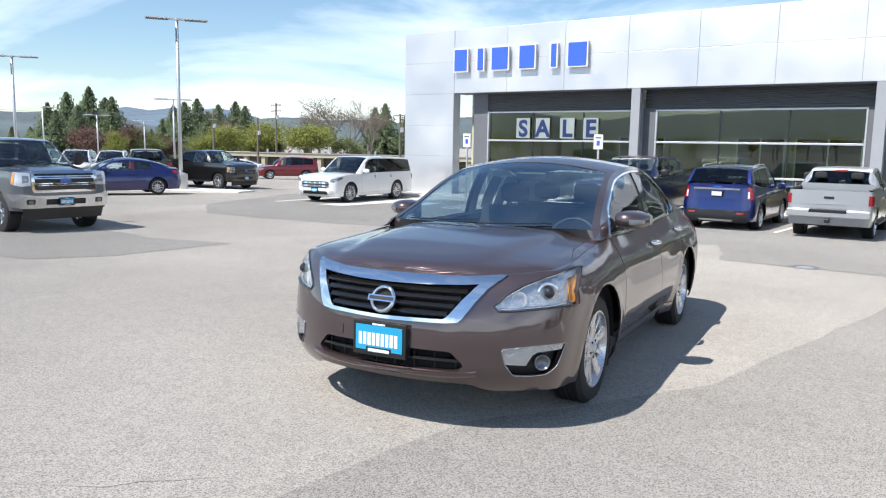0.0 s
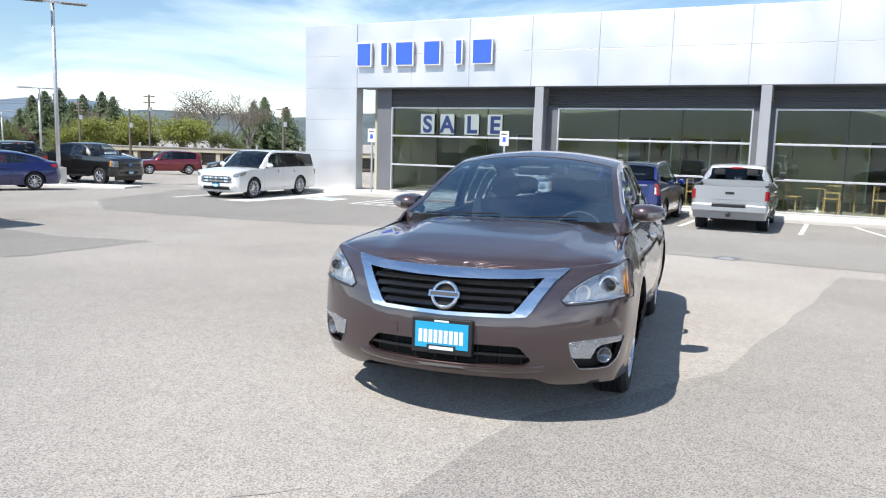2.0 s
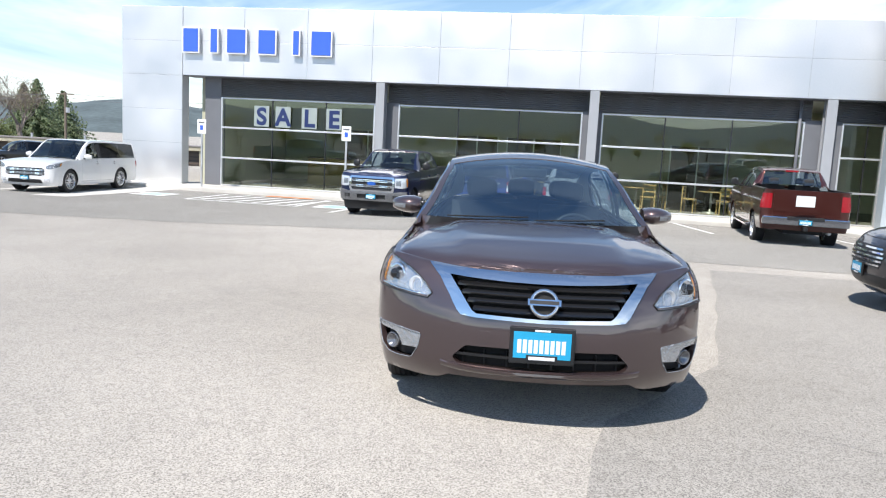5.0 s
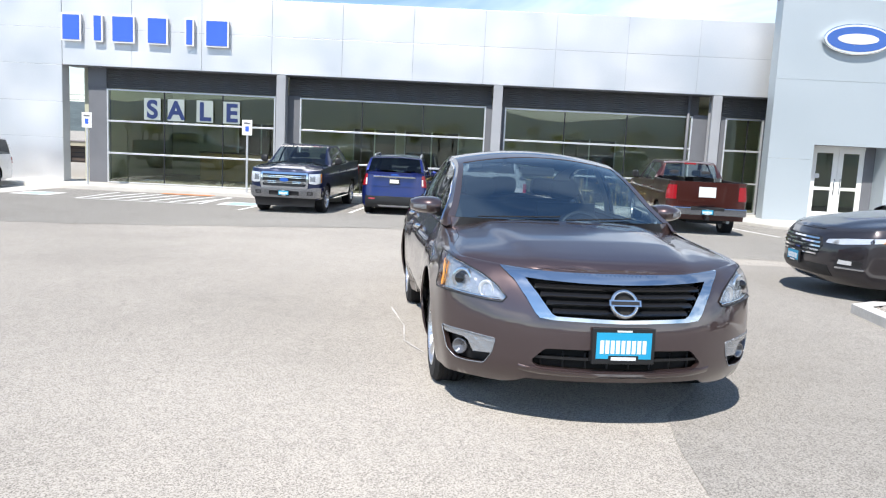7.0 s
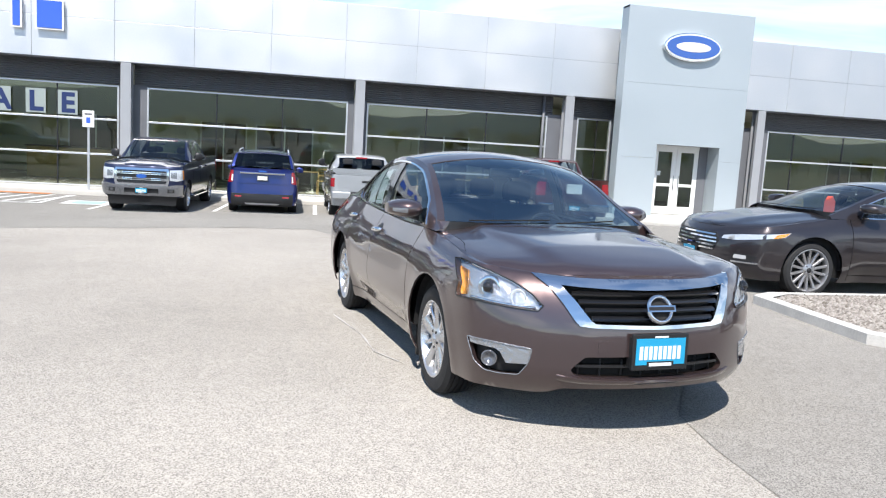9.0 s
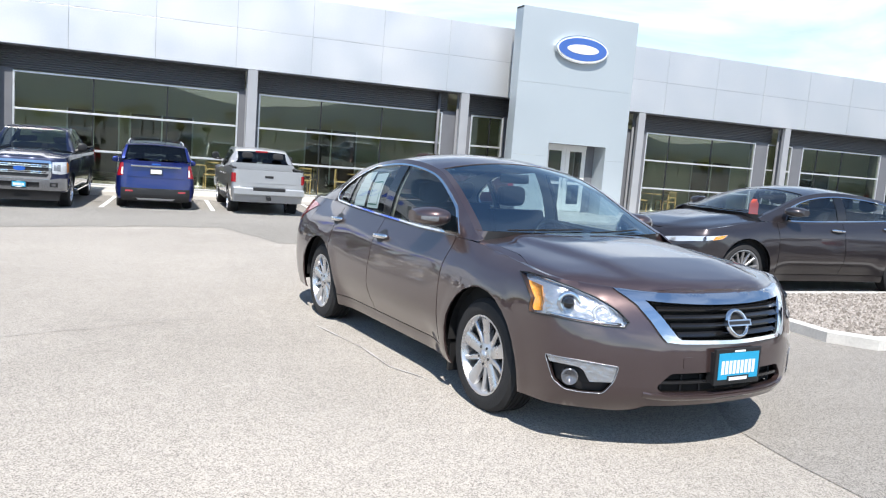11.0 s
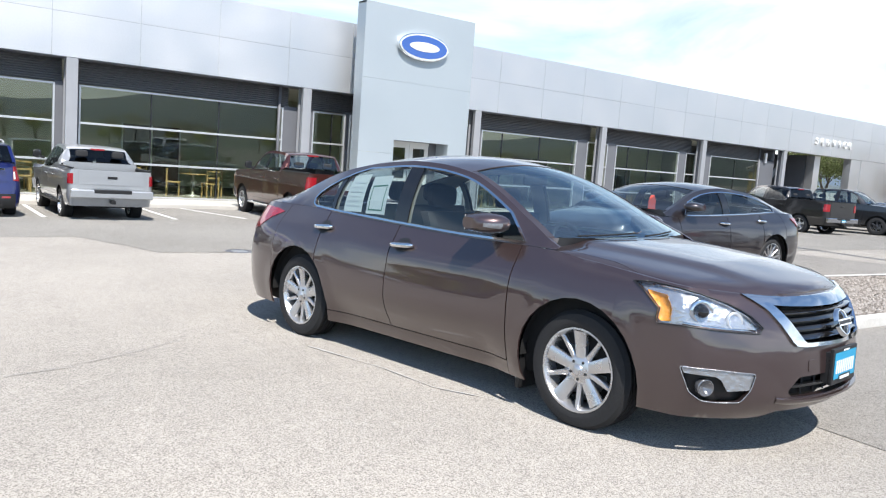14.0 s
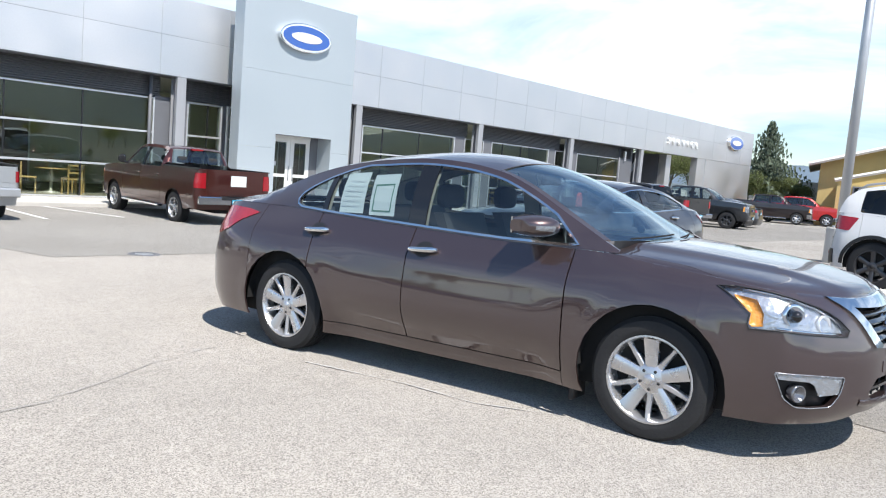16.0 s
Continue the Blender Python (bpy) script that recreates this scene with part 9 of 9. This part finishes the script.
def leaf_mesh(tips, seed, per, size, drift):
    rnd = random.Random(seed)
    vs, fs = [], []
    for p in tips:
        for _ in range(per):
            c = p + Vector((rnd.gauss(0, drift), rnd.gauss(0, drift), rnd.gauss(0, drift * 0.8)))
            a = Vector((rnd.uniform(-1, 1), rnd.uniform(-1, 1), rnd.uniform(-1, 1))).normalized() * size * rnd.uniform(0.5, 1.2)
            b = a.cross(Vector((rnd.uniform(-1, 1), rnd.uniform(-1, 1), rnd.uniform(-1, 1)))).normalized() * size * rnd.uniform(0.4, 0.8)
            o = len(vs)
            vs += [tuple(c - a), tuple(c - b), tuple(c + a), tuple(c + b)]
            fs.append((o, o + 1, o + 2, o + 3))
    me = bpy.data.meshes.new("crown")
    me.from_pydata(vs, [], fs)
    return me


BRANCHES = {}
def broadleaf(name, place, seed, h, mat, bark, label, per=4, size=0.12, drift=0.35, scale=1.0, turn=0.0, group="broadleaf trees"):
    key = (seed, h, mat.name, per)
    if key not in BRANCHES:
        me, tips = branching(seed, h)
        me.materials.append(bark)
        cm = leaf_mesh(tips, seed, per, size, drift)
        cm.materials.append(mat)
        BRANCHES[key] = (me, cm)
    me, cm = BRANCHES[key]
    t = thing(name, (place[0], place[1], G(place[0], place[1]) - 0.05), label, "tree", group, turn)
    for nm, m in (("trunk", me), ("crown", cm)):
        ob = new(nm, m)
        ob.parent = t
    t.scale = (scale,) * 3
    return t


def far_wood(name, spots, seed, h, mat, bark, label, per, size, drift, low=0.0):
    """Far trees by the height of the tip; low hides that share of the stem behind the rise they grow on."""
    for k, (x, y, tip, wide) in enumerate(spots):
        t = broadleaf(name, (x, y), seed + k % 2, h, mat, bark, label, per, size, drift, 1.0, 60 * k)
        crown = t.children[-1].data
        high = max(v.co.z for v in crown.vertices)
        broad = 2.8 * sum(math.hypot(v.co.x, v.co.y) for v in crown.vertices) / len(crown.vertices)
        sc = (tip - G(x, y)) / high / (1 - low)
        t.location.z -= low * sc * high
        sw = min(max(wide / broad, 0.7 * sc), 1.5 * sc)
        t.scale = (sw, sw, sc)


far_wood("bare_tree", BARE_AT, 23, 9.5, BUD_TWIG, BARK_PALE, "leafless tree with pale budding twigs", 7, 0.055, 0.32)
far_wood("spring_tree", LIME_AT, 31, 6.0, LEAF_LIME, BARK, "bright lime-green spring tree", 20, 0.10, 0.45, 0.2)
far_wood("plum_tree", PLUM_AT, 35, 5.5, LEAF_RED, BARK, "reddish-brown leafing plum tree", 14, 0.09, 0.38, 0.25)
far_wood("green_tree", GREEN_AT, 41, 6.5, LEAF_GREEN, BARK, "soft green spring tree", 14, 0.10, 0.45, 0.2)
for k, (x, y, sc) in enumerate(((-24.5, 52.0, 0.95), (-27, 60, 0.9), (-21, 56, 0.95), (-30, 64, 1.0))):
    broadleaf("bare_tree", (x, y), 21 + k % 2, 9.5, BUD_TWIG, BARK_PALE, "leafless tree with pale budding twigs", 3, 0.09, 0.35, sc, 60 * k)
for k, (x, y, sc) in enumerate(((57.6, 27.2, 0.62), (58.6, 25.6, 0.6), (59.6, 24.2, 0.5), (61.5, 28.5, 0.62), (58, 37, 0.95), (63, 38, 1.0), (60, 34.0, 0.9), (66, 35, 1.0))):
    broadleaf("green_tree", (x, y), 41 + k % 2, 6.5, LEAF_GREEN, BARK, "soft green spring tree", 20, 0.10, 0.45, sc, 70 * k)
# trees behind the walk, mirrored in the showroom glass
rnd = random.Random(77)
for k in range(110):
    x, y = -165 + 3.1 * k + rnd.uniform(-2.5, 2.5), -108 - 46 * rnd.random()
    sc = rnd.uniform(0.55, 1.0)
    if k % 3:
        broadleaf("bare_tree", (x, y), 23 + k % 2, 9.5, BUD_TWIG, BARK_PALE, "leafless tree with pale budding twigs", 7, 0.055, 0.32, sc, 75 * k)
    else:
        broadleaf("spring_tree", (x, y), 31 + k % 2, 6.0, LEAF_LIME, BARK, "bright lime-green spring tree", 20, 0.10, 0.45, sc, 70 * k)

# ---- hills all round ----
def ridge(name, dist, base, amp, seed, mat, south=0.0):
    bm = bmesh.new()
    n = 240
    rows = []
    for k in range(n):
        a = k * math.tau / n
        d = Vector((math.cos(a) * 4.2, math.sin(a) * 4.2, seed))
        hgt = base + amp * (0.5 + 0.5 * noise.fractal(d, 1.0, 2.0, 6)) * (1.0 + 0.5 * math.sin(a * 2 + seed))
        # the valley side to the south stands higher
        hgt *= 1 + south * max(0.0, -math.sin(a)) ** 2
        col = []
        for j in range(7):
            t = j / 6
            rad = dist * (1 + 0.35 * t)
            col.append(bm.verts.new((math.cos(a) * rad, math.sin(a) * rad, -6 + (hgt + 6) * math.sin(t * math.pi / 2) + amp * 0.06 * noise.noise(Vector((math.cos(a) * 14, math.sin(a) * 14, t * 4 + seed))))))
        rows.append(col)
    for k in range(n):
        a, b = rows[k], rows[(k + 1) % n]
        for j in range(6):
            bm.faces.new((a[j], b[j], b[j + 1], a[j + 1]))
    bmesh.ops.recalc_face_normals(bm, faces=bm.faces)
    return tagged(link(name, bm, mat, smooth=True), "wooded hills on the horizon, haze painted in as a blue-green tone", "hills", kind="structure")


# the farther ridge is coloured paler and bluer to imitate more haze
ridge("backdrop_hills", 1300, 4, 60, 3.0, HILL_HAZED)
ridge("backdrop_mountains", 2300, 30, 120, 8.0, surface("far_mountain_hazed", (0.12, 0.165, 0.21), 1.0, var=0.2, vscale=0.004, fine=0.03), 1.6)
